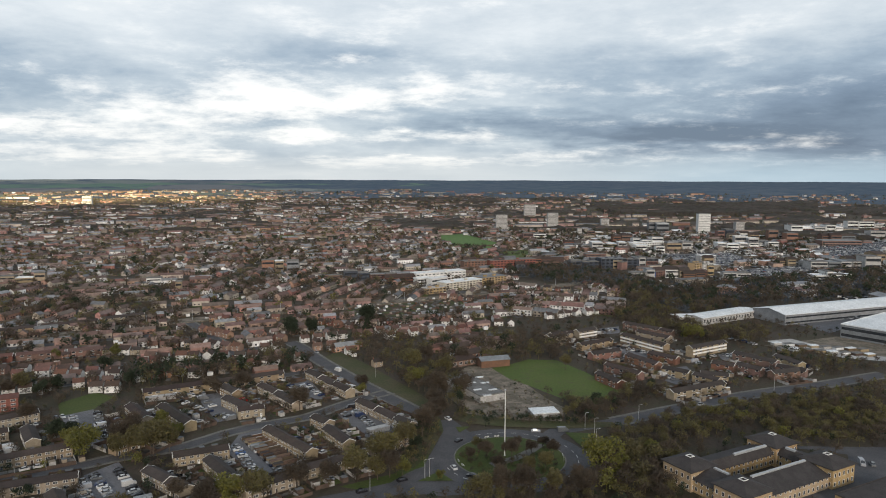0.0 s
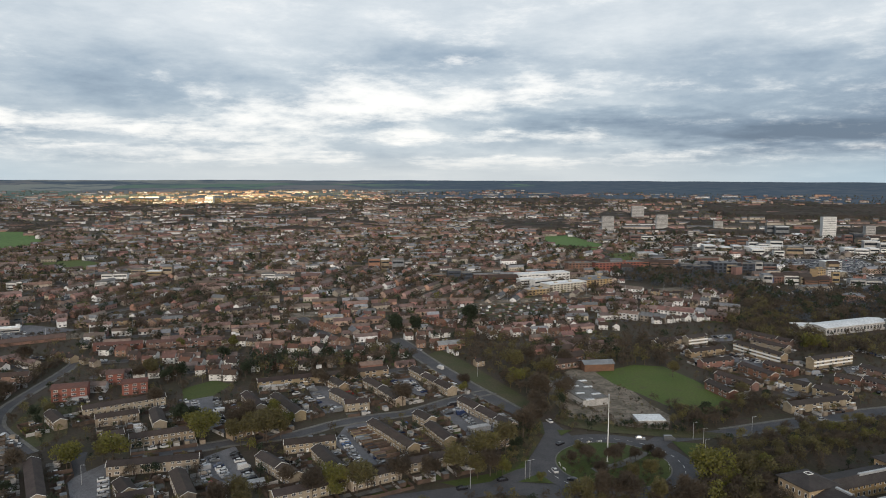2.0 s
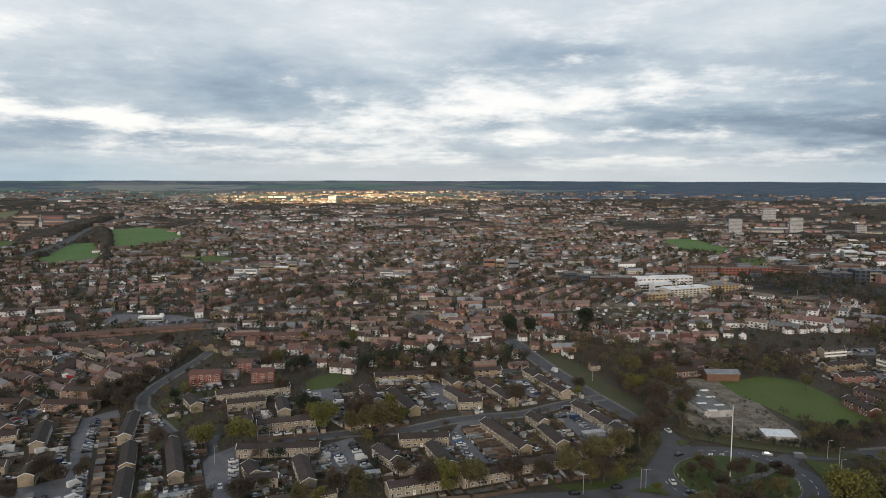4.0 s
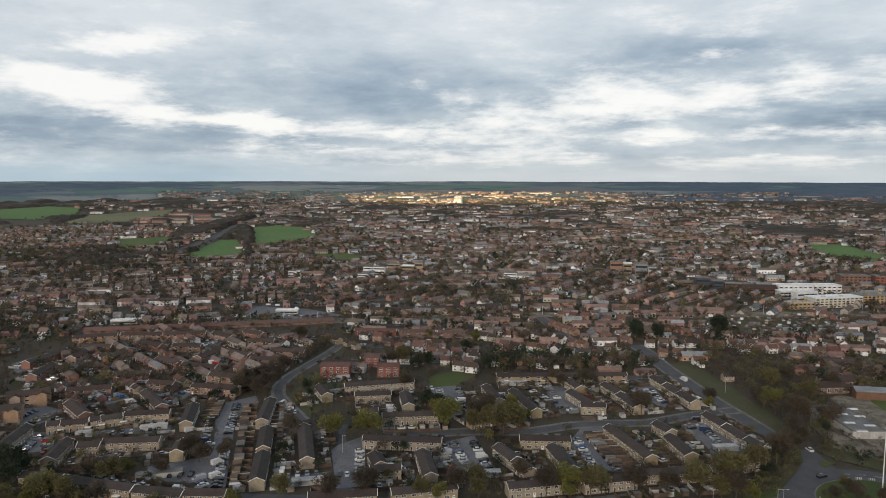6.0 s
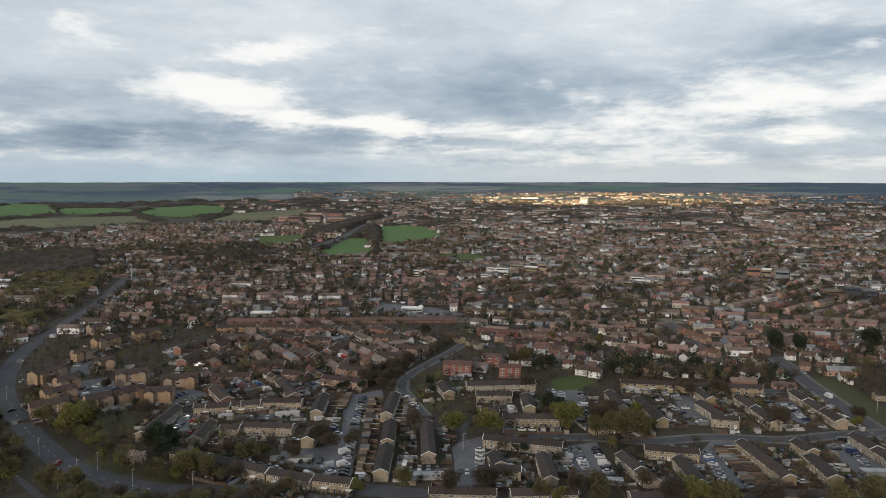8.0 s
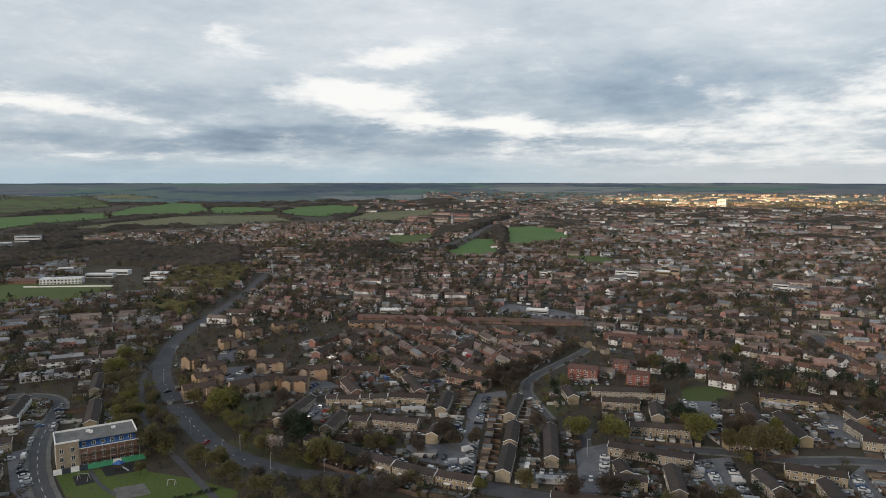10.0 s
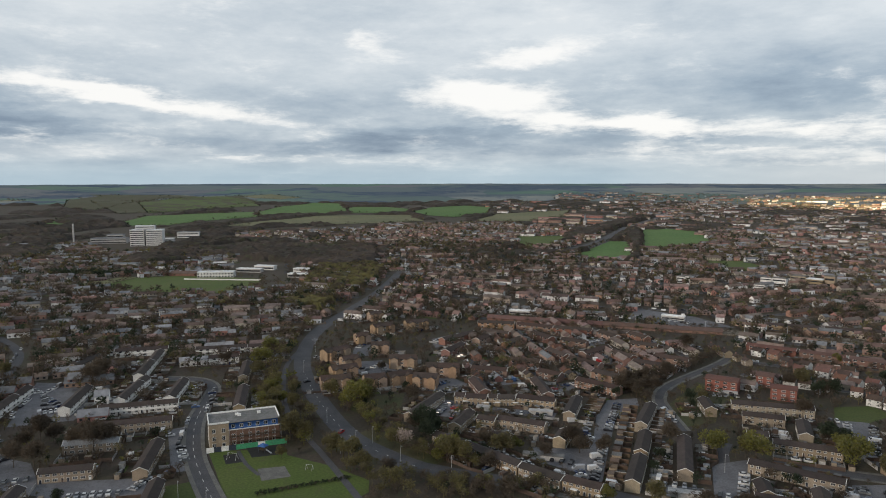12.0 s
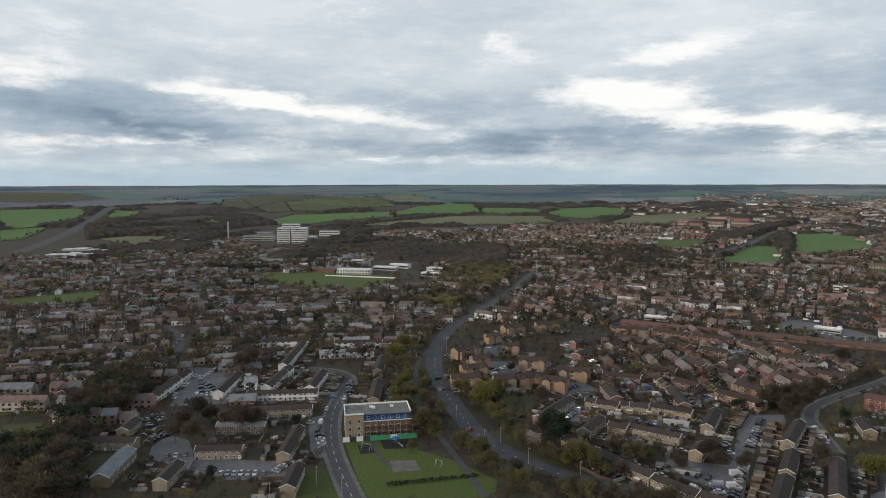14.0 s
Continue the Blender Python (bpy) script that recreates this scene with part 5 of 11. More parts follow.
def mast(x, y, height, r=0.24, label="tall white tapered mast on the roundabout island"):
    root = thing("mast", label, "mast", place(x, y))
    s = Solid()
    s.rod((0, 0, 0), (0, 0, height), r, r * 0.5, 10)
    part("pole", s.mesh("pole", WHITE), root)
    s = Solid()
    s.rod((0, 0, 0), (0, 0, 0.5), r * 2.2, r * 2.0, 10)
    part("base", s.mesh("base", STONE), root)
    s = Solid()
    s.rod((0, 0, height), (0, 0, height + 0.6), r * 1.6, r * 1.6, 10)
    part("lamp_ring", s.mesh("lamp_ring", STEEL), root)


def hip_roof(s, x0, x1, y0, y1, z0, rise, top=0.0, k=0, lip=0.25):
    """A pyramid cut off at a square top."""
    cx, cy = (x0 + x1) / 2, (y0 + y1) / 2
    v = [(x0, y0, z0), (x1, y0, z0), (x1, y1, z0), (x0, y1, z0), (cx - top, cy - top, z0 + rise), (cx + top, cy - top, z0 + rise), (cx + top, cy + top, z0 + rise), (cx - top, cy + top, z0 + rise)]
    v += [(x, y, z - lip) for x, y, z in v[:4]]
    s.add(v, [(0, 1, 5, 4), (1, 2, 6, 5), (2, 3, 7, 6), (3, 0, 4, 7), (4, 5, 6, 7), (8, 9, 1, 0), (9, 10, 2, 1), (10, 11, 3, 2), (11, 8, 0, 3), (11, 10, 9, 8)], k)


def office_court(x, y, turn, w, d):
    """A two-storey yellow brick office round a court, with square corner pavilions."""
    root = thing("office_building", "yellow brick office round a courtyard with dark hipped roofs", "office", place(x, y, turn))
    KEEP_OUT.append([tuple(Vector((x, y)) + Vector((a * math.cos(radians(turn)) - b * math.sin(radians(turn)), a * math.sin(radians(turn)) + b * math.cos(radians(turn))))) for a, b in ((-w / 2 - 10, -d / 2 - 10), (w / 2 + 10, -d / 2 - 10), (w / 2 + 10, d / 2 + 10), (-w / 2 - 10, d / 2 + 10))])
    h, q = 6.3, 7.0
    for sx in (-1, 1):
        for sy in (-1, 1):
            cx, cy = sx * w / 2, sy * d / 2
            s = Solid()
            s.box(cx - q, cx + q, cy - q, cy + q, 0, h + 1.7)
            pav = part("pavilion", s.mesh("pavilion", TAN), root)
            s = Solid()
            hip_roof(s, cx - q - 0.9, cx + q + 0.9, cy - q - 0.9, cy + q + 0.9, h + 1.9, 2.5, 1.2)
            part("roof", s.mesh("roof", ROOF_DARK), pav)
            s = Solid()
            for e in ((-1.25, 1.25, -1.25, -1.05), (-1.25, 1.25, 1.05, 1.25), (-1.25, -1.05, -1.05, 1.05), (1.05, 1.25, -1.05, 1.05)):
                s.box(cx + e[0], cx + e[1], cy + e[2], cy + e[3], h + 4.3, h + 4.6)
            part("skylight_kerb", s.mesh("skylight_kerb", WHITE), pav, None, "white square skylight kerb")
            for st in range(2):
                for k in range(5):
                    o = -q + (k + 0.5) * 2 * q / 5
                    part("window", window_mesh(1.1, 1.7, 0), root, pose(cx + o, cy - q - 0.003, 1.1 + st * 3.5))
                    part("window", window_mesh(1.1, 1.7, 0), root, pose(cx - q - 0.003, cy + o, 1.1 + st * 3.5, 0, 0, -90))
    for along, n in (("x", 2), ("y", 2)):
        for sg in (-1, 1):
            wing_l = (w if along == "x" else d) - 2 * q
            half = 5.5
            inner = -sg if along == "x" else sg
            m = pose(0, sg * d / 2, 0) if along == "x" else pose(sg * w / 2, 0, 0, 0, 0, 90)
            profile = [(-half, 0), (half, 0), (half, h - 0.6), (half - 2.0, h + 1.9), (-half, h - 1.0)]
            s = Solid()
            s.prism([(y * inner, z) for y, z in profile][::inner], -wing_l / 2 + 0.01, wing_l / 2 - 0.01)
            part("wing", s.mesh("wing", TAN), root, m)
            for ring in ([(-half - 0.8, h - 1.22), (half - 2.0, h + 1.92), (half - 2.0, h + 2.1), (-half - 0.8, h - 1.04)], [(half - 2.0, h + 1.92), (half + 0.6, h - 1.3), (half + 0.6, h - 1.1), (half - 2.0, h + 2.1)]):
                s = Solid()
                s.prism([(y * inner, z) for y, z in ring][::inner], -wing_l / 2 + 0.02, wing_l / 2 - 0.02)
                part("roof", s.mesh("roof", ROOF_DARK), root, m)
            s = Solid()
            y0, y1 = sorted((inner * (half - 2.6), inner * (half - 1.5)))
            s.box(-wing_l / 2 + (2 if sg < 0 else wing_l * 0.4), wing_l / 2 - 2, y0, y1, h + 1.7, h + 2.5)
            part("ridge_light", s.mesh("ridge_light", STEEL), root, m)
            bays = int(wing_l / 2.6)
            for st in range(2):
                for k in range(bays):
                    o = -wing_l / 2 + (k + 0.5) * wing_l / bays
                    if along == "x":
                        part("window", window_mesh(1.1, 1.6, 0), root, pose(o, sg * d / 2 - half - 0.003, 0.9 + st * 2.9))
                    else:
                        part("window", window_mesh(1.1, 1.6, 0), root, pose(sg * w / 2 - half - 0.003, o, 0.9 + st * 2.9, 0, 0, -90))
    return root


def new_flats(x, y, turn):
    """The flats under construction: tan and red brick, blue boarded top floor, hoarding in front. Front faces -y."""
    L, D = 31.0, 15.0
    root = thing("apartment_building", "unfinished brick flats with a blue top floor and flat roof", "flats", place(x, y, turn))
    c, s_ = math.cos(radians(turn)), math.sin(radians(turn))
    KEEP_OUT.append([(x + a * c - b * s_, y + a * s_ + b * c) for a, b in ((-3, -4), (L + 3, -4), (L + 3, D + 9), (-3, D + 9))])
    s = Solid()
    s.box(0, 8.5, 0, D, 0, 11.6)
    part("stair_wing", s.mesh("stair_wing", BUFF), root, None, "tan brick wing")
    s = Solid()
    s.box(8.51, L, 0.4, D, 0, 8.2)
    part("wall", s.mesh("wall", RED), root)
    s = Solid()
    s.prism([(0.9, 8.2), (D - 0.2, 8.2), (D - 0.2, 11.2), (1.9, 11.2)], 8.52, L - 0.6)
    part("top_floor", s.mesh("top_floor", BLUE), root, None, "blue boarded top floor")
    s = Solid()
    s.box(-0.2, L + 0.1, -0.2, D + 0.2, 11.61, 11.8)
    part("roof", s.mesh("roof", FELT), root)
    s = Solid()
    for q in ((-0.3, 8.7, -0.3, 0.1), (-0.3, 0.1, 0.1, D), (-0.3, L + 0.2, D, D + 0.4), (L - 0.2, L + 0.2, 1.0, D)):
        s.box(*q, 11.8, 12.5)
    part("parapet", s.mesh("parapet", WHITE), root)
    for q in ((13, 8), (22, 9), (12, 9.5)):
        s = Solid()
        s.box(q[0], q[0] + 1.6, q[1], q[1] + 1.2, 11.8, 12.7)
        part("roof_vent", s.mesh("roof_vent", WHITE), root)
    s = Solid()
    s.box(8.3, L + 0.4, 0.0, 0.5, 8.2, 8.45)
    part("ledge", s.mesh("ledge", WHITE), root)
    s = Solid()
    s.box(8.6, L + 1.0, -1.3, 0.3, 5.5, 5.62)
    s.box(8.6, L + 1.0, -1.3, 0.3, 2.8, 2.92)
    part("scaffold_deck", s.mesh("scaffold_deck", FENCE), root)
    for k in range(9):
        s = Solid()
        s.rod((8.7 + k * 2.85, -1.25, 0), (8.7 + k * 2.85, -1.25, 9.2), 0.06, 0.06, 5)
        part("scaffold_pole", s.mesh("scaffold_pole", STEEL), root)
    for z in (0.9, 4.1, 7.6):
        for X in (2.0, 6.2):
            part("window", window_mesh(1.5, 2.0, 1), root, pose(X, -0.004, z))
        for Y in (3, 7.5, 12):
            part("window", window_mesh(1.5, 2.0, 1), root, pose(-0.004, Y, z, 0, 0, -90))
        if z < 7:
            for k in range(6):
                part("window", window_mesh(1.6, 1.9, 1), root, pose(10.5 + k * 3.6, 0.396, z + 0.3))
    for k in range(6):
        part("window", window_mesh(1.5, 1.6, 1), root, pose(10.5 + k * 3.6, 1.15, 8.9))
    hoard = thing("hoarding", "green and white site hoarding in front of the flats", "hoarding", place(x, y, turn))
    for k in range(11):
        s = Solid()
        s.box(-1.5 + k * 3.2, 1.66 + k * 3.2, -3.1, -3.0, 0, 2.4)
        part("panel", s.mesh("panel", [WHITE, DARK, WHITE, DARK, GREEN_SIGN, GREEN_SIGN, GREEN_SIGN, WHITE, GREEN_SIGN, GREEN_SIGN, GREEN_SIGN][k]), hoard)


def playground(x, y, turn):
    """Climbing frame, swings, goal and a hard pad on the lawn."""
    def a_frame(px, py, w, h, name, label, seats=0):
        root = thing(name, label, "play equipment", place(px, py, turn), group="playground")
        for e in (-1, 1):
            for q in (-1, 1):
                s = Solid()
                s.rod((e * w / 2, q * h * 0.4, 0), (e * w / 2, 0, h), 0.07, 0.07, 6)
                part("leg", s.mesh("leg", STEEL), root)
        s = Solid()
        s.rod((-w / 2, 0, h), (w / 2, 0, h), 0.07, 0.07, 6)
        part("top_rail", s.mesh("top_rail", STEEL), root)
        for k in range(seats):
            s = Solid()
            X = -w / 2 + (k + 0.5) * w / seats
            s.rod((X - 0.2, 0, h), (X - 0.2, 0, 0.5), 0.02, 0.02, 4)
            s.rod((X + 0.2, 0, h), (X + 0.2, 0, 0.5), 0.02, 0.02, 4)
            s.box(X - 0.25, X + 0.25, -0.12, 0.12, 0.45, 0.5)
            part("swing_seat", s.mesh("swing_seat", RUBBER), root)
    a_frame(-297.5, 67.7, 4.5, 3.0, "swing", "steel swing frame with two seats on the lawn", 2)
    a_frame(-269.6, 92.5, 3.0, 2.4, "swing", "small steel swing frame on the lawn", 1)
    root = thing("climbing_frame", "dark climbing frame with a slide and posts", "play equipment", place(x, y, turn), group="playground")
    for e in (-1.5, 1.5):
        for q in (-1.2, 1.2):
            s = Solid()
            s.rod((e, q, 0), (e, q, 3.2), 0.09, 0.09, 6)
            part("post", s.mesh("post", DARK), root)
    s = Solid()
    s.box(-1.6, 1.6, -1.3, 1.3, 1.5, 1.62)
    part("deck", s.mesh("deck", FENCE), root)
    s = Solid()
    hip_roof(s, -1.9, 1.9, -1.6, 1.6, 3.2, 1.1, 0.05)
    part("roof", s.mesh("roof", BLUE), root)
    s = Solid()
    s.add([(1.6, -0.4, 1.6), (4.4, -0.4, 0.2), (4.4, 0.4, 0.2), (1.6, 0.4, 1.6), (1.6, -0.4, 1.45), (4.4, -0.4, 0.05), (4.4, 0.4, 0.05), (1.6, 0.4, 1.45)], [(0, 1, 2, 3), (7, 6, 5, 4), (0, 4, 5, 1), (3, 2, 6, 7), (1, 5, 6, 2), (0, 3, 7, 4)])
    part("slide", s.mesh("slide", STEEL), root)


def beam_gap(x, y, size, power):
    """An added spot lamp that stands in for sunlight through a gap in the clouds, on a far quarter of the town."""
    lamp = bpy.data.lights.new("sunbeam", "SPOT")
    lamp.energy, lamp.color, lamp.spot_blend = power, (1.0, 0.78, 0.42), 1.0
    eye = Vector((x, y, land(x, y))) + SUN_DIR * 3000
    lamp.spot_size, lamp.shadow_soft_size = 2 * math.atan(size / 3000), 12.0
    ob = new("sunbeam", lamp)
    ob.matrix_world = look(eye, (x, y, land(x, y))) @ Matrix.Diagonal((1.0, 0.30, 1.0, 1.0))      # cone flattened as if by a long low gap


def roof_light(x, y, z):
    s = Solid()
    s.box(-2.4, 2.4, -0.9, 0.9, z - 0.1, z + 0.3)
    thing("roof_light", "pale roof light on the derelict school", "roof light", place(x, y, 25), group="roof lights", me=s.mesh("roof_light", WHITE_ROOF))


def gantry(x, y):
    root = thing("overhead_line_mast", "grey steel railway mast with an arm", "mast", place(x, y, 10, 0.5), group="railway masts")

    def make():
        s = Solid()
        s.rod((0, 0, 0), (0, 0, 8), 0.16, 0.12, 5)
        return s.mesh("post", STEEL)

    def make_arm():
        s = Solid()
        s.rod((0, 0, 7.2), (0, 3.2, 7.4), 0.07, 0.05, 4)
        return s.mesh("arm", STEEL)
    part("post", once("gantry", make), root)
    part("arm", once("gantry_arm", make_arm), root)


def spire(x, y, height):
    root = thing("church", "grey stone church with a tall spire among trees", "church", place(x, y, 20))
    s = Solid()
    s.box(-3, 3, -3, 3, 0, height * 0.5)
    part("tower", s.mesh("tower", STONE), root)
    s = Solid()
    hip_roof(s, -3.1, 3.1, -3.1, 3.1, height * 0.5 + 0.2, height * 0.5, 0.05)
    part("spire", s.mesh("spire", GREY_ROOF), root)
    s = body(3.01, 22, 5, 7, 11)
    part("nave", s.mesh("nave", STONE), root)
    part("roof", roof_slabs(3.1, 22.3, 5, 7, 11).mesh("roof", SLATE), root)


def canopy(poly, step, heights, cover, seed, m=None, label="bare brown winter woodland seen from above"):
    """Woodland as one rough sheet of treetops with clearings, over a plan polygon."""
    rnd = random.Random(seed)
    xs, ys = [p[0] for p in poly], [p[1] for p in poly]
    nx, ny = int((max(xs) - min(xs)) / step) + 2, int((max(ys) - min(ys)) / step) + 2
    v, tall = [], []
    for j in range(ny):
        for i in range(nx):
            x, y = min(xs) + (i + rnd.uniform(-0.4, 0.4)) * step, min(ys) + (j + rnd.uniform(-0.4, 0.4)) * step
            h = -2.0
            if inside(x, y, poly):
                k = noise.noise((x * 0.0055, y * 0.0055, seed * 1.7)) + 0.5 * noise.noise((x * 0.02, y * 0.02, seed * 0.9)) + cover
                if k > 0 and free_spot(x, y, step * 0.6):
                    h = min(1.0, 0.35 + k * 3.0) * rnd.uniform(*heights)
            v.append((x, y, land(x, y) + h))
            tall.append(h > 0)
    faces = []
    for j in range(ny - 1):
        for i in range(nx - 1):
            q = j * nx + i
            if tall[q] or tall[q + 1] or tall[q + nx] or tall[q + nx + 1]:
                faces += [(q, q + 1, q + nx + 1), (q, q + nx + 1, q + nx)]
    used = sorted({k for t in faces for k in t})
    at = {k: n for n, k in enumerate(used)}
    thing("woodland", label, "woodland", Matrix(), kind="stuff", me=mesh("woodland", [v[k] for k in used], [tuple(at[k] for k in t) for t in faces], [m or CANOPY], [0] * len(faces)))


def field_hedges():
    """Hedges and single trees along the edges of the fields."""
    rnd = random.Random(31)
    for ob in [o for o in bpy.data.objects if o.name.split(".")[0] == "field" and o.parent is None]:
        ring = FIELD_EDGES[ob.name]
        mid = Vector((sum(p[0] for p in ring), sum(p[1] for p in ring))) / len(ring)
        if not 700 < mid.length < 3300:
            continue
        for a, b in zip(ring, ring[1:] + ring[:1]):
            a, b = Vector(a), Vector(b)
            gap = 5.5 if mid.length < 1500 else 8.0
            for k in range(int((b - a).length / gap)):
                if noise.noise((a.x * 0.1 + k * 0.13, a.y * 0.1, 9.0)) < -0.25:
                    continue
                p = a + (b - a).normalized() * (k * gap + rnd.uniform(0, 3))
                p += (p - mid).normalized() * rnd.uniform(1, 5)
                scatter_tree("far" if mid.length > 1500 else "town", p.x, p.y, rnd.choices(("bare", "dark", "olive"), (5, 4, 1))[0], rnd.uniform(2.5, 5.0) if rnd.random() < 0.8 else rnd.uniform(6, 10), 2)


def lot_cars(poly, turn, seed):
    """Rows of parked cars over a car park."""
    rnd = random.Random(seed)
    c, s = math.cos(radians(turn)), math.sin(radians(turn))
    us, vs = [p[0] * c + p[1] * s for p in poly], [-p[0] * s + p[1] * c for p in poly]
    v = min(vs) + 3
    while v < max(vs):
        u = min(us)
        while u < max(us):
            x, y = u * c - v * s, u * s + v * c
            if inside(x, y, poly) and rnd.random() < 0.7:
                car(x, y, turn + 90, rnd.choices(("white", "silver", "black", "navy", "blue", "red", "grey"), (7, 4, 4, 2, 0.5, 0.4, 3))[0])
            u += 2.9
        v += rnd.choice((6.0, 10.5))


def allotments(poly, turn, seed):
    """Small plots with sheds and beds."""
    rnd = random.Random(seed)
    town = Town()
    KEEP_OUT.append([tuple(p) for p in poly])
    c, s = math.cos(radians(turn)), math.sin(radians(turn))
    us, vs = [p[0] * c + p[1] * s for p in poly], [-p[0] * s + p[1] * c for p in poly]
    v = min(vs)
    while v < max(vs):
        u = min(us)
        while u < max(us):
            x, y = u * c - v * s + rnd.uniform(-1, 1), u * s + v * c + rnd.uniform(-1, 1)
            if inside(x, y, poly):
                town.sheet(x, y, radians(turn), rnd.uniform(4, 8), rnd.uniform(3, 6), 0.25 + rnd.uniform(0, 0.1), rnd.choice((9, 10, 11, 11, 10)))
                for _ in range(2):
                    if rnd.random() < 0.6:
                        town.box(x + rnd.uniform(-3, 3), y + rnd.uniform(-3, 3), radians(turn) + rnd.uniform(-0.2, 0.2), rnd.uniform(1.5, 3.2), rnd.uniform(1.4, 2.0), rnd.uniform(0.9, 2.0), rnd.choice((1, 5, 5, 10, 10, 10, 9, 9, 2)))
                if rnd.random() < 0.12:
                    scatter_tree("town", x + 2, y + 3, rnd.choice(("bare", "dark", "olive")), rnd.uniform(2, 5), 2)
            u += 8.5
        v += 8.0
    town.done("allotment plots with sheds and bare beds by the railway")


def street_cars(share):
    """Cars left at the kerb and on the drives before the rows of houses."""
    rnd = random.Random(23)
    for a, b, half, n in ROWS_BUILT:
        mid = (a + b) / 2
        if mid.length > 560 or mid.length < 150:
            continue
        L = (b - a).length
        t = (b - a) / L
        for sg in (-1, 1):
            q = Vector((-t.y, t.x)) * sg
            along = rnd.random() < 0.5
            off = half + (rnd.uniform(5.0, 6.5) if along else rnd.uniform(4.2, 5.2))
            for k in range(n):
                if rnd.random() > share:
                    continue
                p = a + t * (L * (k + rnd.uniform(0.3, 0.7)) / n) + q * off
                if free_spot(p.x, p.y, -2.5):
                    paint = rnd.choices(("white", "silver", "black", "navy", "blue", "red", "grey"), (7, 4, 4, 2, 0.5, 0.4, 3))[0]
                    car(p.x, p.y, math.degrees(math.atan2(t.y, t.x)) + (0 if along else 90) + rnd.uniform(-4, 4), "white" if rnd.random() < 0.1 else paint, rnd.random() < 0.07)

# roads, car parks and the roundabout
RB_X, RB_Y, RB_R = 29.0, 291.4, 24.1
roundabout(RB_X, RB_Y, RB_R)
road([(50.7, 313.1), (54.1, 322.9), (85.5, 336.3), (122.8, 356.2), (171.7, 380.7), (223.2, 400.5), (272.5, 422.4)], 9, "grey dual carriageway running from the roundabout past the wood", True, 2)
road([(10.9, 313.1), (3.5, 320.9), (-10.0, 344.3), (-25.1, 366.6), (-41.0, 388.5), (-59.4, 416.8), (-82.4, 453.7), (-100.0, 485.8), (-111.3, 500.9)], 8.5, "grey asphalt road leading from the roundabout to the old streets", True, 2)
road([(-137.7, 464.7), (-168.6, 510.7), (-213.0, 575.5)], 7)
road([(4.9, 283.0), (-7.0, 275.1), (-15.6, 264.5), (-28.3, 255.5), (-201.3, 175.5), (-217.6, 156.7), (-241.6, 137.9), (-256.9, 130.2), (-295.6, 123.0), (-355.8, 129.9), (-421.3, 144.0), (-480.5, 168.0), (-533.6, 199.6), (-595.8, 251.9), (-676.5, 319.7), (-787.1, 400.1), (-830.9, 433.5)], 11, "wide grey road curving away from the roundabout", False)
road([(-216.3, 51.2), (-237.2, 50.8), (-253.9, 50.9), (-286.1, 52.2), (-311.1, 54.5), (-337.8, 59.6), (-361.7, 66.4), (-385.0, 76.1), (-402.8, 83.4), (-419.0, 85.6), (-431.5, 81.8), (-440.9, 72.3), (-445.4, 60.3)], 6.5)
dashes([(-216.3, 51.2), (-237.2, 50.8), (-253.9, 50.9), (-286.1, 52.2), (-311.1, 54.5), (-337.8, 59.6), (-361.7, 66.4), (-385.0, 76.1)])
road([(-234.8, 99.3), (-281.9, 103.3), (-333.9, 106.8), (-377.9, 117.0), (-438.4, 139.5), (-497.4, 176.5)], 3, "narrow tarmac cycle path through the verge", False)
dashes([(-217.6, 156.7), (-241.6, 137.9), (-256.9, 130.2), (-295.6, 123.0), (-355.8, 129.9), (-421.3, 144.0)], 0.0, 2.0, 6.0)
road([(-879.8, 714.9), (-887.5, 784.8), (-945.5, 900.5), (-1053.7, 1035.8), (-1185.3, 1212.4), (-1336.9, 1466.4), (-1473.7, 1661.1)], 12, "far grey road on a wooded bank", False)
road([(-219.9, 262.9), (-249.8, 283.0), (-263.0, 294.4), (-274.7, 313.8), (-283.4, 346.2), (-291.7, 381.2), (-300.3, 407.6)], 4.6)
road([(-174.1, 266.2), (-163.9, 271.6), (-152.1, 279.4), (-140.2, 288.9), (-128.4, 295.1), (-114.0, 303.0), (-101.1, 318.4), (-85.7, 330.6), (-68.4, 340.4), (-54.1, 357.9), (-41.0, 373.2), (-29.4, 383.4)], 6.5)
road([(-154.1, 207.0), (-177.8, 238.7), (-192.0, 255.8), (-199.0, 267.7)], 5.5, "narrow estate road", False)
road([(-498.2, -18.9), (-548.5, -11.8), (-591.8, -15.3), (-631.4, -25.5)], 6, "suburban street", False)
road([(-592.5, -138.1), (-594.0, -116.2), (-597.1, -97.7)], 5, "suburban street", False)
road([(-1312.2, -264.9), (-1481.8, -251.3), (-1764.7, -240.5), (-2719.9, -239.1)], 24, "far motorway crossing the downs", False)
road([(-896.9, 755.9), (-951.7, 879.5), (-1073.9, 1054.5), (-1176.8, 1194.2), (-1311.8, 1456.5)], 10, "far road on an embankment", False)
patch("car_park", [(-94.9, 324.3), (-85.5, 329.8), (-69.3, 300.1), (-61.3, 281.9), (-64.3, 272.4), (-73.9, 270.2), (-94.5, 296.7)], ASPHALT_OLD, "worn grey asphalt car park", 0.050, "car park", clear=True)
patch("car_park", [(-57.6, 361.5), (-43.6, 369.2), (-14.6, 322.2), (-34.5, 313.3), (-52.1, 343.9)], ASPHALT_OLD, "worn grey asphalt car park", 0.056, "car park", clear=True)
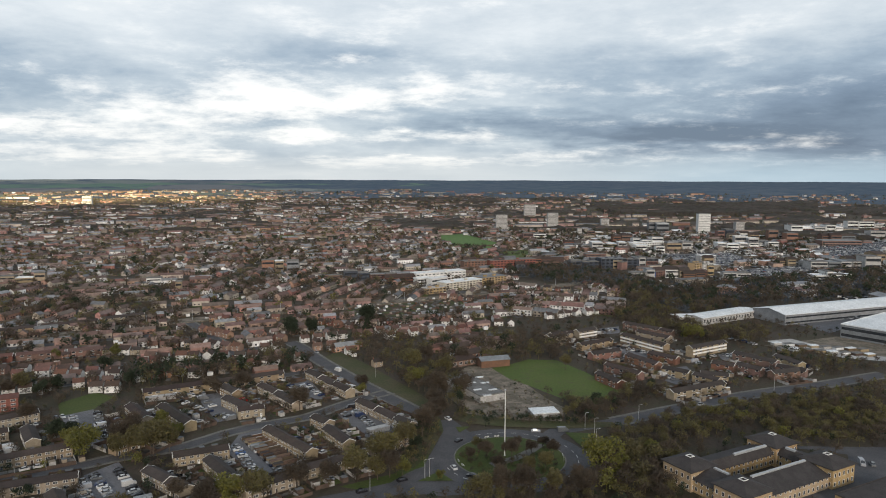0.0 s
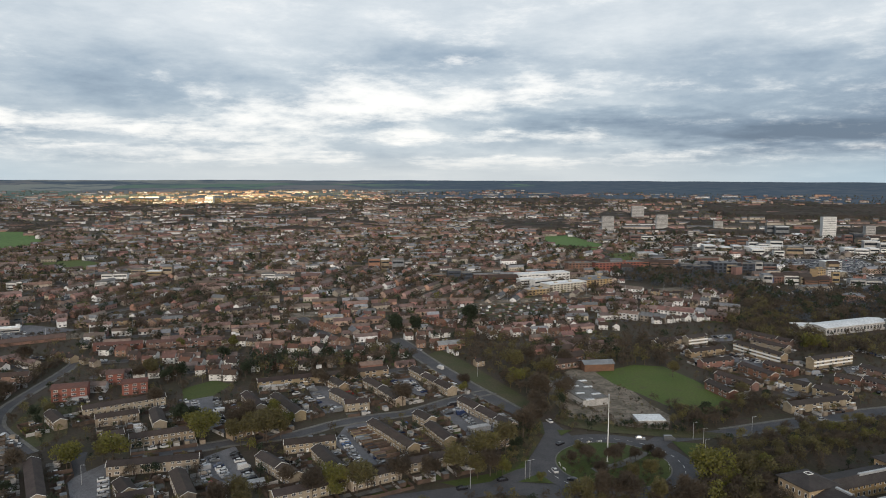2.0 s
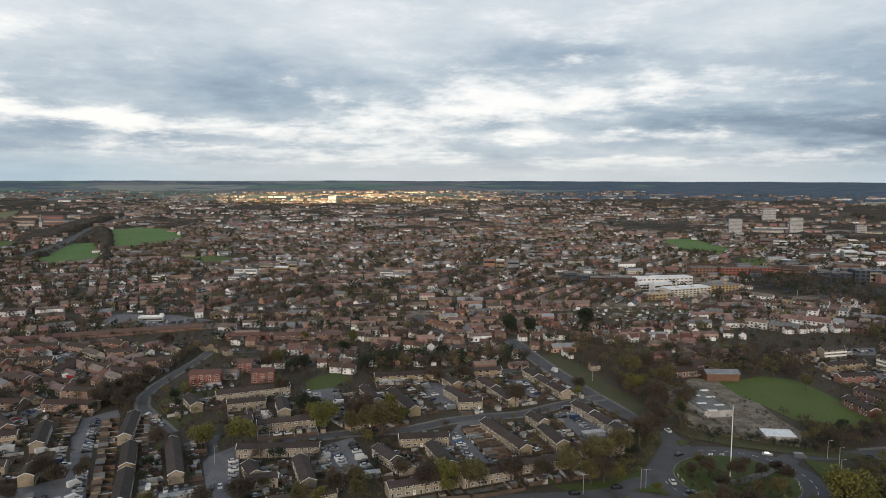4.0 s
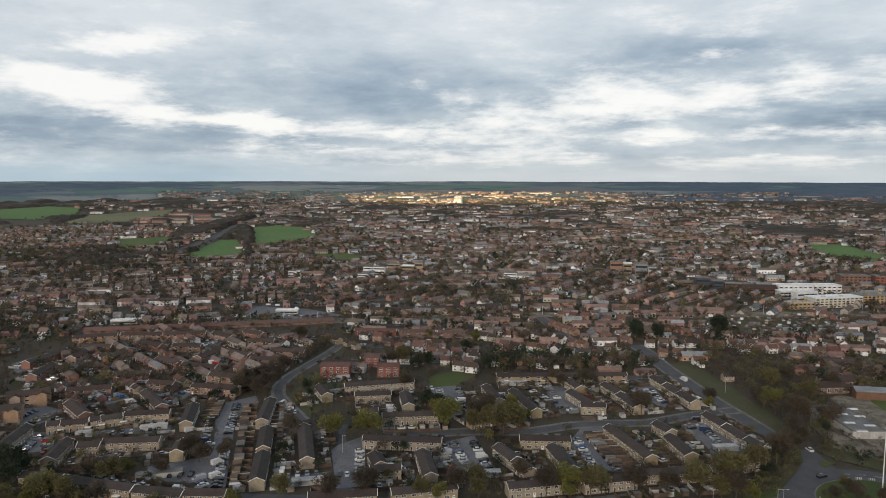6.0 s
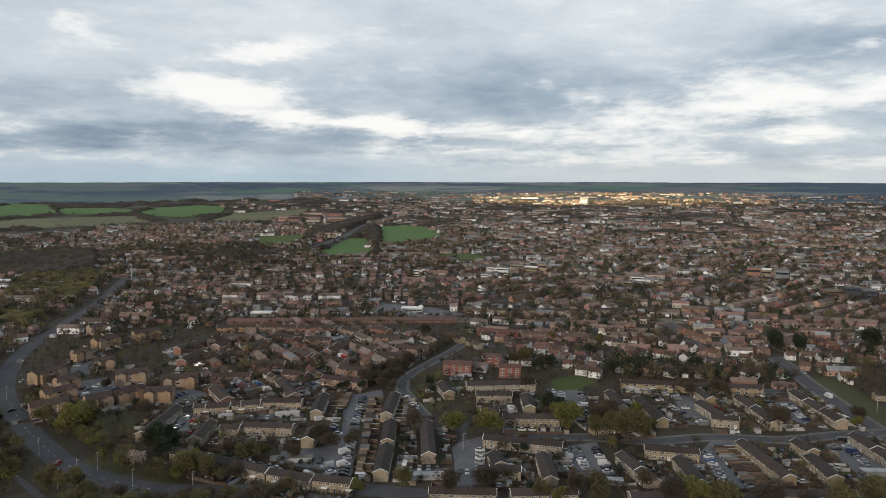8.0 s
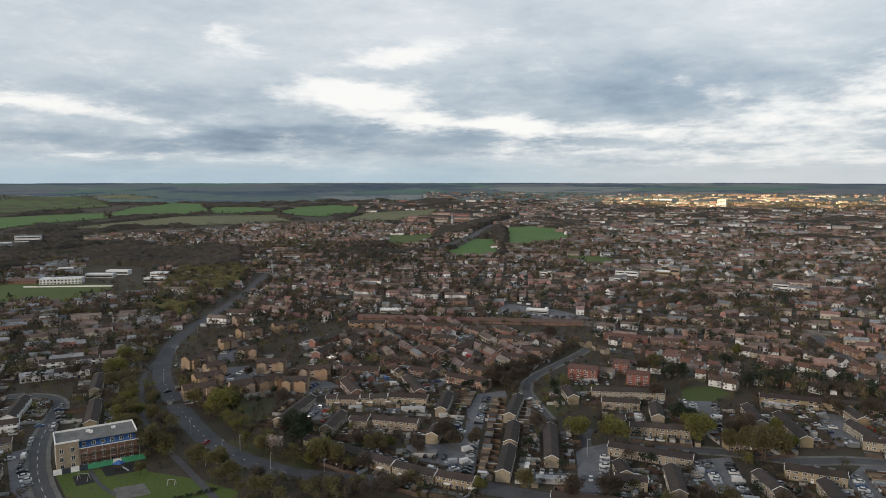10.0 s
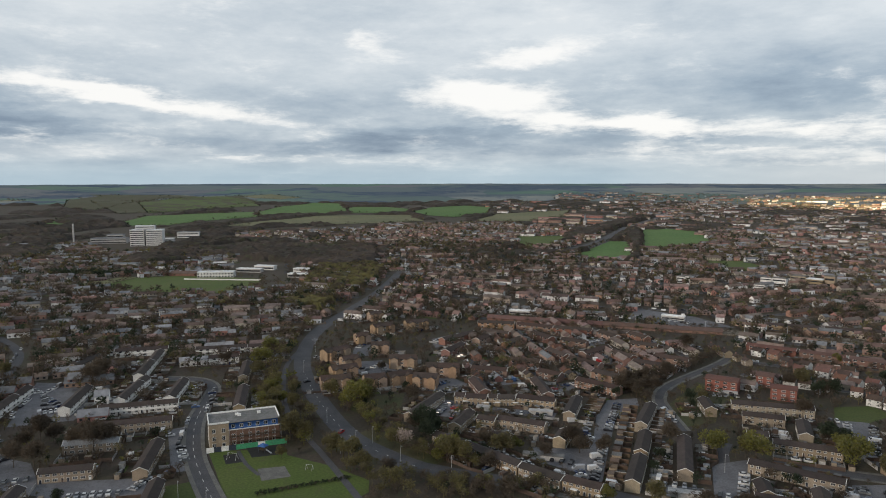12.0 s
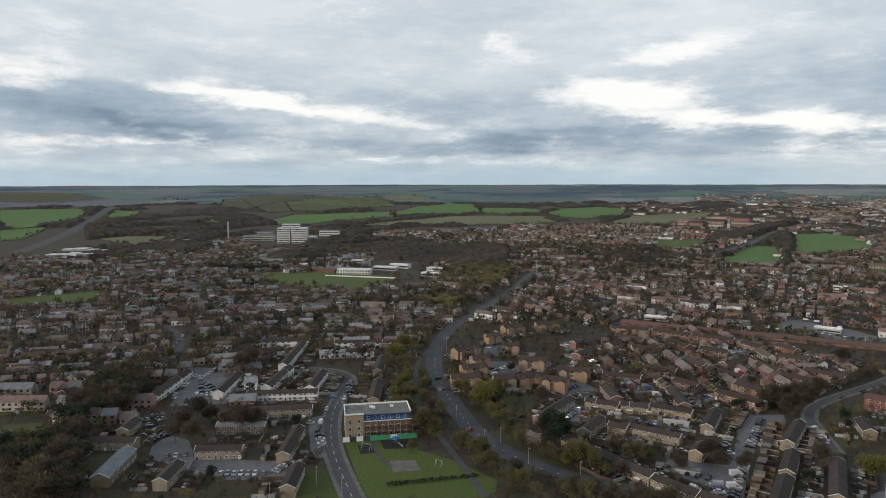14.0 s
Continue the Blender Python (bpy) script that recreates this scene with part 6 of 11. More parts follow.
patch("car_park", [(-91.6, 415.2), (-78.8, 407.0), (-61.8, 369.0), (-77.8, 372.7)], ASPHALT_OLD, "worn grey asphalt car park", 0.062, "car park", clear=True)
patch("car_park", [(-135.9, 376.0), (-120.5, 381.3), (-101.2, 341.7), (-109.9, 333.5)], ASPHALT_OLD, "worn grey asphalt car park", 0.068, "car park", clear=True)
patch("car_park", [(-190.8, 341.6), (-179.8, 352.0), (-147.6, 299.4), (-165.9, 305.8)], ASPHALT_OLD, "worn grey asphalt car park", 0.074, "car park", clear=True)
patch("car_park", [(-144.0, 271.7), (-136.2, 285.3), (-106.7, 248.4), (-127.5, 248.3)], ASPHALT_OLD, "worn grey asphalt car park", 0.080, "car park", clear=True)
patch("car_park", [(-257.6, 242.4), (-274.3, 266.1), (-268.3, 282.6), (-258.0, 273.6), (-251.8, 250.8), (-224.1, 218.8), (-195.6, 187.1), (-206.2, 180.8), (-230.6, 214.9)], ASPHALT_OLD, "worn grey asphalt car park", 0.086, "car park", clear=True)
patch("car_park", [(-303.0, 170.4), (-321.5, 190.3), (-312.6, 195.7), (-294.2, 178.7)], ASPHALT_OLD, "worn grey asphalt car park", 0.092, "car park", clear=True)
patch("car_park", [(-241.3, 188.0), (-224.9, 210.7), (-200.1, 190.3), (-229.0, 179.4)], ASPHALT_OLD, "worn grey asphalt car park", 0.098, "car park", clear=True)
patch("car_park", [(-296.5, 197.2), (-265.5, 220.9), (-271.9, 228.2), (-284.8, 216.7), (-302.5, 199.9)], ASPHALT_OLD, "worn grey asphalt car park", 0.104, "car park", clear=True)
patch("car_park", [(-336.6, -23.5), (-349.4, -16.5), (-338.2, -7.6), (-314.3, -5.5), (-304.9, 14.2), (-294.4, 37.1), (-276.5, 32.1), (-286.2, 6.1), (-321.7, -25.3)], ASPHALT_OLD, "worn grey asphalt car park", 0.110, "car park", clear=True)
patch("car_park", [(-395.2, -17.2), (-476.7, -3.0), (-462.2, 15.8), (-413.4, 22.6), (-389.5, 11.8)], ASPHALT_OLD, "worn grey asphalt car park", 0.116, "car park", clear=True)
patch("car_park", [(-350.5, 50.1), (-350.7, 61.8), (-294.2, 51.9), (-296.4, 42.3)], ASPHALT_OLD, "worn grey asphalt car park", 0.122, "car park", clear=True)
patch("car_park", [(-184.5, 207.1), (-170.4, 220.6), (-163.8, 211.9), (-177.2, 200.3)], ASPHALT_OLD, "worn grey asphalt car park", 0.128, "car park", clear=True)
patch("car_park", [(-186.1, 241.4), (-180.9, 260.8), (-149.8, 215.4), (-159.1, 208.7)], ASPHALT_OLD, "worn grey asphalt car park", 0.134, "car park", clear=True)
patch("car_park", [(-464.6, 487.7), (-409.7, 501.1), (-360.1, 492.1), (-389.4, 456.9), (-432.6, 442.4)], ASPHALT_OLD, "worn grey asphalt car park", 0.140, "car park", clear=True)
patch("road", [(-3.0, 337.0), (4.8, 339.5), (13.8, 319.5), (6.3, 298.9), (5.3, 273.0), (-2.7, 262.6), (-9.8, 264.5), (-6.6, 288.3), (-1.7, 310.8)], ASPHALT, "asphalt of the roundabout entry", 0.11, "road")
patch("road", [(-8.8, 259.6), (3.9, 267.2), (17.7, 265.8), (22.1, 257.9), (-4.8, 253.8)], ASPHALT, "asphalt of the road under the bridge", 0.12, "road")
patch("road", [(-9.3, 276.2), (4.0, 276.3), (7.8, 262.7), (-2.2, 256.7), (-15.0, 254.7)], ASPHALT, "asphalt of the roundabout exit", 0.10, "road")
patch("verge", [(-11.6, 279.5), (-5.1, 295.6), (0.6, 322.3), (-0.8, 337.8), (-3.7, 347.8), (-10.2, 325.2), (-16.8, 297.4), (-18.7, 281.7)], GRASS_DULL, "rough green verge with shrubs beside the roundabout", 0.30, "verge")
patch("verge", [(4.8, 340.3), (13.0, 332.4), (31.8, 327.9), (58.7, 325.9), (82.3, 328.4), (83.9, 335.5), (60.4, 336.0), (41.1, 337.4), (19.1, 343.8), (6.7, 350.5)], GRASS_DULL, "rough green verge beside the roundabout", 0.28, "verge")
patch("traffic_island", [(6.3, 327.6), (13.4, 328.5), (8.0, 320.2)], GRASS, "small grass splitter island with a pale kerb", 0.32, "traffic island")
patch("traffic_island", [(-9.5, 267.1), (-1.5, 276.2), (4.4, 267.7)], GRASS, "grass splitter island beside the underpass road", 0.34, "traffic island")
ring_marks(RB_X, RB_Y, RB_R)
patch("traffic_island", [(57.9, 321.4), (71.5, 320.1), (62.4, 303.4)], GRASS, "grass splitter island with pale kerb", 0.22, "traffic island")
patch("car_park", [(151.7, 305.5), (198.9, 304.7), (177.1, 246.2), (112.9, 245.7), (164.2, 270.1), (176.7, 296.1)], ASPHALT, "office car park of grey asphalt", 0.05, "car park")

# lawns and fields
patch("lawn", [(32.0, 433.2), (55.8, 454.2), (74.2, 453.0), (83.8, 436.6), (94.2, 409.2), (100.7, 389.2), (94.4, 368.9), (79.9, 362.1), (66.5, 371.5), (52.9, 391.8), (39.5, 410.9)], FIELD_GRASS, "mown green school field", 0.05, "field", rag=3.0)
patch("field", [(89.3, 1094.4), (153.1, 1142.5), (159.1, 1088.4), (98.6, 1051.2)], FIELD_GRASS, "second green of the park", 0.2, "field")
patch("clearing", [(4.0, 416.4), (16.8, 438.3), (38.0, 433.3), (51.9, 388.6), (64.1, 357.4), (59.3, 337.7), (32.9, 339.8), (13.5, 345.4), (2.2, 377.7)], GRAVEL, "bare stony clearing round a derelict flat building", 0.04, "clearing", rag=4.0)
patch("lawn", [(-313.7, 60.7), (-306.4, 72.6), (-300.1, 92.0), (-289.6, 90.1), (-269.0, 102.1), (-247.4, 109.8), (-238.0, 105.0), (-234.2, 97.0), (-235.6, 74.7), (-245.2, 54.9), (-274.7, 57.0)], FIELD_GRASS, "green playground lawn", 0.05, "lawn", rag=1.0)
patch("play_pad", [(-281.9, 74.1), (-278.7, 84.9), (-267.4, 83.7), (-269.3, 72.1)], PAVING, "grey hard pad with a goal", 0.1, "pavement")
patch("play_pad", [(-304.6, 65.3), (-302.8, 72.1), (-292.5, 70.7), (-293.6, 63.9)], RUBBER, "dark rubber mat under the play frames", 0.1, "pavement")
patch("play_pad", [(-308.3, 76.6), (-303.8, 89.3), (-292.2, 87.8), (-295.2, 75.5)], RUBBER, "dark rubber mat under the play frames", 0.1, "pavement")
road([(-305.7, 72.4), (-289.3, 71.4), (-275.2, 72.9)], 1.8, "narrow path across the playground", False)
patch("lawn", [(-394.6, -96.6), (-390.4, -75.9), (-363.5, -66.8), (-348.1, -73.6), (-353.5, -88.0)], GRASS, "green park lawn between dark trees", 0.05, "lawn", rag=3.0)
patch("lawn", [(-334.7, -49.1), (-335.1, -38.8), (-311.2, -41.9), (-311.3, -48.7)], GRASS_DULL, "small dull lawn", 0.05, "lawn", rag=2.0)
patch("lawn", [(-284.1, 35.5), (-283.2, 49.7), (-248.4, 49.2), (-255.9, 29.1)], GRASS, "grass verge beside the street", 0.05, "lawn")
patch("verge", [(-288.2, 105.7), (-301.1, 134.4), (-270.0, 154.3), (-250.3, 151.3), (-245.9, 137.7), (-261.7, 129.9), (-276.6, 117.6)], GRASS_DULL, "grass verge along the road", 0.045, "verge", clear=False)
patch("verge", [(-40.0, 262.3), (-18.9, 275.0), (-9.3, 297.5), (-4.5, 304.0), (-8.0, 276.7), (-18.4, 267.5), (-30.9, 259.4)], GRASS, "green verge along the road", 0.045, "verge", clear=False)
patch("lawn", [(-243.8, 271.1), (-271.9, 337.4), (-246.9, 333.2), (-219.4, 285.6), (-223.7, 267.5)], GRASS_DULL, "green between the estate road and the houses", 0.045, "lawn", clear=False)
patch("lawn", [(-202.1, 360.8), (-193.9, 380.4), (-179.7, 373.5), (-179.8, 352.0), (-190.8, 341.6)], GRASS, "small green behind the car park", 0.05, "lawn", rag=2.0)
patch("lawn", [(-350.3, 144.7), (-343.8, 176.8), (-314.5, 158.3), (-314.6, 140.6), (-331.7, 138.5)], GRASS_DULL, "dull grass slope", 0.045, "lawn", clear=False)
patch("lawn", [(-78.5, 459.6), (-71.4, 474.9), (-44.0, 434.8), (-26.0, 404.2), (-3.9, 365.9), (-5.2, 349.5), (-14.1, 356.5), (-29.2, 380.3), (-48.5, 412.1)], GRASS_DULL, "rough grass bank beside the road", 0.045, "verge", rag=2.0)
patch("field", [(-1134.6, 853.2), (-1098.1, 942.6), (-1021.9, 887.1), (-944.8, 771.8), (-967.1, 726.8)], FIELD_GRASS, "green meadow behind a hedge", 0.3, "field")
patch("field", [(-842.0, 752.2), (-965.5, 942.3), (-938.1, 960.0), (-855.2, 889.1), (-738.5, 765.4), (-758.1, 739.8), (-793.3, 716.7)], CROP, "bright green field beside the embankment", 0.3, "field")
patch("field", [(-1110.0, 1172.2), (-1090.5, 1244.9), (-1002.0, 1236.0), (-860.9, 1092.4), (-819.4, 1027.1), (-825.2, 942.4), (-788.4, 848.6), (-892.8, 950.3)], CROP, "bright green field before pale houses", 0.3, "field")
patch("field", [(-679.9, 852.8), (-648.6, 892.8), (-599.9, 868.1), (-570.6, 817.1), (-595.3, 794.8), (-640.4, 805.8)], FIELD_GRASS, "small green field between trees", 0.3, "field")
patch("field", [(-1705.3, 407.6), (-1802.0, 523.7), (-1931.0, 734.7), (-1827.1, 978.2), (-1604.8, 900.2), (-1603.6, 762.1), (-1628.8, 559.5)], PALE_FIELD, "pale stubble field below the wheat", 0.3, "field")
patch("field", [(-1564.4, 1035.9), (-1716.8, 1213.2), (-1712.1, 1492.7), (-1537.5, 1321.9), (-1434.2, 1095.9), (-1465.9, 986.9)], PALE_FIELD, "pale olive field with a few trees", 0.3, "field")
patch("field", [(-2193.7, 638.9), (-2438.7, 796.7), (-2651.9, 986.4), (-2571.3, 1070.9), (-2040.0, 872.0), (-1969.2, 572.8)], CROP, "wide green wheat field on the downs", 0.3, "field")
patch("field", [(-2287.1, 984.6), (-2203.6, 1091.8), (-2034.2, 1093.5), (-1876.9, 985.9), (-2013.2, 866.2)], CROP, "green wheat strip on the downs", 0.3, "field")
patch("field", [(-1934.4, 1045.7), (-2082.9, 1201.2), (-2142.9, 1372.2), (-1966.8, 1367.6), (-1750.8, 1198.0), (-1676.1, 1037.2), (-1814.9, 1005.1)], CROP, "green wheat field before woods", 0.3, "field")
patch("field", [(-1934.0, 214.0), (-2142.3, 304.8), (-2216.7, 494.9), (-2200.2, 621.7), (-1970.3, 569.8), (-1874.4, 386.3), (-1783.9, 294.8), (-1811.9, 213.9)], CROP, "green wheat field on the slope", 0.3, "field")
patch("field", [(-2787.9, 366.6), (-3104.0, 544.1), (-3140.0, 756.5), (-2818.6, 798.2), (-2502.7, 729.7), (-2393.0, 534.8), (-2303.6, 328.4)], FIELD_GRASS, "green hillside pasture", 0.3, "field")
patch("field", [(-3261.5, 171.4), (-3549.8, 373.6), (-3260.8, 558.9), (-2831.6, 361.5), (-2443.1, 180.1), (-2595.2, 115.1)], GRASS_DULL, "dull rough pasture on the hill", 0.3, "field")
patch("field", [(-3174.1, 818.3), (-3336.2, 1033.1), (-2926.0, 1035.7), (-2819.1, 921.8), (-2951.8, 836.3)], PALE_FIELD, "tan stubble strip on the hill", 0.3, "field")
patch("field", [(-3088.4, -119.6), (-3310.6, -39.9), (-3199.4, 10.7), (-2987.0, -58.0)], PALE_FIELD, "pale stubble strip", 0.3, "field")
patch("field", [(-2563.1, -550.4), (-2540.9, -307.7), (-2286.4, -278.2), (-2008.8, -310.5), (-1856.5, -340.3), (-1823.7, -396.0)], CROP, "green field beside the motorway", 0.3, "field")
patch("field", [(-1791.3, -389.2), (-1854.8, -334.3), (-1862.8, -303.0), (-1566.2, -303.9), (-1541.1, -336.9)], CROP, "bright green field beside the motorway", 0.3, "field")
patch("field", [(-2172.9, -211.0), (-2458.1, -209.3), (-2381.0, -130.9), (-2200.2, -136.9), (-2095.1, -173.3)], CROP, "small green field beyond the motorway", 0.3, "field")
patch("field", [(-1841.0, 9.2), (-2046.2, 70.6), (-1913.4, 84.9), (-1803.4, 70.2)], CROP, "small green field by the hospital", 0.3, "field")
patch("field", [(-1536.2, -166.1), (-1573.0, -122.6), (-1545.2, -35.6), (-1420.3, -58.5), (-1326.7, -87.3), (-1406.6, -115.7)], PALE_FIELD, "tan rough field beside the motorway", 0.3, "field")
patch("field", [(-1574.3, -85.3), (-1631.6, -48.4), (-1623.8, 20.8), (-1545.2, -35.6)], PALE_FIELD, "tan rough field", 0.3, "field")
patch("field", [(-826.6, -187.3), (-834.2, -157.9), (-859.2, -95.6), (-827.9, -88.1), (-762.9, -101.4), (-761.0, -173.5)], FIELD_GRASS, "green park field edged with trees", 0.3, "field")
patch("field", [(-930.0, 112.7), (-917.4, 177.6), (-850.2, 236.4), (-833.3, 238.9), (-782.2, 217.0), (-756.5, 177.0), (-818.0, 98.1), (-870.9, 58.0)], FIELD_GRASS, "green school playing field", 0.3, "field")
patch("field", [(-909.8, 48.6), (-946.2, 100.1), (-935.0, 114.9), (-875.7, 58.3)], PALE_FIELD, "pale sports pitch", 0.3, "field")
patch("field", [(-4057.3, -862.0), (-3904.6, -540.4), (-3360.0, -292.4), (-3125.7, -553.4), (-3231.7, -689.9)], GRASS_DULL, "far dull pasture", 0.3, "field")
patch("field", [(-3661.1, 263.3), (-3588.2, 612.7), (-3122.0, 658.7), (-3082.2, 329.2)], GRASS_DULL, "far dull pasture on the hill", 0.3, "field")
patch("field", [(-2882.8, 221.2), (-3017.1, 473.7), (-3147.7, 822.6), (-2760.8, 803.6), (-2390.6, 501.7), (-2296.5, 242.0)], GRASS_DULL, "rough pasture on the hill", 0.3, "field")
patch("field", [(-13.2, 1356.8), (40.3, 1393.0), (97.0, 1227.9), (79.2, 1140.9), (10.4, 1172.1)], CROP, "green park field", 0.3, "field")
patch("field", [(69.5, 1023.4), (138.0, 1095.4), (132.6, 1031.4), (76.5, 985.2)], FIELD_GRASS, "green by the offices", 0.3, "field")
patch("field", [(-317.6, 1340.2), (-282.6, 1353.7), (-264.3, 1280.2), (-295.6, 1268.2)], FIELD_GRASS, "small green", 0.3, "field")

# terraces of the near estate
terrace(-80.7, 315.3, -55.2, 287.6)
terrace(-61.9, 331.2, -53.4, 322.5, steps=3)
terrace(-53.2, 316.4, -40.8, 298.1)
terrace(-42.9, 356.0, -14.3, 320.6, steps=3)
terrace(-79.4, 410.8, -50.1, 372.7, steps=3)
terrace(-100.9, 382.6, -88.6, 369.1, steps=3)
terrace(-88.3, 368.1, -74.5, 351.0)
terrace(-120.9, 380.2, -110.4, 368.9, steps=3)
terrace(-113.7, 360.0, -95.7, 342.7)
terrace(-102.0, 340.0, -90.4, 345.4)
terrace(-128.7, 387.8, -95.0, 408.1)
terrace(-56.2, 270.0, -32.8, 286.6)
terrace(-31.2, 293.6, -15.0, 308.0)
terrace(-112.1, 282.2, -91.8, 291.7)
terrace(-96.1, 279.9, -80.8, 261.2)
terrace(-116.7, 268.9, -95.3, 252.0, steps=3)
terrace(-161.6, 369.3, -129.3, 387.8, wing=True)
terrace(-158.2, 347.0, -141.8, 327.3)
terrace(-142.0, 346.8, -118.5, 321.3)
terrace(-142.3, 292.6, -128.7, 313.2)
terrace(-191.8, 314.8, -179.1, 297.6)
terrace(-173.9, 249.3, -141.5, 263.0)
terrace(-143.1, 248.2, -127.9, 228.3)
terrace(-152.5, 222.6, -142.5, 229.8)
terrace(-159.7, 236.2, -151.0, 228.1)
terrace(-207.1, 248.6, -180.6, 218.0)
terrace(-248.2, 271.9, -229.5, 244.5)
terrace(-220.9, 238.6, -204.7, 218.4)
terrace(-201.8, 214.9, -184.4, 192.3)
terrace(-277.3, 246.7, -259.0, 225.1)
terrace(-241.7, 208.2, -234.3, 197.8)
terrace(-321.3, 187.1, -299.1, 155.6)
terrace(-288.1, 184.8, -274.8, 167.1)
terrace(-278.2, 183.4, -270.6, 188.7)
terrace(-272.6, 191.6, -252.5, 205.1)
terrace(-256.7, 175.0, -248.6, 181.2)
terrace(-240.5, 303.1, -226.4, 291.8)
terrace(-213.8, 299.3, -198.4, 310.9)
terrace(-196.1, 278.1, -189.3, 284.2)
terrace(-133.9, 208.8, -115.1, 225.1)
terrace(-98.1, 234.0, -75.9, 251.8)
terrace(-74.1, 251.1, -57.4, 265.2)
terrace(-158.9, 191.8, -138.4, 206.1)
terrace(-314.9, 192.8, -302.9, 205.7, wing=True, steps=1)
terrace(-303.0, 206.6, -295.0, 218.3, wing=True, steps=1)
terrace(-295.2, 220.2, -278.6, 233.1)
terrace(-228.5, 310.3, -199.4, 336.8)
terrace(-182.6, 278.2, -160.1, 293.6)
terrace(-269.3, 153.9, -252.4, 159.4, wing=True)
terrace(-251.5, 159.3, -220.5, 166.1, wing=True)
terrace(-219.7, 165.9, -200.8, 171.9, wing=True)
terrace(-201.2, 172.8, -187.1, 179.5, wing=True)
terrace(-296.1, -41.6, -324.2, -33.0, roof=GREY_ROOF, half=4.2, label="brick block with a pale grey sheet roof")
terrace(-345.2, -51.9, -335.5, -29.9)
terrace(-315.0, -4.8, -309.2, 14.7)
terrace(-284.2, -18.9, -301.6, -12.2)
terrace(-344.0, 5.5, -336.6, 27.4, roof=GREY_ROOF, label="long brick block with a weathered grey roof")
terrace(-391.5, 23.5, -381.9, 61.1, RENDER, white_band=True, label="white fronted two-storey terrace with a dark tiled roof")
terrace(-363.0, 20.8, -354.8, 53.2)
terrace(-326.9, 42.0, -295.0, 30.1)
terrace(-281.5, 34.6, -260.8, 27.3)
terrace(-404.6, -26.4, -453.9, -7.4, RENDER, white_band=True, label="white fronted two-storey terrace with a dark tiled roof")
terrace(-351.6, -37.2, -366.9, -32.2)
terrace(-355.9, 86.0, -391.1, 98.2)
terrace(-390.2, 57.7, -422.7, 71.6, RENDER, white_band=True, label="white fronted two-storey terrace with a dark tiled roof")
terrace(-400.2, 34.2, -441.1, 53.4, RENDER, white_band=True, label="white fronted two-storey terrace with a dark tiled roof")
terrace(-398.4, 7.9, -435.9, 21.8, RENDER, white_band=True, label="white fronted two-storey terrace with a dark tiled roof")
terrace(-544.6, -109.1, -536.8, -83.9)
terrace(-535.4, -80.2, -528.0, -56.0)
terrace(-497.5, 93.9, -484.5, 138.6, RENDER, white_band=True, label="white fronted two-storey terrace with a dark tiled roof")
terrace(-468.8, 91.2, -463.5, 114.7, RENDER, white_band=True, label="white fronted two-storey terrace with a dark tiled roof")
terrace(-519.9, 45.1, -511.4, 78.1, RENDER, white_band=True, label="white fronted two-storey terrace with a dark tiled roof")
terrace(-445.5, 49.7, -505.9, 71.8, RENDER, white_band=True, label="white fronted two-storey terrace with a dark tiled roof")
terrace(-489.8, 17.5, -512.3, 34.3)
terrace(-410.8, 103.1, -442.9, 114.8)
terrace(-532.8, -54.2, -526.7, -28.5)
terrace(-500.7, -112.4, -497.5, -96.0, RED, roof=TILE_BROWN, label="red brick terrace with a brown tiled roof")
terrace(-429.1, -73.5, -444.8, -58.0, RED, roof=TILE_BROWN, label="red brick terrace with a brown tiled roof")
terrace(-458.3, -59.4, -463.3, -47.4, RED, roof=TILE_BROWN, label="red brick terrace with a brown tiled roof")
terrace(-393.1, -74.8, -393.6, -58.0, RED, roof=TILE_BROWN, label="red brick terrace with a brown tiled roof")

# garden walls and stores
garden_rows(-83.1, 317.1, -60.0, 284.8, 11, 11)
garden_rows(-256.9, 272.0, -189.0, 193.3, 7.5, 15)
garden_rows(-265.7, 239.6, -280.1, 258.2, 9, 6)
garden_rows(-213.8, 231.9, -248.7, 274.3, 6, 9)

# red brick estate and houses along the old streets
terrace(-419.4, 276.0, -426.9, 292.0, ORANGE, roof=TILE_BROWN, half=3.6, label="orange brick houses in a row with brown tiled roofs")
terrace(-398.6, 287.4, -409.0, 308.4, ORANGE, roof=TILE_BROWN, half=3.6, label="orange brick houses in a row with brown tiled roofs")
terrace(-418.9, 328.9, -394.6, 326.8, RED, roof=TILE_BROWN, half=3.6, label="small red brick houses in a row with brown tiled roofs")
terrace(-370.2, 304.0, -348.0, 301.2, RED, roof=TILE_BROWN, half=3.6, label="small red brick houses in a row with brown tiled roofs")
terrace(-361.9, 264.4, -345.7, 276.7, RED, roof=TILE_BROWN, half=3.6, label="small red brick houses in a row with brown tiled roofs")
terrace(-357.3, 231.4, -340.6, 246.9, RED, roof=TILE_BROWN, half=3.6, label="small red brick houses in a row with brown tiled roofs")
terrace(-336.0, 218.7, -311.6, 210.3, RED, roof=TILE_BROWN, half=3.6, label="small red brick houses in a row with brown tiled roofs")
terrace(-317.0, 250.0, -289.2, 236.8, RED, roof=TILE_BROWN, half=3.6, label="small red brick houses in a row with brown tiled roofs")
terrace(-330.5, 263.4, -315.0, 268.0, RED, roof=TILE_BROWN, half=3.6, label="small red brick houses in a row with brown tiled roofs")
terrace(-344.1, 300.0, -320.1, 304.8, ORANGE, roof=TILE_BROWN, half=3.6, label="orange brick houses in a row with brown tiled roofs")
terrace(-312.1, 292.2, -294.2, 295.2, ORANGE, roof=TILE_BROWN, half=3.6, label="orange brick houses in a row with brown tiled roofs")
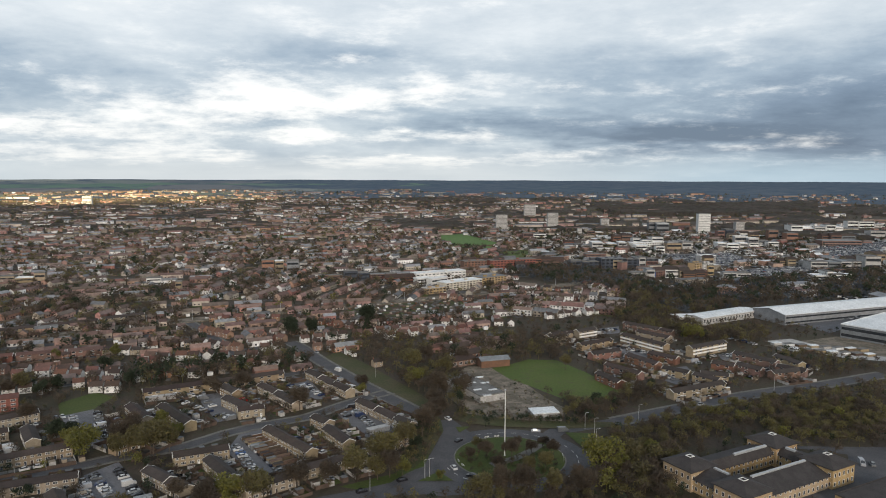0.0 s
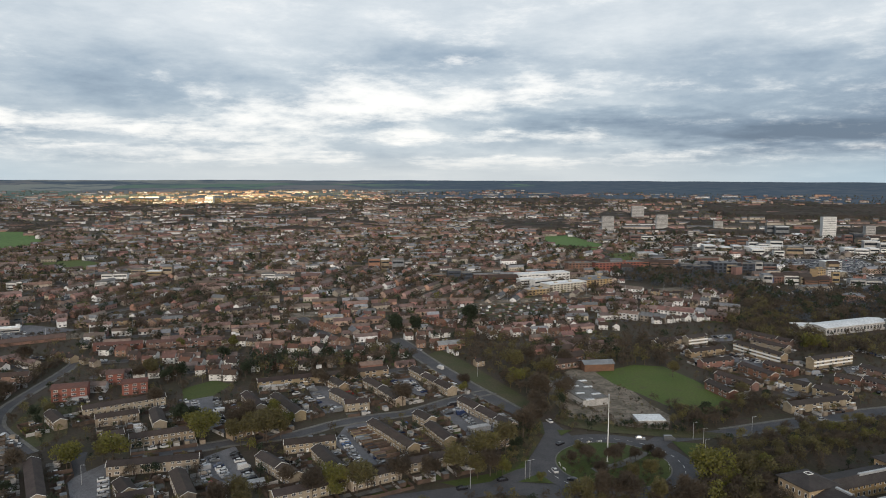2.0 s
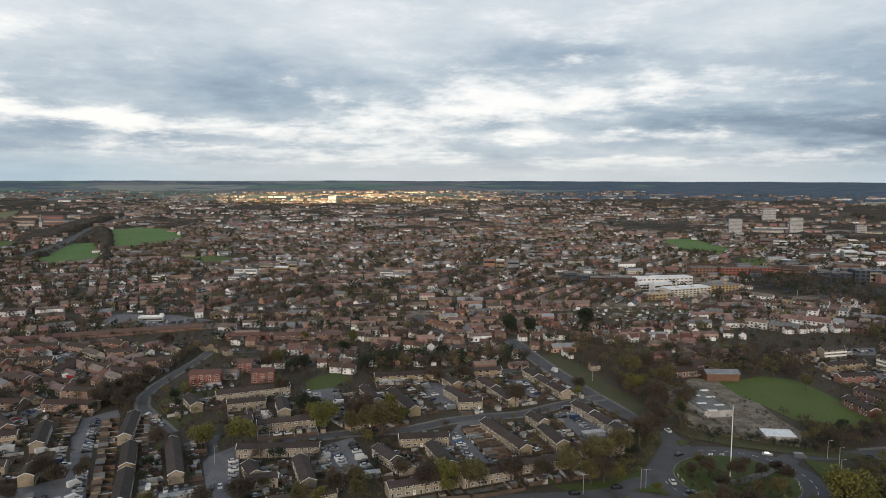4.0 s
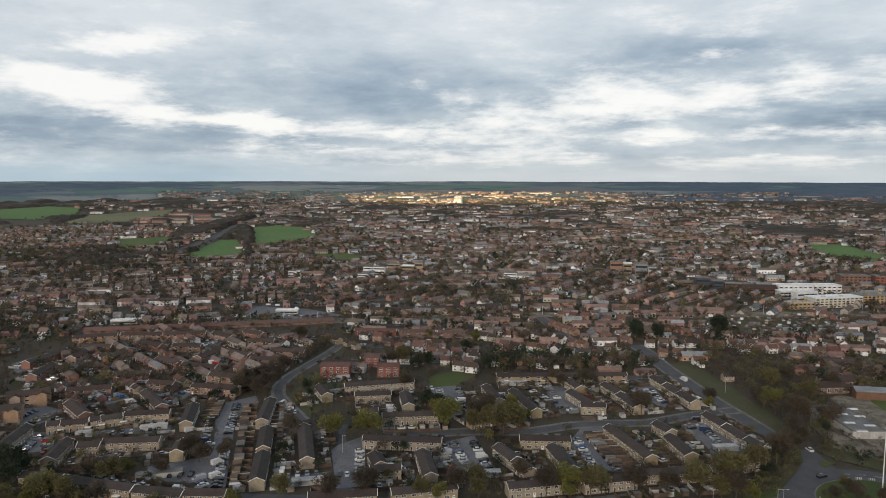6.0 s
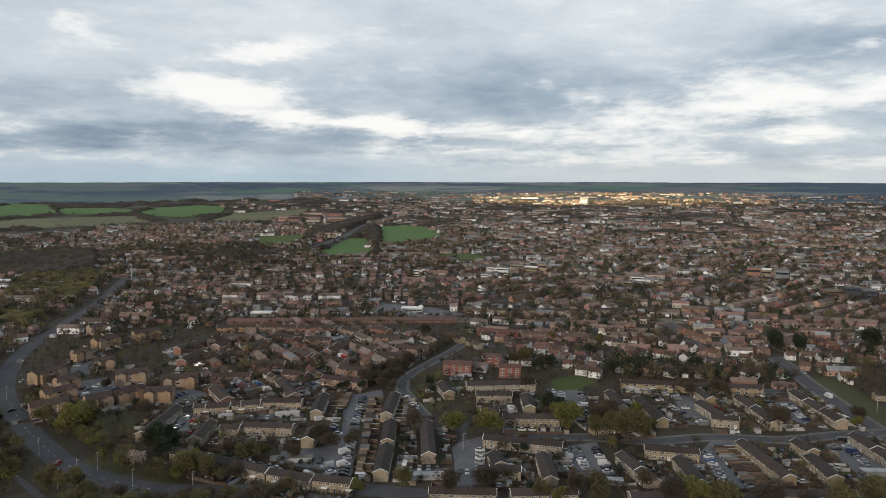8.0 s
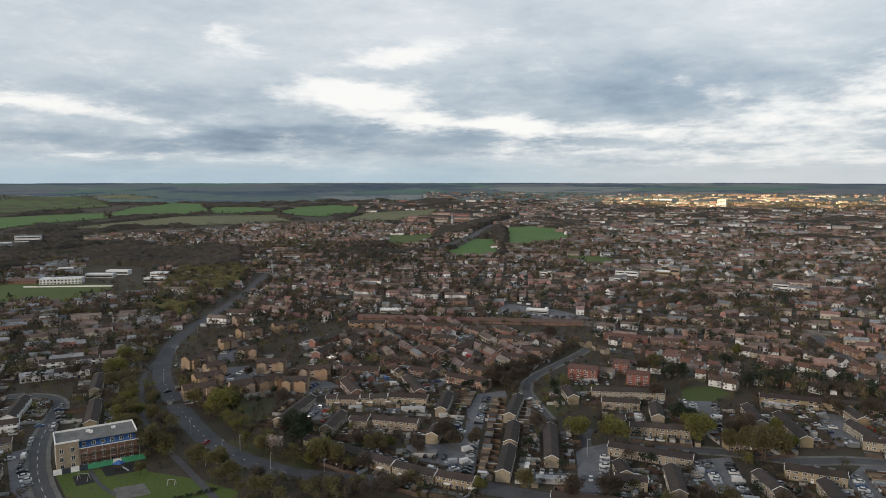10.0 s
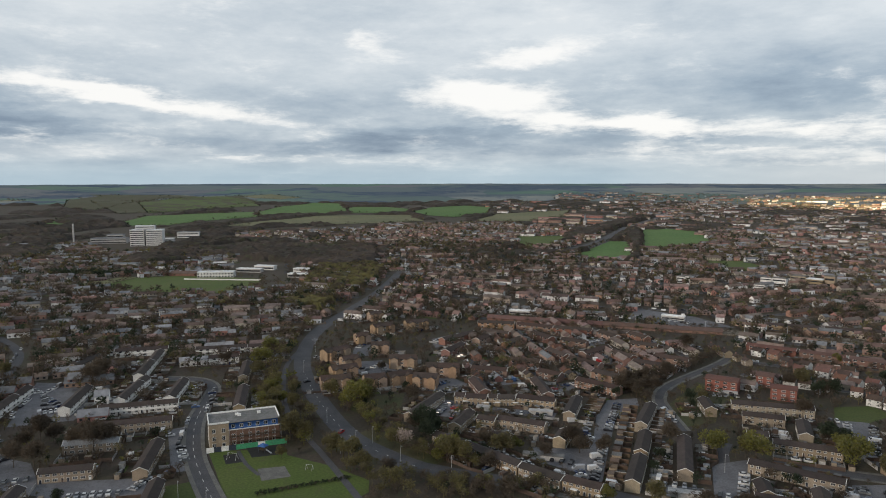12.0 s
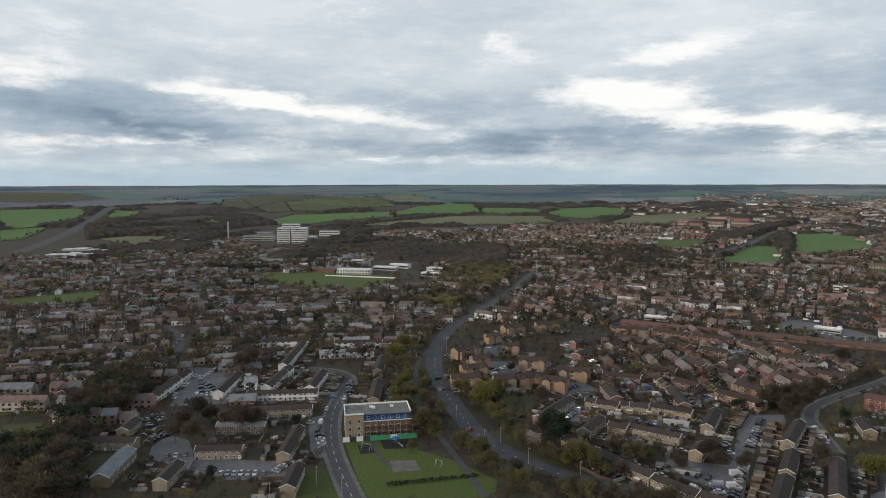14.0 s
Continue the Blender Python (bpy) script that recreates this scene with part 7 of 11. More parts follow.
terrace(-303.4, 270.7, -276.7, 277.9, ORANGE, roof=TILE_BROWN, half=3.6, label="orange brick houses in a row with brown tiled roofs")
terrace(-317.1, 330.6, -291.4, 340.5, ORANGE, roof=TILE_BROWN, half=3.6, label="orange brick houses in a row with brown tiled roofs")
terrace(-319.8, 352.9, -298.6, 361.9, ORANGE, roof=TILE_BROWN, half=3.6, label="orange brick houses in a row with brown tiled roofs")
terrace(-354.9, 366.5, -336.9, 375.3, ORANGE, roof=TILE_BROWN, half=3.6, label="orange brick houses in a row with brown tiled roofs")
terrace(-343.2, 338.0, -323.1, 336.7, RED, roof=TILE_BROWN, half=3.6, label="small red brick houses in a row with brown tiled roofs")
terrace(-393.8, 374.1, -372.4, 371.0, ORANGE, roof=TILE_BROWN, half=3.6, label="orange brick houses in a row with brown tiled roofs")
terrace(-378.1, 390.1, -358.7, 388.4, ORANGE, roof=TILE_BROWN, half=3.6, label="orange brick houses in a row with brown tiled roofs")
terrace(-473.0, 314.0, -452.9, 336.1, ORANGE, roof=TILE_BROWN, half=3.6, label="orange brick houses in a row with brown tiled roofs")
terrace(-450.1, 337.2, -424.0, 353.7, ORANGE, roof=TILE_BROWN, half=3.6, label="orange brick houses in a row with brown tiled roofs")
terrace(-433.1, 254.9, -442.5, 288.3, RED, roof=TILE_BROWN, half=3.6, label="small red brick houses in a row with brown tiled roofs")
terrace(-401.5, 238.8, -415.8, 261.1, RED, roof=TILE_BROWN, half=3.6, label="small red brick houses in a row with brown tiled roofs")
terrace(-389.1, 331.5, -371.5, 340.5, RED, roof=TILE_BROWN, half=3.6, label="small red brick houses in a row with brown tiled roofs")
terrace(-424.2, 353.3, -400.6, 372.0, RED, roof=TILE_BROWN, half=3.6, label="small red brick houses in a row with brown tiled roofs")
terrace(-444.7, 299.2, -424.1, 309.8, RED, roof=TILE_BROWN, half=3.6, label="small red brick houses in a row with brown tiled roofs")
terrace(-348.7, 315.2, -353.8, 343.1, RED, roof=TILE_BROWN, half=3.6, label="small red brick houses in a row with brown tiled roofs")
terrace(79.7, 511.7, 115.3, 528.0)
terrace(94.9, 479.8, 120.2, 495.8)
terrace(145.7, 553.9, 174.5, 523.0, RED)
terrace(122.1, 453.3, 134.8, 429.3, RED)
terrace(102.3, 428.8, 117.8, 407.3, RED)
terrace(135.5, 421.4, 147.5, 410.1)
terrace(123.7, 372.7, 158.9, 390.3, wing=True)
terrace(170.1, 433.9, 181.0, 425.9, RED)
terrace(194.6, 458.9, 211.3, 434.5, RED)
terrace(207.4, 426.3, 219.7, 414.8, RED)
terrace(93.1, 409.4, 101.6, 389.6, RED)
terrace(154.0, 410.2, 168.4, 404.3)
terrace(165.6, 463.1, 195.6, 481.4, storeys=3, white_band=True, label="three-storey terrace with white balcony fronts")
terrace(99.0, 512.0, 114.5, 522.0, storeys=3, white_band=True, label="three-storey terrace with white balcony fronts")
terrace(76.1, 504.2, 92.2, 513.8)
terrace(97.4, 454.4, 118.8, 465.5, RED)
terrace(148.4, 524.5, 165.2, 501.9)
terrace(196.4, 410.8, 218.9, 418.6, RED)
terrace(149.7, 407.7, 159.7, 394.9)
terrace(137.6, 458.1, 151.5, 443.4, RED)
terrace(184.1, 430.0, 194.1, 417.0, RED)
terrace(219.1, 451.7, 225.0, 430.6)
terrace(131.5, 503.2, 152.4, 469.2, storeys=3, white_band=True, label="three-storey terrace with white balcony fronts")
house_line(-243.1, 409.6, -222.8, 414.7, 4, ("white", "whitered", "whitered"))
house_line(-217.0, 410.0, -194.0, 415.1, 5, ("white", "whitered", "whitered"), seed=2)
house_line(-195.5, 380.4, -180.0, 383.7, 2, ("white",))
house_line(-237.3, 425.7, -227.2, 429.7, 2, ("white",))
house_line(-194.2, 448.7, -120.3, 455.0, 10, ("white", "whitered", "whitered"), seed=3)
house_line(-272.1, 418.4, -238.4, 418.7, 5, ("red", "white"), seed=4)
house_line(-231.0, 405.5, -188.7, 408.5, 6, ("white", "whitered", "whitered"), seed=5)
house_line(-297.6, 423.7, -274.7, 425.9, 4, ("redred", "white"))
house_line(-105.8, 498.3, -6.4, 549.9, 16, ("whitered", "redred", "white"), seed=6)
house_line(-2.2, 563.6, 59.8, 561.9, 10, ("whitered", "white"), seed=7)
house_line(-90.7, 475.3, -54.9, 492.6, 6, ("redred", "red"), seed=8)
house_line(-42.3, 510.0, -10.3, 532.9, 6, ("redred", "whitered"))
house_line(86.4, 589.5, 139.6, 611.4, 7, ("white", "whitered"), seed=9)
house_line(-6.0, 526.2, 18.9, 540.0, 5, ("redred",))
house_line(-125.7, 580.2, -70.2, 547.1, 10, ("redred", "red"), seed=10)
house_line(-194.8, 573.6, -135.1, 577.9, 10, ("redred",), seed=11)
house_line(-175.2, 489.1, -135.5, 473.1, 6, ("white", "redred"), seed=12)
house_line(-186.4, 534.3, -155.0, 509.8, 5, ("redred",))
house_line(-138.0, 513.9, -112.7, 500.4, 5, ("red", "redred"))
house_line(-3.3, 686.6, 50.5, 669.4, 10, ("redred", "red"), seed=13)
house_line(97.0, 744.6, 146.3, 723.4, 10, ("white", "red", "grey"), seed=14)
house_line(96.0, 695.4, 141.0, 671.7, 10, ("white", "grey", "red"), seed=15)
house_line(156.7, 777.3, 181.1, 701.4, 7, ("redred", "white"), seed=16)
house_line(-184.5, 416.7, -144.2, 412.3, 5, ("white", "red"), seed=17)
house_line(-255.5, 465.8, -200.9, 464.3, 8, ("red", "white", "grey"), seed=18)
house_line(-325.9, 413.5, -277.4, 394.3, 6, ("red", "buff"), seed=19)
house_line(-214.2, 495.4, -174.0, 485.6, 6, ("red", "grey"), seed=20)
terrace(-307.4, 433.1, -278.0, 445.8, RED, roof=TILE_RED, label="red brick terrace with red gabled roofs")
terrace(-276.0, 446.2, -250.1, 456.3, RED, roof=TILE_RED, label="red brick terrace with red gabled roofs")
terrace(-248.2, 456.8, -227.9, 465.5, RED, roof=TILE_RED, label="red brick terrace with red gabled roofs")
terrace(-345.4, 509.1, -312.3, 532.5, roof=SLATE, label="pale fronted terrace with grey roofs")
terrace(-310.0, 533.1, -277.4, 557.1, roof=SLATE, label="pale fronted terrace with grey roofs")
terrace(-277.5, 562.7, -251.6, 583.3, roof=SLATE, label="pale fronted terrace with grey roofs")

# large buildings
office_court(125.6, 269.2, 29.0, 50.1, 24.6)
new_flats(-313.1, 61.6, 79.7)
playground(-298.9, 81.6, 40)
mast(26.9, 292.8, 29.0)
mast(-796.8, 417.2, 19.0, 0.3, "tall grey mast beside the far roundabout")
terrace(-429.5, 168.9, -434.9, 167.3, OCHRE, 3, 2.6, 6.0, 1, TILE_BROWN, label="gabled stair wing of the yellow brick flats", name="apartment_building")
terrace(-432.9, 180.6, -438.4, 179.0, OCHRE, 3, 2.6, 6.0, 1, TILE_BROWN, label="gabled stair wing of the yellow brick flats", name="apartment_building")
terrace(-434.3, 163.3, -440.0, 182.8, OCHRE, 3, 4.6, 6.0, 1, TILE_BROWN, label="three-storey yellow brick flats with brown tiled gabled roofs", name="apartment_building")
terrace(-431.7, 199.6, -436.7, 202.3, OCHRE, 3, 2.6, 6.0, 1, TILE_BROWN, label="gabled stair wing of the yellow brick flats", name="apartment_building")
terrace(-428.2, 206.3, -433.2, 209.0, OCHRE, 3, 2.6, 6.0, 1, TILE_BROWN, label="gabled stair wing of the yellow brick flats", name="apartment_building")
terrace(-438.4, 200.3, -432.5, 211.4, OCHRE, 3, 4.6, 6.0, 1, TILE_BROWN, label="three-storey yellow brick flats with brown tiled gabled roofs", name="apartment_building")
terrace(-485.9, 230.9, -491.5, 230.3, OCHRE, 3, 2.6, 6.0, 1, TILE_BROWN, label="gabled stair wing of the yellow brick flats", name="apartment_building")
terrace(-487.0, 241.8, -492.7, 241.2, OCHRE, 3, 2.6, 6.0, 1, TILE_BROWN, label="gabled stair wing of the yellow brick flats", name="apartment_building")
terrace(-491.7, 226.6, -493.6, 244.7, OCHRE, 3, 4.6, 6.0, 1, TILE_BROWN, label="three-storey yellow brick flats with brown tiled gabled roofs", name="apartment_building")
terrace(-486.8, 259.5, -492.4, 260.3, OCHRE, 3, 2.6, 6.0, 1, TILE_BROWN, label="gabled stair wing of the yellow brick flats", name="apartment_building")
terrace(-485.2, 270.9, -490.8, 271.7, OCHRE, 3, 2.6, 6.0, 1, TILE_BROWN, label="gabled stair wing of the yellow brick flats", name="apartment_building")
terrace(-493.5, 256.5, -490.8, 275.5, OCHRE, 3, 4.6, 6.0, 1, TILE_BROWN, label="three-storey yellow brick flats with brown tiled gabled roofs", name="apartment_building")
terrace(-534.6, 249.0, -540.2, 248.6, OCHRE, 3, 2.6, 6.0, 1, TILE_BROWN, label="gabled stair wing of the yellow brick flats", name="apartment_building")
terrace(-535.0, 256.0, -540.7, 255.6, OCHRE, 3, 2.6, 6.0, 1, TILE_BROWN, label="gabled stair wing of the yellow brick flats", name="apartment_building")
terrace(-540.6, 246.2, -541.4, 257.9, OCHRE, 3, 4.6, 6.0, 1, TILE_BROWN, label="three-storey yellow brick flats with brown tiled gabled roofs", name="apartment_building")
terrace(-392.2, 194.7, -396.9, 197.8, OCHRE, 3, 2.6, 6.0, 1, TILE_BROWN, label="gabled stair wing of the yellow brick flats", name="apartment_building")
terrace(-386.3, 203.6, -391.0, 206.7, OCHRE, 3, 2.6, 6.0, 1, TILE_BROWN, label="gabled stair wing of the yellow brick flats", name="apartment_building")
terrace(-399.3, 195.2, -389.5, 210.0, OCHRE, 3, 4.6, 6.0, 1, TILE_BROWN, label="three-storey yellow brick flats with brown tiled gabled roofs", name="apartment_building")
terrace(-361.8, 205.6, -366.5, 208.8, OCHRE, 3, 2.6, 6.0, 1, TILE_BROWN, label="gabled stair wing of the yellow brick flats", name="apartment_building")
terrace(-354.9, 215.6, -359.6, 218.9, OCHRE, 3, 2.6, 6.0, 1, TILE_BROWN, label="gabled stair wing of the yellow brick flats", name="apartment_building")
terrace(-369.2, 205.8, -357.7, 222.5, OCHRE, 3, 4.6, 6.0, 1, TILE_BROWN, label="three-storey yellow brick flats with brown tiled gabled roofs", name="apartment_building")
terrace(-385.9, 154.6, -391.6, 154.8, OCHRE, 3, 2.6, 6.0, 1, TILE_BROWN, label="gabled stair wing of the yellow brick flats", name="apartment_building")
terrace(-385.4, 164.3, -391.1, 164.6, OCHRE, 3, 2.6, 6.0, 1, TILE_BROWN, label="gabled stair wing of the yellow brick flats", name="apartment_building")
terrace(-392.3, 151.6, -391.5, 167.9, OCHRE, 3, 4.6, 6.0, 1, TILE_BROWN, label="three-storey yellow brick flats with brown tiled gabled roofs", name="apartment_building")
terrace(-367.9, 140.2, -373.4, 141.4, OCHRE, 3, 2.6, 6.0, 1, TILE_BROWN, label="gabled stair wing of the yellow brick flats", name="apartment_building")
terrace(-365.5, 150.4, -371.1, 151.6, OCHRE, 3, 2.6, 6.0, 1, TILE_BROWN, label="gabled stair wing of the yellow brick flats", name="apartment_building")
terrace(-374.7, 138.1, -370.8, 155.1, OCHRE, 3, 4.6, 6.0, 1, TILE_BROWN, label="three-storey yellow brick flats with brown tiled gabled roofs", name="apartment_building")
terrace(-347.0, 186.1, -351.1, 190.0, OCHRE, 3, 2.6, 6.0, 1, TILE_BROWN, label="gabled stair wing of the yellow brick flats", name="apartment_building")
terrace(-341.1, 192.4, -345.3, 196.3, OCHRE, 3, 2.6, 6.0, 1, TILE_BROWN, label="gabled stair wing of the yellow brick flats", name="apartment_building")
terrace(-353.4, 188.3, -343.7, 198.7, OCHRE, 3, 4.6, 6.0, 1, TILE_BROWN, label="three-storey yellow brick flats with brown tiled gabled roofs", name="apartment_building")
terrace(-357.3, 162.0, -362.9, 163.0, OCHRE, 3, 2.6, 6.0, 1, TILE_BROWN, label="gabled stair wing of the yellow brick flats", name="apartment_building")
terrace(-356.0, 169.4, -361.6, 170.4, OCHRE, 3, 2.6, 6.0, 1, TILE_BROWN, label="gabled stair wing of the yellow brick flats", name="apartment_building")
terrace(-363.9, 160.7, -361.6, 173.0, OCHRE, 3, 4.6, 6.0, 1, TILE_BROWN, label="three-storey yellow brick flats with brown tiled gabled roofs", name="apartment_building")
terrace(-354.7, 177.3, -360.4, 177.6, OCHRE, 3, 2.6, 6.0, 1, TILE_BROWN, label="gabled stair wing of the yellow brick flats", name="apartment_building")
terrace(-354.2, 186.1, -359.9, 186.4, OCHRE, 3, 2.6, 6.0, 1, TILE_BROWN, label="gabled stair wing of the yellow brick flats", name="apartment_building")
terrace(-361.0, 174.6, -360.2, 189.4, OCHRE, 3, 4.6, 6.0, 1, TILE_BROWN, label="three-storey yellow brick flats with brown tiled gabled roofs", name="apartment_building")
terrace(-404.1, 168.6, -409.8, 168.4, OCHRE, 3, 2.6, 6.0, 1, TILE_BROWN, label="gabled stair wing of the yellow brick flats", name="apartment_building")
terrace(-404.3, 175.1, -410.0, 175.0, OCHRE, 3, 2.6, 6.0, 1, TILE_BROWN, label="gabled stair wing of the yellow brick flats", name="apartment_building")
terrace(-410.3, 166.2, -410.6, 177.1, OCHRE, 3, 4.6, 6.0, 1, TILE_BROWN, label="three-storey yellow brick flats with brown tiled gabled roofs", name="apartment_building")
terrace(-462.5, 204.0, -468.2, 203.8, OCHRE, 3, 2.6, 6.0, 1, TILE_BROWN, label="gabled stair wing of the yellow brick flats", name="apartment_building")
terrace(-462.7, 209.6, -468.4, 209.4, OCHRE, 3, 2.6, 6.0, 1, TILE_BROWN, label="gabled stair wing of the yellow brick flats", name="apartment_building")
terrace(-468.6, 201.9, -468.9, 211.2, OCHRE, 3, 4.6, 6.0, 1, TILE_BROWN, label="three-storey yellow brick flats with brown tiled gabled roofs", name="apartment_building")
block(-258.8, 327.5, -243.4, 335.3, 10, 7.0, BRIGHT_RED, TILE_RED, 3, "apartment_building", "three-storey red brick flats with a low red tiled roof", "flats", pitched=1.2)
block(-248.2, 359.2, -240.4, 363.8, 9, 6.6, BRIGHT_RED, TILE_RED, 3, "apartment_building", "red brick flats with a low red tiled roof", "flats", pitched=1.2)
block(-228.7, 344.0, -217.5, 350.7, 9, 6.6, BRIGHT_RED, TILE_RED, 3, "apartment_building", "red brick flats with a low red tiled roof", "flats", pitched=1.2)
block(-248.7, 326.5, -241.0, 332.5, 3.6, 2.0, STONE, STONE, 0, "garage_row", "low row of garages with a pale flat roof", "garage", parapet=0)
block(-119.8, 240.4, -106.6, 248.3, 3.6, 2.0, STONE, STONE, 0, "garage_row", "low row of garages with a pale flat roof", "garage", parapet=0)
block(-174.9, 201.7, -163.4, 211.5, 3.6, 2.0, STONE, STONE, 0, "garage_row", "low row of garages with a pale flat roof", "garage", parapet=0)
block(-277.9, 214.5, -269.4, 223.2, 3.6, 2.0, STONE, STONE, 0, "garage_row", "low row of garages with a pale flat roof", "garage", parapet=0)
block(-157.9, 364.1, -143.9, 370.0, 3.6, 2.0, STONE, STONE, 0, "garage_row", "low row of garages with a pale flat roof", "garage", parapet=0)
block(-33.7, 317.6, -24.9, 323.6, 3.6, 2.0, STONE, STONE, 0, "garage_row", "low row of garages with a pale flat roof", "garage", parapet=0)
block(-297.4, 194.9, -292.3, 199.7, 3.6, 2.0, STONE, STONE, 0, "garage_row", "low row of garages with a pale flat roof", "garage", parapet=0)
block(-233.3, 176.5, -220.8, 188.8, 3.5, 2.1, STONE, FELT, 0, "garage_row", "low row of brick garages with felt roofs", "garage", parapet=0)
block(279.6, 565.7, 440.0, 628.6, 34, 8.5, GREY_ROOF, WHITE_ROOF, 2, "warehouse", "large grey warehouse with a white sheet roof", "warehouse", pitched=3.0, glass_band=True, band=0.3)
block(300.8, 523.0, 332.0, 481.0, 75, 10, GREY_ROOF, WHITE_ROOF, 2, "warehouse", "grey glazed warehouse with a white roof", "warehouse", glass_band=True)
block(211.6, 562.8, 271.5, 598.5, 18, 6, STONE, WHITE_ROOF, 1, "warehouse", "pale industrial shed with a low roof", "warehouse", pitched=1.2)
block(152.7, 235.2, 183.1, 251.3, 16, 3.6, TAN, ROOF_DARK, 0, "office_building", "low office with a large flat dark roof", parapet=0.3)
block(193.2, 571.3, 213.8, 573.9, 12, 5, STONE, WHITE_ROOF, 0, "warehouse", "low pale shed beside the trees", "warehouse")
patch("yard", [(289.4, 575.3), (320.8, 599.4), (396.9, 621.2), (369.1, 576.7), (326.6, 558.3), (301.4, 537.3)], ASPHALT_OLD, "asphalt lorry yard between the warehouses", 0.06, "yard")
patch("yard", [(237.2, 509.9), (261.0, 517.5), (280.3, 473.8), (299.2, 465.0), (291.8, 453.2), (267.5, 461.6)], STONE, "pale concrete strip of the yard", 0.09, "yard")
patch("yard", [(230.8, 495.8), (299.3, 525.6), (325.9, 507.7), (291.8, 453.2), (273.1, 464.6)], GRAVEL, "pale builders yard", 0.05, "yard")
block(238.2, 495.9, 244.7, 497.8, 4, 1.6, STONE, WHITE_ROOF, 0, "pallet_stack", "stacked wrapped building materials in the yard", "pallets", parapet=0)
block(245.9, 493.4, 252.4, 495.1, 4, 1.6, WHITE_ROOF, FELT, 0, "pallet_stack", "stacked pale building materials in the yard", "pallets", parapet=0)
block(253.5, 490.8, 260.0, 492.6, 4, 1.6, FENCE, FELT, 0, "pallet_stack", "stacked pale building materials in the yard", "pallets", parapet=0)
block(261.0, 488.3, 267.5, 490.0, 4, 1.6, BUFF, WHITE_ROOF, 0, "pallet_stack", "stacked wrapped building materials in the yard", "pallets", parapet=0)
block(268.4, 485.8, 275.0, 487.5, 4, 1.6, STONE, FELT, 0, "pallet_stack", "stacked pale building materials in the yard", "pallets", parapet=0)
block(275.8, 483.3, 282.3, 485.0, 4, 1.6, WHITE_ROOF, FELT, 0, "pallet_stack", "stacked pale building materials in the yard", "pallets", parapet=0)
block(283.1, 480.8, 289.6, 482.5, 4, 1.6, FENCE, WHITE_ROOF, 0, "pallet_stack", "stacked wrapped building materials in the yard", "pallets", parapet=0)
block(290.3, 478.4, 296.8, 480.1, 4, 1.6, BUFF, FELT, 0, "pallet_stack", "stacked pale building materials in the yard", "pallets", parapet=0)
block(236.0, 481.1, 242.3, 482.8, 4, 1.6, STONE, FELT, 0, "pallet_stack", "stacked pale building materials in the yard", "pallets", parapet=0)
block(243.4, 478.6, 249.8, 480.3, 4, 1.6, WHITE_ROOF, WHITE_ROOF, 0, "pallet_stack", "stacked wrapped building materials in the yard", "pallets", parapet=0)
block(250.8, 476.2, 257.2, 477.9, 4, 1.6, FENCE, FELT, 0, "pallet_stack", "stacked pale building materials in the yard", "pallets", parapet=0)
block(258.1, 473.8, 264.5, 475.5, 4, 1.6, BUFF, FELT, 0, "pallet_stack", "stacked pale building materials in the yard", "pallets", parapet=0)
block(265.4, 471.5, 271.7, 473.1, 4, 1.6, STONE, WHITE_ROOF, 0, "pallet_stack", "stacked wrapped building materials in the yard", "pallets", parapet=0)
block(272.6, 469.1, 278.9, 470.7, 4, 1.6, WHITE_ROOF, FELT, 0, "pallet_stack", "stacked pale building materials in the yard", "pallets", parapet=0)
block(279.7, 466.8, 286.0, 468.4, 4, 1.6, FENCE, FELT, 0, "pallet_stack", "stacked pale building materials in the yard", "pallets", parapet=0)
block(286.7, 464.5, 293.0, 466.1, 4, 1.6, BUFF, WHITE_ROOF, 0, "pallet_stack", "stacked wrapped building materials in the yard", "pallets", parapet=0)
block(20.2, 364.2, 33.7, 371.1, 42, 3.6, STONE, FELT, 0, "derelict_building", "derelict flat-roofed school building with pale roof lights", "building", parapet=0.3)
roof_light(23.8, 365.9, 3.8)
roof_light(19.2, 375.9, 3.8)
roof_light(27.6, 376.0, 3.8)
roof_light(16.6, 388.6, 3.8)
roof_light(24.0, 388.7, 3.8)
roof_light(12.0, 395.3, 3.8)
roof_light(21.3, 400.0, 3.8)
block(45.7, 340.8, 58.8, 343.4, 9, 2.2, STONE, WHITE_ROOF, 0, "shelter", "low shelter with a pale sheet roof", "shelter", parapet=0)
block(24.5, 433.1, 42.8, 438.7, 9, 4.5, RED, GREY_ROOF, 0, "school_building", "red brick school hall with a blue-grey roof", "school", pitched=1.5)
block(6.0, 432.9, 20.6, 442.5, 10, 4, RED, TILE_BROWN, 1, "school_building", "low red brick school with brown roofs", "school", pitched=1.8)
block(2.6, 466.7, 20.2, 476.3, 10, 4, RED, TILE_BROWN, 1, "school_building", "low red brick school with brown roofs", "school", pitched=1.8)
block(15.4, 449.3, 27.1, 461.1, 10, 4, RED, TILE_BROWN, 1, "school_building", "low red brick school with brown roofs", "school", pitched=1.8)
block(10.7, 492.5, 27.2, 499.6, 10, 4, RED, TILE_BROWN, 1, "school_building", "low red brick school with brown roofs", "school", pitched=1.8)

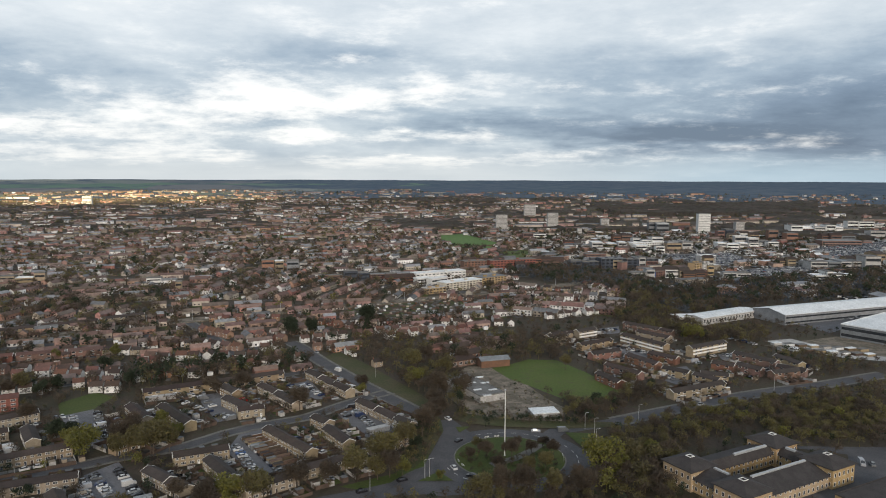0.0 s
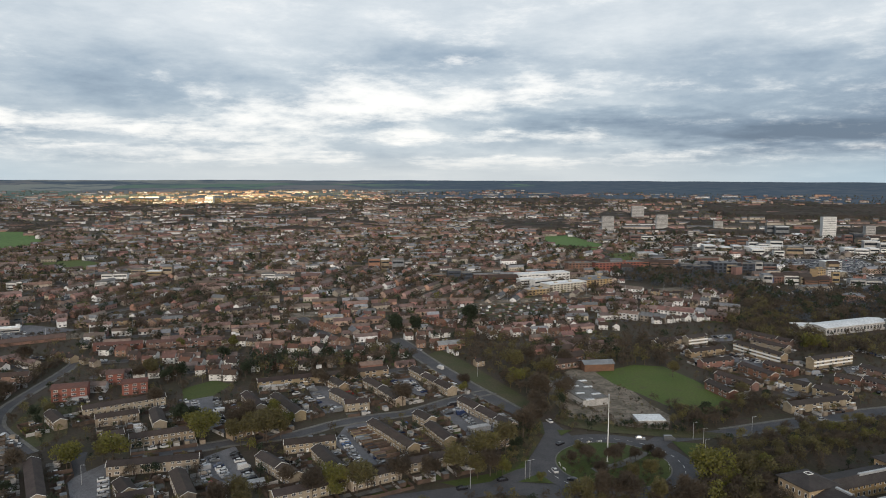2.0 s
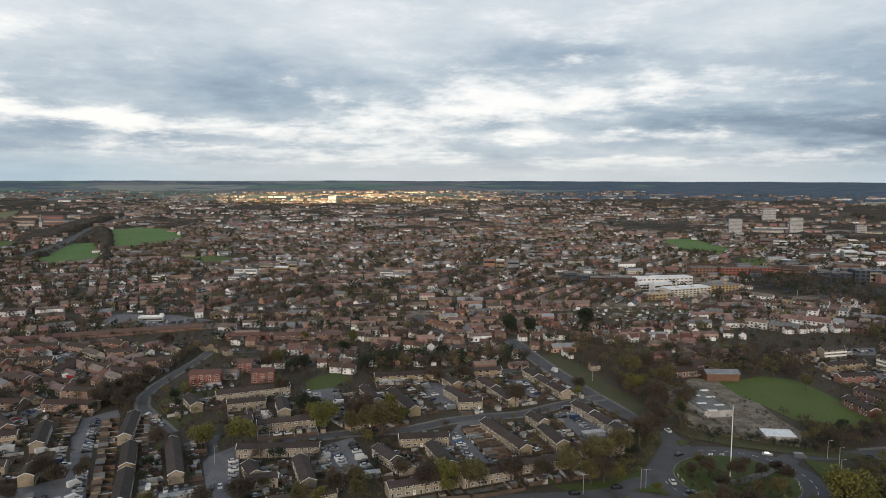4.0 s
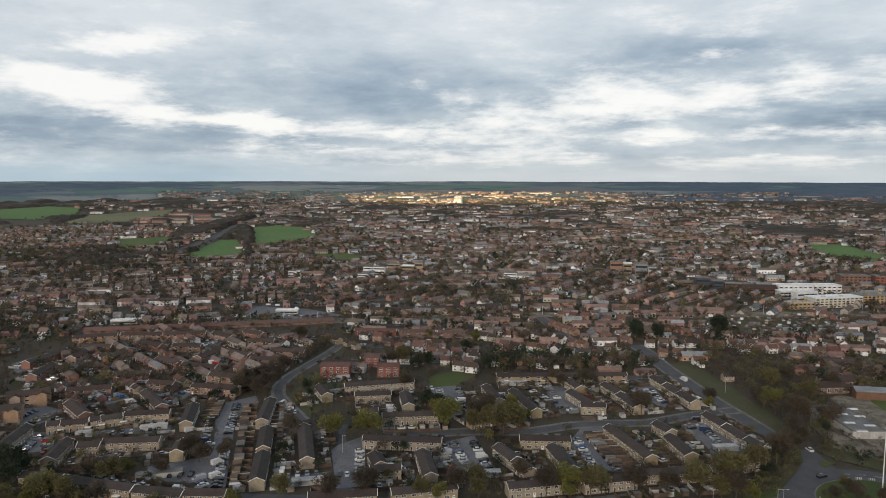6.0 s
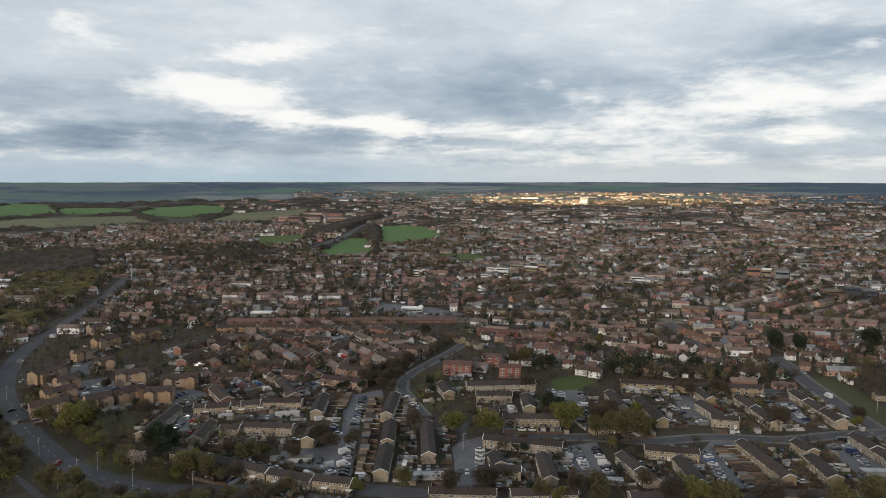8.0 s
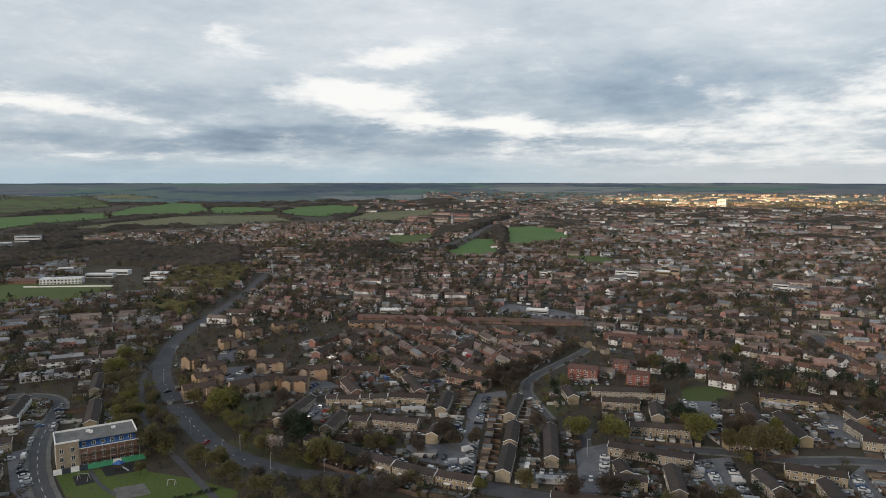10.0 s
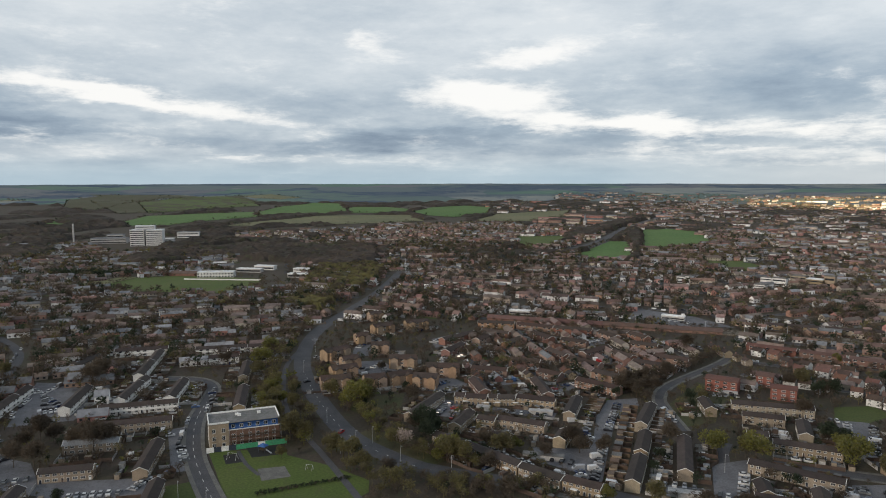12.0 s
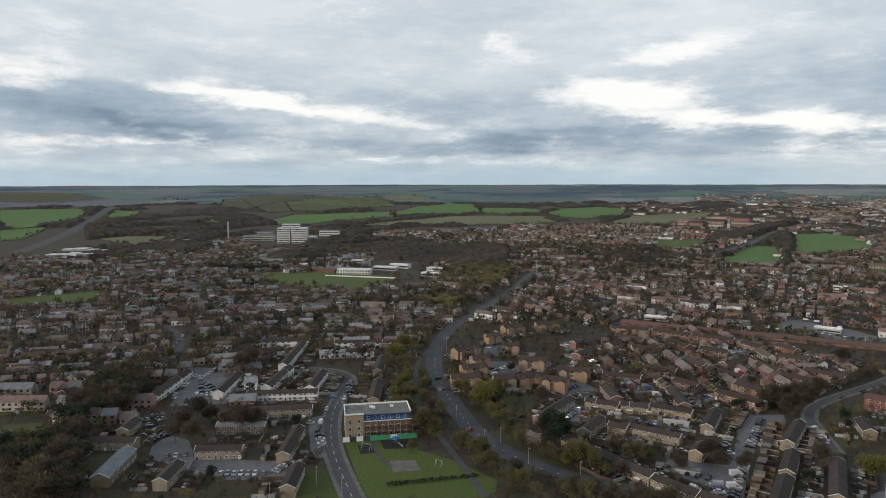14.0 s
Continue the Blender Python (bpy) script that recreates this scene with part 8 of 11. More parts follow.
# railway and station
block(-491.8, 335.5, -450.3, 369.6, 9, 2.3, RED, TILE_RED, 0, "railway_shed", "long low red brick railway building with a red roof", "shed", pitched=2.0)
block(-449.8, 370.9, -417.4, 398.8, 9, 2.3, RED, TILE_RED, 0, "railway_shed", "long low red brick railway building with a red roof", "shed", pitched=2.0)
block(-417.1, 399.6, -381.8, 428.8, 9, 2.3, RED, TILE_RED, 0, "railway_shed", "long low red brick railway building with a red roof", "shed", pitched=2.0)
block(-381.5, 429.6, -348.0, 459.4, 9, 2.3, RED, TILE_RED, 0, "railway_shed", "long low red brick railway building with a red roof", "shed", pitched=2.0)
block(-505.0, 368.9, -489.4, 381.9, 6, 3.2, STONE, WHITE_ROOF, 1, "shop_building", "low pale commercial building by the railway", "building")
block(-489.1, 382.8, -475.6, 397.9, 6, 3.2, STONE, WHITE_ROOF, 1, "shop_building", "low pale commercial building by the railway", "building")
block(-473.8, 409.4, -449.2, 434.8, 6, 3.2, STONE, GREY_ROOF, 1, "shop_building", "low pale commercial building by the railway", "building")
block(-417.5, 468.3, -400.4, 477.7, 6, 3.2, STONE, WHITE_ROOF, 1, "shop_building", "low pale commercial building by the railway", "building")
block(-495.5, 437.4, -491.0, 449.2, 6, 3.2, STONE, WHITE_ROOF, 1, "shop_building", "low pale commercial building by the railway", "building")
ribbon("railway", [(-430.6, 419.7), (-365.6, 458.6), (-299.0, 509.2), (-223.5, 566.6), (-141.3, 613.7), (-34.9, 672.5), (97.9, 751.9), (198.7, 817.4)], 9, 0.6, GRAVEL, "railway line on a low embankment of ballast", 0, 0.8, "railway")
gantry(-411.7, 431.0)
gantry(-388.4, 445.0)
gantry(-364.4, 459.6)
gantry(-341.3, 477.1)
gantry(-317.2, 495.4)
gantry(-291.9, 514.6)
gantry(-265.5, 534.7)
gantry(-237.8, 555.7)
gantry(-208.0, 575.5)
gantry(-176.1, 593.8)
gantry(-143.2, 612.7)
gantry(-109.0, 631.6)
gantry(-73.6, 651.2)
gantry(-37.0, 671.4)
gantry(0.9, 693.9)
gantry(40.3, 717.5)
gantry(81.4, 742.1)
gantry(124.5, 769.5)

# town centre and landmarks
block(112.2, 1481.9, 135.7, 1482.6, 16, 32.2, STONE, FELT, 12, band=0.17, name="tower_block", label="pale concrete tower block of flats", category="tower", glass_band=True)
block(231.2, 1552.9, 254.5, 1553.2, 16, 31.6, STONE, FELT, 12, band=0.17, name="tower_block", label="pale concrete tower block of flats", category="tower", glass_band=True)
block(216.6, 1874.7, 246.8, 1875.3, 18, 31.9, STONE, FELT, 8, band=0.17, name="tower_block", label="pale concrete tower block of flats", category="tower", glass_band=True)
block(512.2, 1409.1, 536.0, 1408.7, 15, 39.8, RENDER, FELT, 12, band=0.17, name="tower_block", label="pale concrete tower block of flats", category="tower", glass_band=True)
block(597.0, 1431.6, 614.1, 1431.2, 14, 21.2, STONE, FELT, 7, band=0.17, name="tower_block", label="pale concrete tower block of flats", category="tower", glass_band=True)
block(349.9, 1553.9, 367.4, 1553.9, 14, 19.2, STONE, FELT, 6, band=0.17, name="tower_block", label="pale concrete tower block of flats", category="tower", glass_band=True)
block(259.2, 1352.3, 268.0, 1352.4, 8, 15.5, STONE, FELT, 4, band=0.17, name="tower_block", label="pale concrete tower block of flats", category="tower", glass_band=True)
block(426.0, 1454.0, 440.5, 1453.9, 14.2, 18.1, GREY_ROOF, FELT, 2, "office_building", "greenish glass town centre building with a flat roof", glass_band=True)
block(438.3, 1440.6, 463.2, 1440.4, 15.2, 18.2, GREY_ROOF, WHITE_ROOF, 2, "office_building", "greenish glass town centre building with a flat roof", glass_band=True)
block(147.6, 1290.3, 165.6, 1290.6, 18.7, 11.8, RED, FELT, 2, "office_building", "white town centre building with a flat roof", glass_band=True)
block(168.0, 1296.9, 188.7, 1297.3, 20.2, 10.1, RENDER, FELT, 2, "office_building", "white town centre building with a flat roof", glass_band=True)
block(280.6, 1361.0, 294.1, 1361.1, 9.5, 9.8, RED, FELT, 2, "office_building", "pale town centre building with a flat roof", glass_band=True)
block(294.6, 1355.6, 308.5, 1355.7, 15.6, 7.7, BUFF, WHITE_ROOF, 2, "office_building", "pale town centre building with a flat roof", glass_band=True)
block(203.9, 1169.6, 219.5, 1169.8, 17.0, 8.9, RED, TILE_BROWN, 2, "office_building", "red town centre building with a tiled roof", pitched=3.0)
block(219.4, 1161.7, 229.3, 1161.8, 15.9, 8.4, GREY_ROOF, TILE_BROWN, 2, "office_building", "red town centre building with a tiled roof", pitched=3.0)
block(228.5, 1150.9, 243.8, 1151.0, 17.1, 5.1, STONE, GREY_ROOF, 2, "office_building", "pale town centre building with a flat roof", glass_band=True)
block(242.1, 1136.5, 259.4, 1136.7, 25.9, 11.3, STONE, WHITE_ROOF, 2, "office_building", "pale town centre building with a flat roof", glass_band=True)
block(263.9, 1150.4, 287.3, 1150.6, 26.3, 7.1, BUFF, WHITE_ROOF, 2, "office_building", "pale town centre building with a flat roof", glass_band=True)
block(286.6, 1142.2, 299.2, 1142.3, 17.7, 10.9, STONE, WHITE_ROOF, 2, "office_building", "pale town centre building with a flat roof", glass_band=True)
block(297.2, 1224.1, 310.5, 1224.2, 16.9, 12.7, RED, TILE_BROWN, 2, "office_building", "brick town centre building with a tiled roof", pitched=3.0)
block(314.0, 1232.0, 332.3, 1232.1, 21.7, 13.9, RED, TILE_BROWN, 2, "office_building", "brick town centre building with a tiled roof", pitched=3.0)
block(323.2, 1192.2, 336.9, 1192.2, 17.4, 12.5, RENDER, FELT, 2, "office_building", "white town centre building with a flat roof", glass_band=True)
block(333.3, 1174.0, 348.5, 1174.0, 12.3, 11.8, RENDER, GREY_ROOF, 2, "office_building", "white town centre building with a flat roof", glass_band=True)
block(356.0, 1194.9, 375.5, 1194.9, 20.1, 14.2, RENDER, FELT, 2, "office_building", "white town centre building with a flat roof", glass_band=True)
block(349.8, 1093.7, 372.7, 1093.7, 15.7, 14.6, BUFF, FELT, 2, "office_building", "pale concrete town centre building with a flat roof", glass_band=True)
block(374.4, 1094.9, 388.6, 1094.8, 15.2, 15.7, STONE, FELT, 2, "office_building", "pale concrete town centre building with a flat roof", glass_band=True)
block(300.8, 1092.2, 318.7, 1092.3, 15.3, 11.5, RENDER, WHITE_ROOF, 2, "office_building", "white town centre building with a flat roof", glass_band=True)
block(323.5, 1104.3, 334.4, 1104.3, 14.8, 5.2, RENDER, FELT, 2, "office_building", "white town centre building with a flat roof", glass_band=True)
block(329.5, 1083.5, 343.5, 1083.5, 11.3, 11.2, RENDER, FELT, 2, "office_building", "white town centre building with a flat roof", glass_band=True)
block(511.7, 1306.6, 524.6, 1306.4, 14.8, 15.2, RED, FELT, 2, "office_building", "dark town centre building with a flat roof", glass_band=True)
block(526.6, 1307.5, 542.0, 1307.2, 21.8, 17.4, DARK, FELT, 2, "office_building", "dark town centre building with a flat roof", glass_band=True)
block(517.3, 1268.1, 536.1, 1267.8, 14.1, 11.2, BUFF, TILE_BROWN, 2, "office_building", "tan town centre building with a tiled roof", pitched=3.0)
block(538.3, 1269.4, 554.8, 1269.1, 20.6, 14.2, RENDER, TILE_BROWN, 2, "office_building", "tan town centre building with a tiled roof", pitched=3.0)
block(551.4, 1257.7, 567.2, 1257.4, 16.8, 12.6, BUFF, TILE_BROWN, 2, "office_building", "tan town centre building with a tiled roof", pitched=3.0)
block(491.4, 1180.3, 513.2, 1180.0, 10.6, 17.1, STONE, WHITE_ROOF, 2, "office_building", "pale town centre building with a flat roof", glass_band=True)
block(509.4, 1167.9, 525.8, 1167.7, 12.0, 14.9, STONE, WHITE_ROOF, 2, "office_building", "pale town centre building with a flat roof", glass_band=True)
block(531.2, 1176.7, 545.3, 1176.4, 12.3, 10.4, GREY_ROOF, FELT, 2, "office_building", "pale town centre building with a flat roof", glass_band=True)
block(588.3, 1267.1, 605.1, 1266.7, 13.7, 19.5, ORANGE, FELT, 2, "office_building", "brown brick town centre building with a flat roof", glass_band=True)
block(604.6, 1262.4, 615.1, 1262.1, 21.2, 12.0, STONE, FELT, 2, "office_building", "brown brick town centre building with a flat roof", glass_band=True)
block(606.8, 1237.7, 626.5, 1237.2, 20, 16.7, ORANGE, FELT, 2, "office_building", "brown brick town centre building with a flat roof", glass_band=True)
block(696.6, 1404.4, 719.3, 1403.6, 31.7, 16.4, RENDER, FELT, 2, "office_building", "white town centre building with a flat roof", glass_band=True)
block(727.9, 1417.2, 748.3, 1416.4, 30.9, 8.7, RED, WHITE_ROOF, 2, "office_building", "white town centre building with a flat roof", glass_band=True)
block(748.1, 1412.8, 769.1, 1411.9, 19.6, 12.2, RENDER, FELT, 2, "office_building", "white town centre building with a flat roof", glass_band=True)
block(772.1, 1414.3, 790.3, 1413.5, 28.1, 16.2, RENDER, FELT, 2, "office_building", "white town centre building with a flat roof", glass_band=True)
block(670.4, 1239.2, 684.5, 1238.8, 19.1, 12.0, RED, TILE_BROWN, 2, "office_building", "red brick town centre building with a tiled roof", pitched=3.0)
block(681.8, 1231.2, 699.4, 1230.6, 16.4, 13.8, RED, TILE_BROWN, 2, "office_building", "red brick town centre building with a tiled roof", pitched=3.0)
block(702.5, 1233.5, 725.1, 1232.7, 26.5, 12.3, GREY_ROOF, TILE_BROWN, 2, "office_building", "red brick town centre building with a tiled roof", pitched=3.0)
block(445.6, 1135.8, 460.0, 1135.6, 19.8, 10.3, RENDER, WHITE_ROOF, 2, "office_building", "white town centre building with a flat roof", glass_band=True)
block(459.8, 1131.7, 478.4, 1131.6, 15.3, 9.5, RENDER, WHITE_ROOF, 2, "office_building", "white town centre building with a flat roof", glass_band=True)
block(480.0, 1132.2, 493.0, 1132.0, 13.7, 10.7, RENDER, WHITE_ROOF, 2, "office_building", "white town centre building with a flat roof", glass_band=True)
block(503.5, 1151.0, 519.3, 1150.8, 18.8, 8.6, WHITE, FELT, 2, "office_building", "white town centre building with a flat roof", glass_band=True)
block(527.0, 1164.8, 539.1, 1164.6, 21.8, 7.9, WHITE, FELT, 2, "office_building", "white town centre building with a flat roof", glass_band=True)
block(532.8, 1148.0, 550.7, 1147.7, 13.3, 11.1, RENDER, GREY_ROOF, 2, "office_building", "white town centre building with a flat roof", glass_band=True)
block(872.7, 1515.0, 895.2, 1513.7, 19.3, 15.7, RENDER, FELT, 2, "office_building", "white town centre building with a flat roof", glass_band=True)
block(904.6, 1526.6, 936.2, 1524.7, 22.7, 13.8, RENDER, FELT, 2, "office_building", "white town centre building with a flat roof", glass_band=True)
block(940.3, 1528.4, 961.2, 1527.1, 23.2, 7.6, RENDER, GREY_ROOF, 2, "office_building", "white town centre building with a flat roof", glass_band=True)
block(771.3, 1300.5, 790.6, 1299.7, 15.7, 9.2, GREY_ROOF, FELT, 2, "office_building", "pale town centre building with a flat roof", glass_band=True)
block(784.5, 1287.1, 810.9, 1285.9, 21.9, 15.3, STONE, FELT, 2, "office_building", "pale town centre building with a flat roof", glass_band=True)
block(26.7, 913.4, 44.1, 913.9, 10.9, 11.2, RED, TILE_BROWN, 2, "office_building", "red brick town centre building with a tiled roof", pitched=3.0)
block(45.1, 913.4, 62.6, 913.9, 10.3, 10.2, RED, TILE_BROWN, 2, "office_building", "red brick town centre building with a tiled roof", pitched=3.0)
block(65.9, 903.0, 79.3, 903.3, 13.4, 12.8, STONE, TILE_BROWN, 2, "office_building", "red brick town centre building with a tiled roof", pitched=3.0)
block(81.0, 909.6, 94.0, 909.9, 9.6, 7.3, STONE, TILE_BROWN, 2, "office_building", "red brick town centre building with a tiled roof", pitched=3.0)
block(93.8, 897.4, 105.1, 897.6, 11.2, 7.6, GREY_ROOF, TILE_BROWN, 2, "office_building", "red brick town centre building with a tiled roof", pitched=3.0)
block(119.2, 943.7, 133.0, 943.9, 10.4, 9.1, RED, TILE_BROWN, 2, "office_building", "red brick town centre building with a tiled roof", pitched=3.0)
block(134.2, 944.0, 145.6, 944.2, 14.7, 8.4, RED, TILE_BROWN, 2, "office_building", "red brick town centre building with a tiled roof", pitched=3.0)
block(147.8, 951.6, 165.3, 951.9, 12.5, 7.2, RED, TILE_BROWN, 2, "office_building", "red brick town centre building with a tiled roof", pitched=3.0)
block(165.2, 902.3, 179.8, 902.6, 14.4, 11.8, DARK, FELT, 2, "office_building", "dark glass town centre building with a flat roof", glass_band=True)
block(180.7, 902.0, 189.6, 902.1, 11.2, 10.4, DARK, FELT, 2, "office_building", "dark glass town centre building with a flat roof", glass_band=True)
block(198.2, 934.5, 213.4, 934.7, 14, 10.8, DARK, FELT, 2, "office_building", "dark glass town centre building with a flat roof", glass_band=True)
block(210.0, 916.5, 222.3, 916.7, 11.5, 11.3, BUFF, FELT, 2, "office_building", "dark glass town centre building with a flat roof", glass_band=True)
block(223.0, 914.9, 234.5, 915.1, 10.8, 10.7, BUFF, FELT, 2, "office_building", "dark glass town centre building with a flat roof", glass_band=True)
block(238.7, 924.0, 243.9, 924.0, 12, 13.8, RED, TILE_BROWN, 2, "office_building", "red brick core town centre building with a tiled roof", pitched=3.0)
block(245.3, 926.4, 259.3, 926.5, 17.1, 9.0, DARK, FELT, 2, "office_building", "dark glass town centre building with a flat roof", glass_band=True)
block(260.0, 925.0, 268.4, 925.1, 17.3, 13.5, STONE, FELT, 2, "office_building", "dark glass town centre building with a flat roof", glass_band=True)
block(269.9, 926.4, 284.7, 926.6, 12.2, 8.0, RED, FELT, 2, "office_building", "dark glass town centre building with a flat roof", glass_band=True)
block(226.3, 1006.7, 234.5, 1006.8, 10, 8.3, RED, TILE_BROWN, 2, "office_building", "red brick town centre building with a tiled roof", pitched=3.0)
block(219.2, 808.7, 235.3, 808.9, 16.6, 9.3, STONE, FELT, 2, "office_building", "pale blue and white town centre building with a flat roof", glass_band=True)
block(237.6, 813.5, 247.2, 813.6, 15.4, 12.5, STONE, GREY_ROOF, 2, "office_building", "pale blue and white town centre building with a flat roof", glass_band=True)
block(254.0, 833.0, 264.9, 833.2, 11.7, 9.5, RED, TILE_BROWN, 2, "office_building", "tan town centre building with a tiled roof", pitched=3.0)
block(265.9, 833.2, 282.1, 833.4, 16.6, 10.2, RENDER, TILE_BROWN, 2, "office_building", "tan town centre building with a tiled roof", pitched=3.0)
block(281.4, 828.1, 293.2, 828.2, 13.9, 9.6, BUFF, TILE_BROWN, 2, "office_building", "tan town centre building with a tiled roof", pitched=3.0)
block(313.2, 862.6, 326.3, 862.7, 12.0, 14.1, TAN, FELT, 2, "office_building", "yellow and white town centre building with a flat roof", glass_band=True)
block(324.8, 855.9, 332.7, 856.0, 14.1, 12.0, TAN, FELT, 2, "office_building", "yellow and white town centre building with a flat roof", glass_band=True)
block(334.2, 893.0, 345.8, 893.1, 10, 16.9, BUFF, TILE_BROWN, 2, "office_building", "tan town centre building with a tiled roof", pitched=3.0)
block(284.2, 822.6, 297.9, 822.7, 10.6, 6.7, RED, TILE_BROWN, 2, "office_building", "brick town centre building with a tiled roof", pitched=3.0)
block(301.3, 829.5, 312.5, 829.6, 12.5, 6.5, RED, TILE_BROWN, 2, "office_building", "brick town centre building with a tiled roof", pitched=3.0)
block(326.3, 810.9, 341.6, 811.0, 10.4, 9.6, STONE, GREY_ROOF, 2, "office_building", "pale town centre building with a flat roof", glass_band=True)
block(343.9, 814.3, 359.7, 814.4, 14.2, 8.3, RENDER, FELT, 2, "office_building", "pale town centre building with a flat roof", glass_band=True)
block(454.6, 942.5, 464.3, 942.4, 12.9, 6.7, BUFF, TILE_BROWN, 2, "office_building", "tan town centre building with a tiled roof", pitched=3.0)
block(462.2, 935.8, 472.9, 935.7, 10.1, 9.7, BUFF, TILE_BROWN, 2, "office_building", "tan town centre building with a tiled roof", pitched=3.0)
block(475.3, 901.6, 496.8, 901.4, 21.1, 10.6, STONE, FELT, 2, "office_building", "pale town centre building with a flat roof", glass_band=True)
block(500.7, 906.6, 516.1, 906.4, 19.5, 9.2, GREY_ROOF, GREY_ROOF, 2, "office_building", "pale town centre building with a flat roof", glass_band=True)
block(517.4, 906.8, 531.0, 906.7, 30.0, 10.1, STONE, GREY_ROOF, 2, "office_building", "pale town centre building with a flat roof", glass_band=True)
block(535.6, 912.7, 550.9, 912.6, 28.9, 9.3, STONE, FELT, 2, "office_building", "pale town centre building with a flat roof", glass_band=True)
block(546.9, 904.0, 566.7, 903.7, 22.1, 17.0, STONE, FELT, 2, "office_building", "pale town centre building with a flat roof", glass_band=True)
block(427.4, 803.0, 441.9, 803.0, 15.4, 7.4, RENDER, WHITE_ROOF, 2, "office_building", "white town centre building with a flat roof", glass_band=True)
block(445.5, 807.8, 452.4, 807.8, 21.4, 11.2, RENDER, FELT, 2, "office_building", "white town centre building with a flat roof", glass_band=True)
block(449.7, 801.2, 464.4, 801.2, 12.4, 8.4, WHITE, FELT, 2, "office_building", "white town centre building with a flat roof", glass_band=True)
block(554.5, 957.4, 569.8, 957.1, 22.7, 7.4, BUFF, TILE_BROWN, 2, "office_building", "pale tan town centre building with a tiled roof", pitched=3.0)
block(569.5, 954.6, 590.6, 954.3, 21.6, 9.3, BUFF, TILE_BROWN, 2, "office_building", "pale tan town centre building with a tiled roof", pitched=3.0)
block(591.8, 954.4, 604.0, 954.2, 29.4, 13.9, BUFF, TILE_BROWN, 2, "office_building", "pale tan town centre building with a tiled roof", pitched=3.0)
block(3.7, 727.1, 42.6, 758.1, 16, 9.0, CREAM, WHITE_ROOF, 4, "office_building", "cream four-storey office block with rows of windows", glass_band=True, band=0.45, piers=4.2)
block(43.5, 762.1, 71.3, 783.1, 18, 9.6, TAN, GREY_ROOF, 4, "office_building", "yellow brick office wing with a grey-green roof", glass_band=True, band=0.45, piers=4.2)
block(-17.1, 709.0, 3.1, 723.5, 9, 6.0, TAN, STONE, 2, "office_building", "low yellow brick wing of the white offices", glass_band=True, band=0.4, piers=4.0)
block(-30.1, 793.4, 26.9, 825.6, 15, 9.5, RENDER, WHITE_ROOF, 3, "office_building", "white rendered office slab with a pale flat roof", glass_band=True, band=0.36, piers=5.0)
block(-28.7, 772.5, -13.8, 781.1, 9, 7.0, RENDER, WHITE_ROOF, 2, "office_building", "white stepped terrace of the office slab", glass_band=True, band=0.36)
block(-12.1, 756.9, 5.2, 773.3, 9, 9.0, RENDER, WHITE_ROOF, 2, "office_building", "white stepped terrace of the office slab", glass_band=True, band=0.36)
block(-63.8, 779.9, -31.4, 793.4, 14, 6.5, RED, TILE_BROWN, 2, "town_building", "red brick building with a brown roof and gables", pitched=3.0)
block(27.4, 888.2, 56.9, 899.3, 14, 12.0, RED, FELT, 4, "office_building", "red brick office with rows of windows", glass_band=True, band=0.4, piers=4.5)
block(60.9, 894.2, 121.8, 916.7, 14, 12.5, BRIGHT_RED, FELT, 4, "office_building", "long red brick office with rows of windows", glass_band=True, band=0.4, piers=4.5)
block(165.1, 901.5, 202.9, 907.3, 16, 10.0, DARK, FELT, 3, "office_building", "dark blue glass office with red fins", glass_band=True, band=0.6, piers=7.0)
block(207.0, 912.7, 241.0, 918.5, 18, 13.0, DARK, GREY_ROOF, 3, "office_building", "dark glass office with a curved grey roof", glass_band=True, band=0.6, piers=5.0)
block(243.9, 924.0, 286.8, 929.9, 16, 11.0, DARK, FELT, 3, "office_building", "dark blue glass office block", glass_band=True, band=0.6, piers=7.0)
block(231.0, 902.4, 239.7, 907.8, 8, 9.5, RED, FELT, 0, "office_building", "red brick stair tower of the glass office")
block(204.2, 993.7, 233.0, 1000.4, 12, 9.5, RED, FELT, 3, "office_building", "red brick office above the glass front", glass_band=True, band=0.3)
block(221.3, 811.8, 238.4, 820.8, 10, 7.5, ORANGE, FELT, 3, "office_building", "orange brick flats with a flat roof", glass_band=True, band=0.4, piers=4.0)
block(239.1, 820.8, 251.8, 825.4, 8, 8.0, BLUE, FELT, 3, "office_building", "pale blue panelled front", glass_band=True, band=0.3, piers=4.0)
block(252.4, 825.4, 309.2, 863.0, 10, 8.5, RED, FELT, 3, "office_building", "long red brick flats with a flat roof", glass_band=True, band=0.4, piers=4.0)
block(307.9, 853.5, 321.1, 863.1, 10, 15.0, TAN, FELT, 5, "tower_block", "yellow and cream flats of five storeys", "flats", glass_band=True, band=0.4, piers=3.0)
block(320.7, 858.3, 334.4, 863.2, 12, 14.0, RENDER, FELT, 5, "tower_block", "cream and yellow flats of five storeys", "flats", glass_band=True, band=0.4, piers=3.0)
block(345.4, 935.8, 367.3, 941.5, 12, 14.0, STONE, WHITE_ROOF, 5, "tower_block", "pale stepped flats with brown cladding", "flats", glass_band=True, band=0.4)
block(355.2, 1105.2, 397.2, 1112.8, 14, 15.5, STONE, GREY_ROOF, 4, "office_building", "pale grey concrete office with window rows", glass_band=True, band=0.4, piers=5.0)
block(310.4, 1144.3, 374.4, 1177.7, 10, 9.0, RENDER, WHITE_ROOF, 3, "office_building", "white terrace of shops with small windows", glass_band=True, band=0.34, piers=5.0)
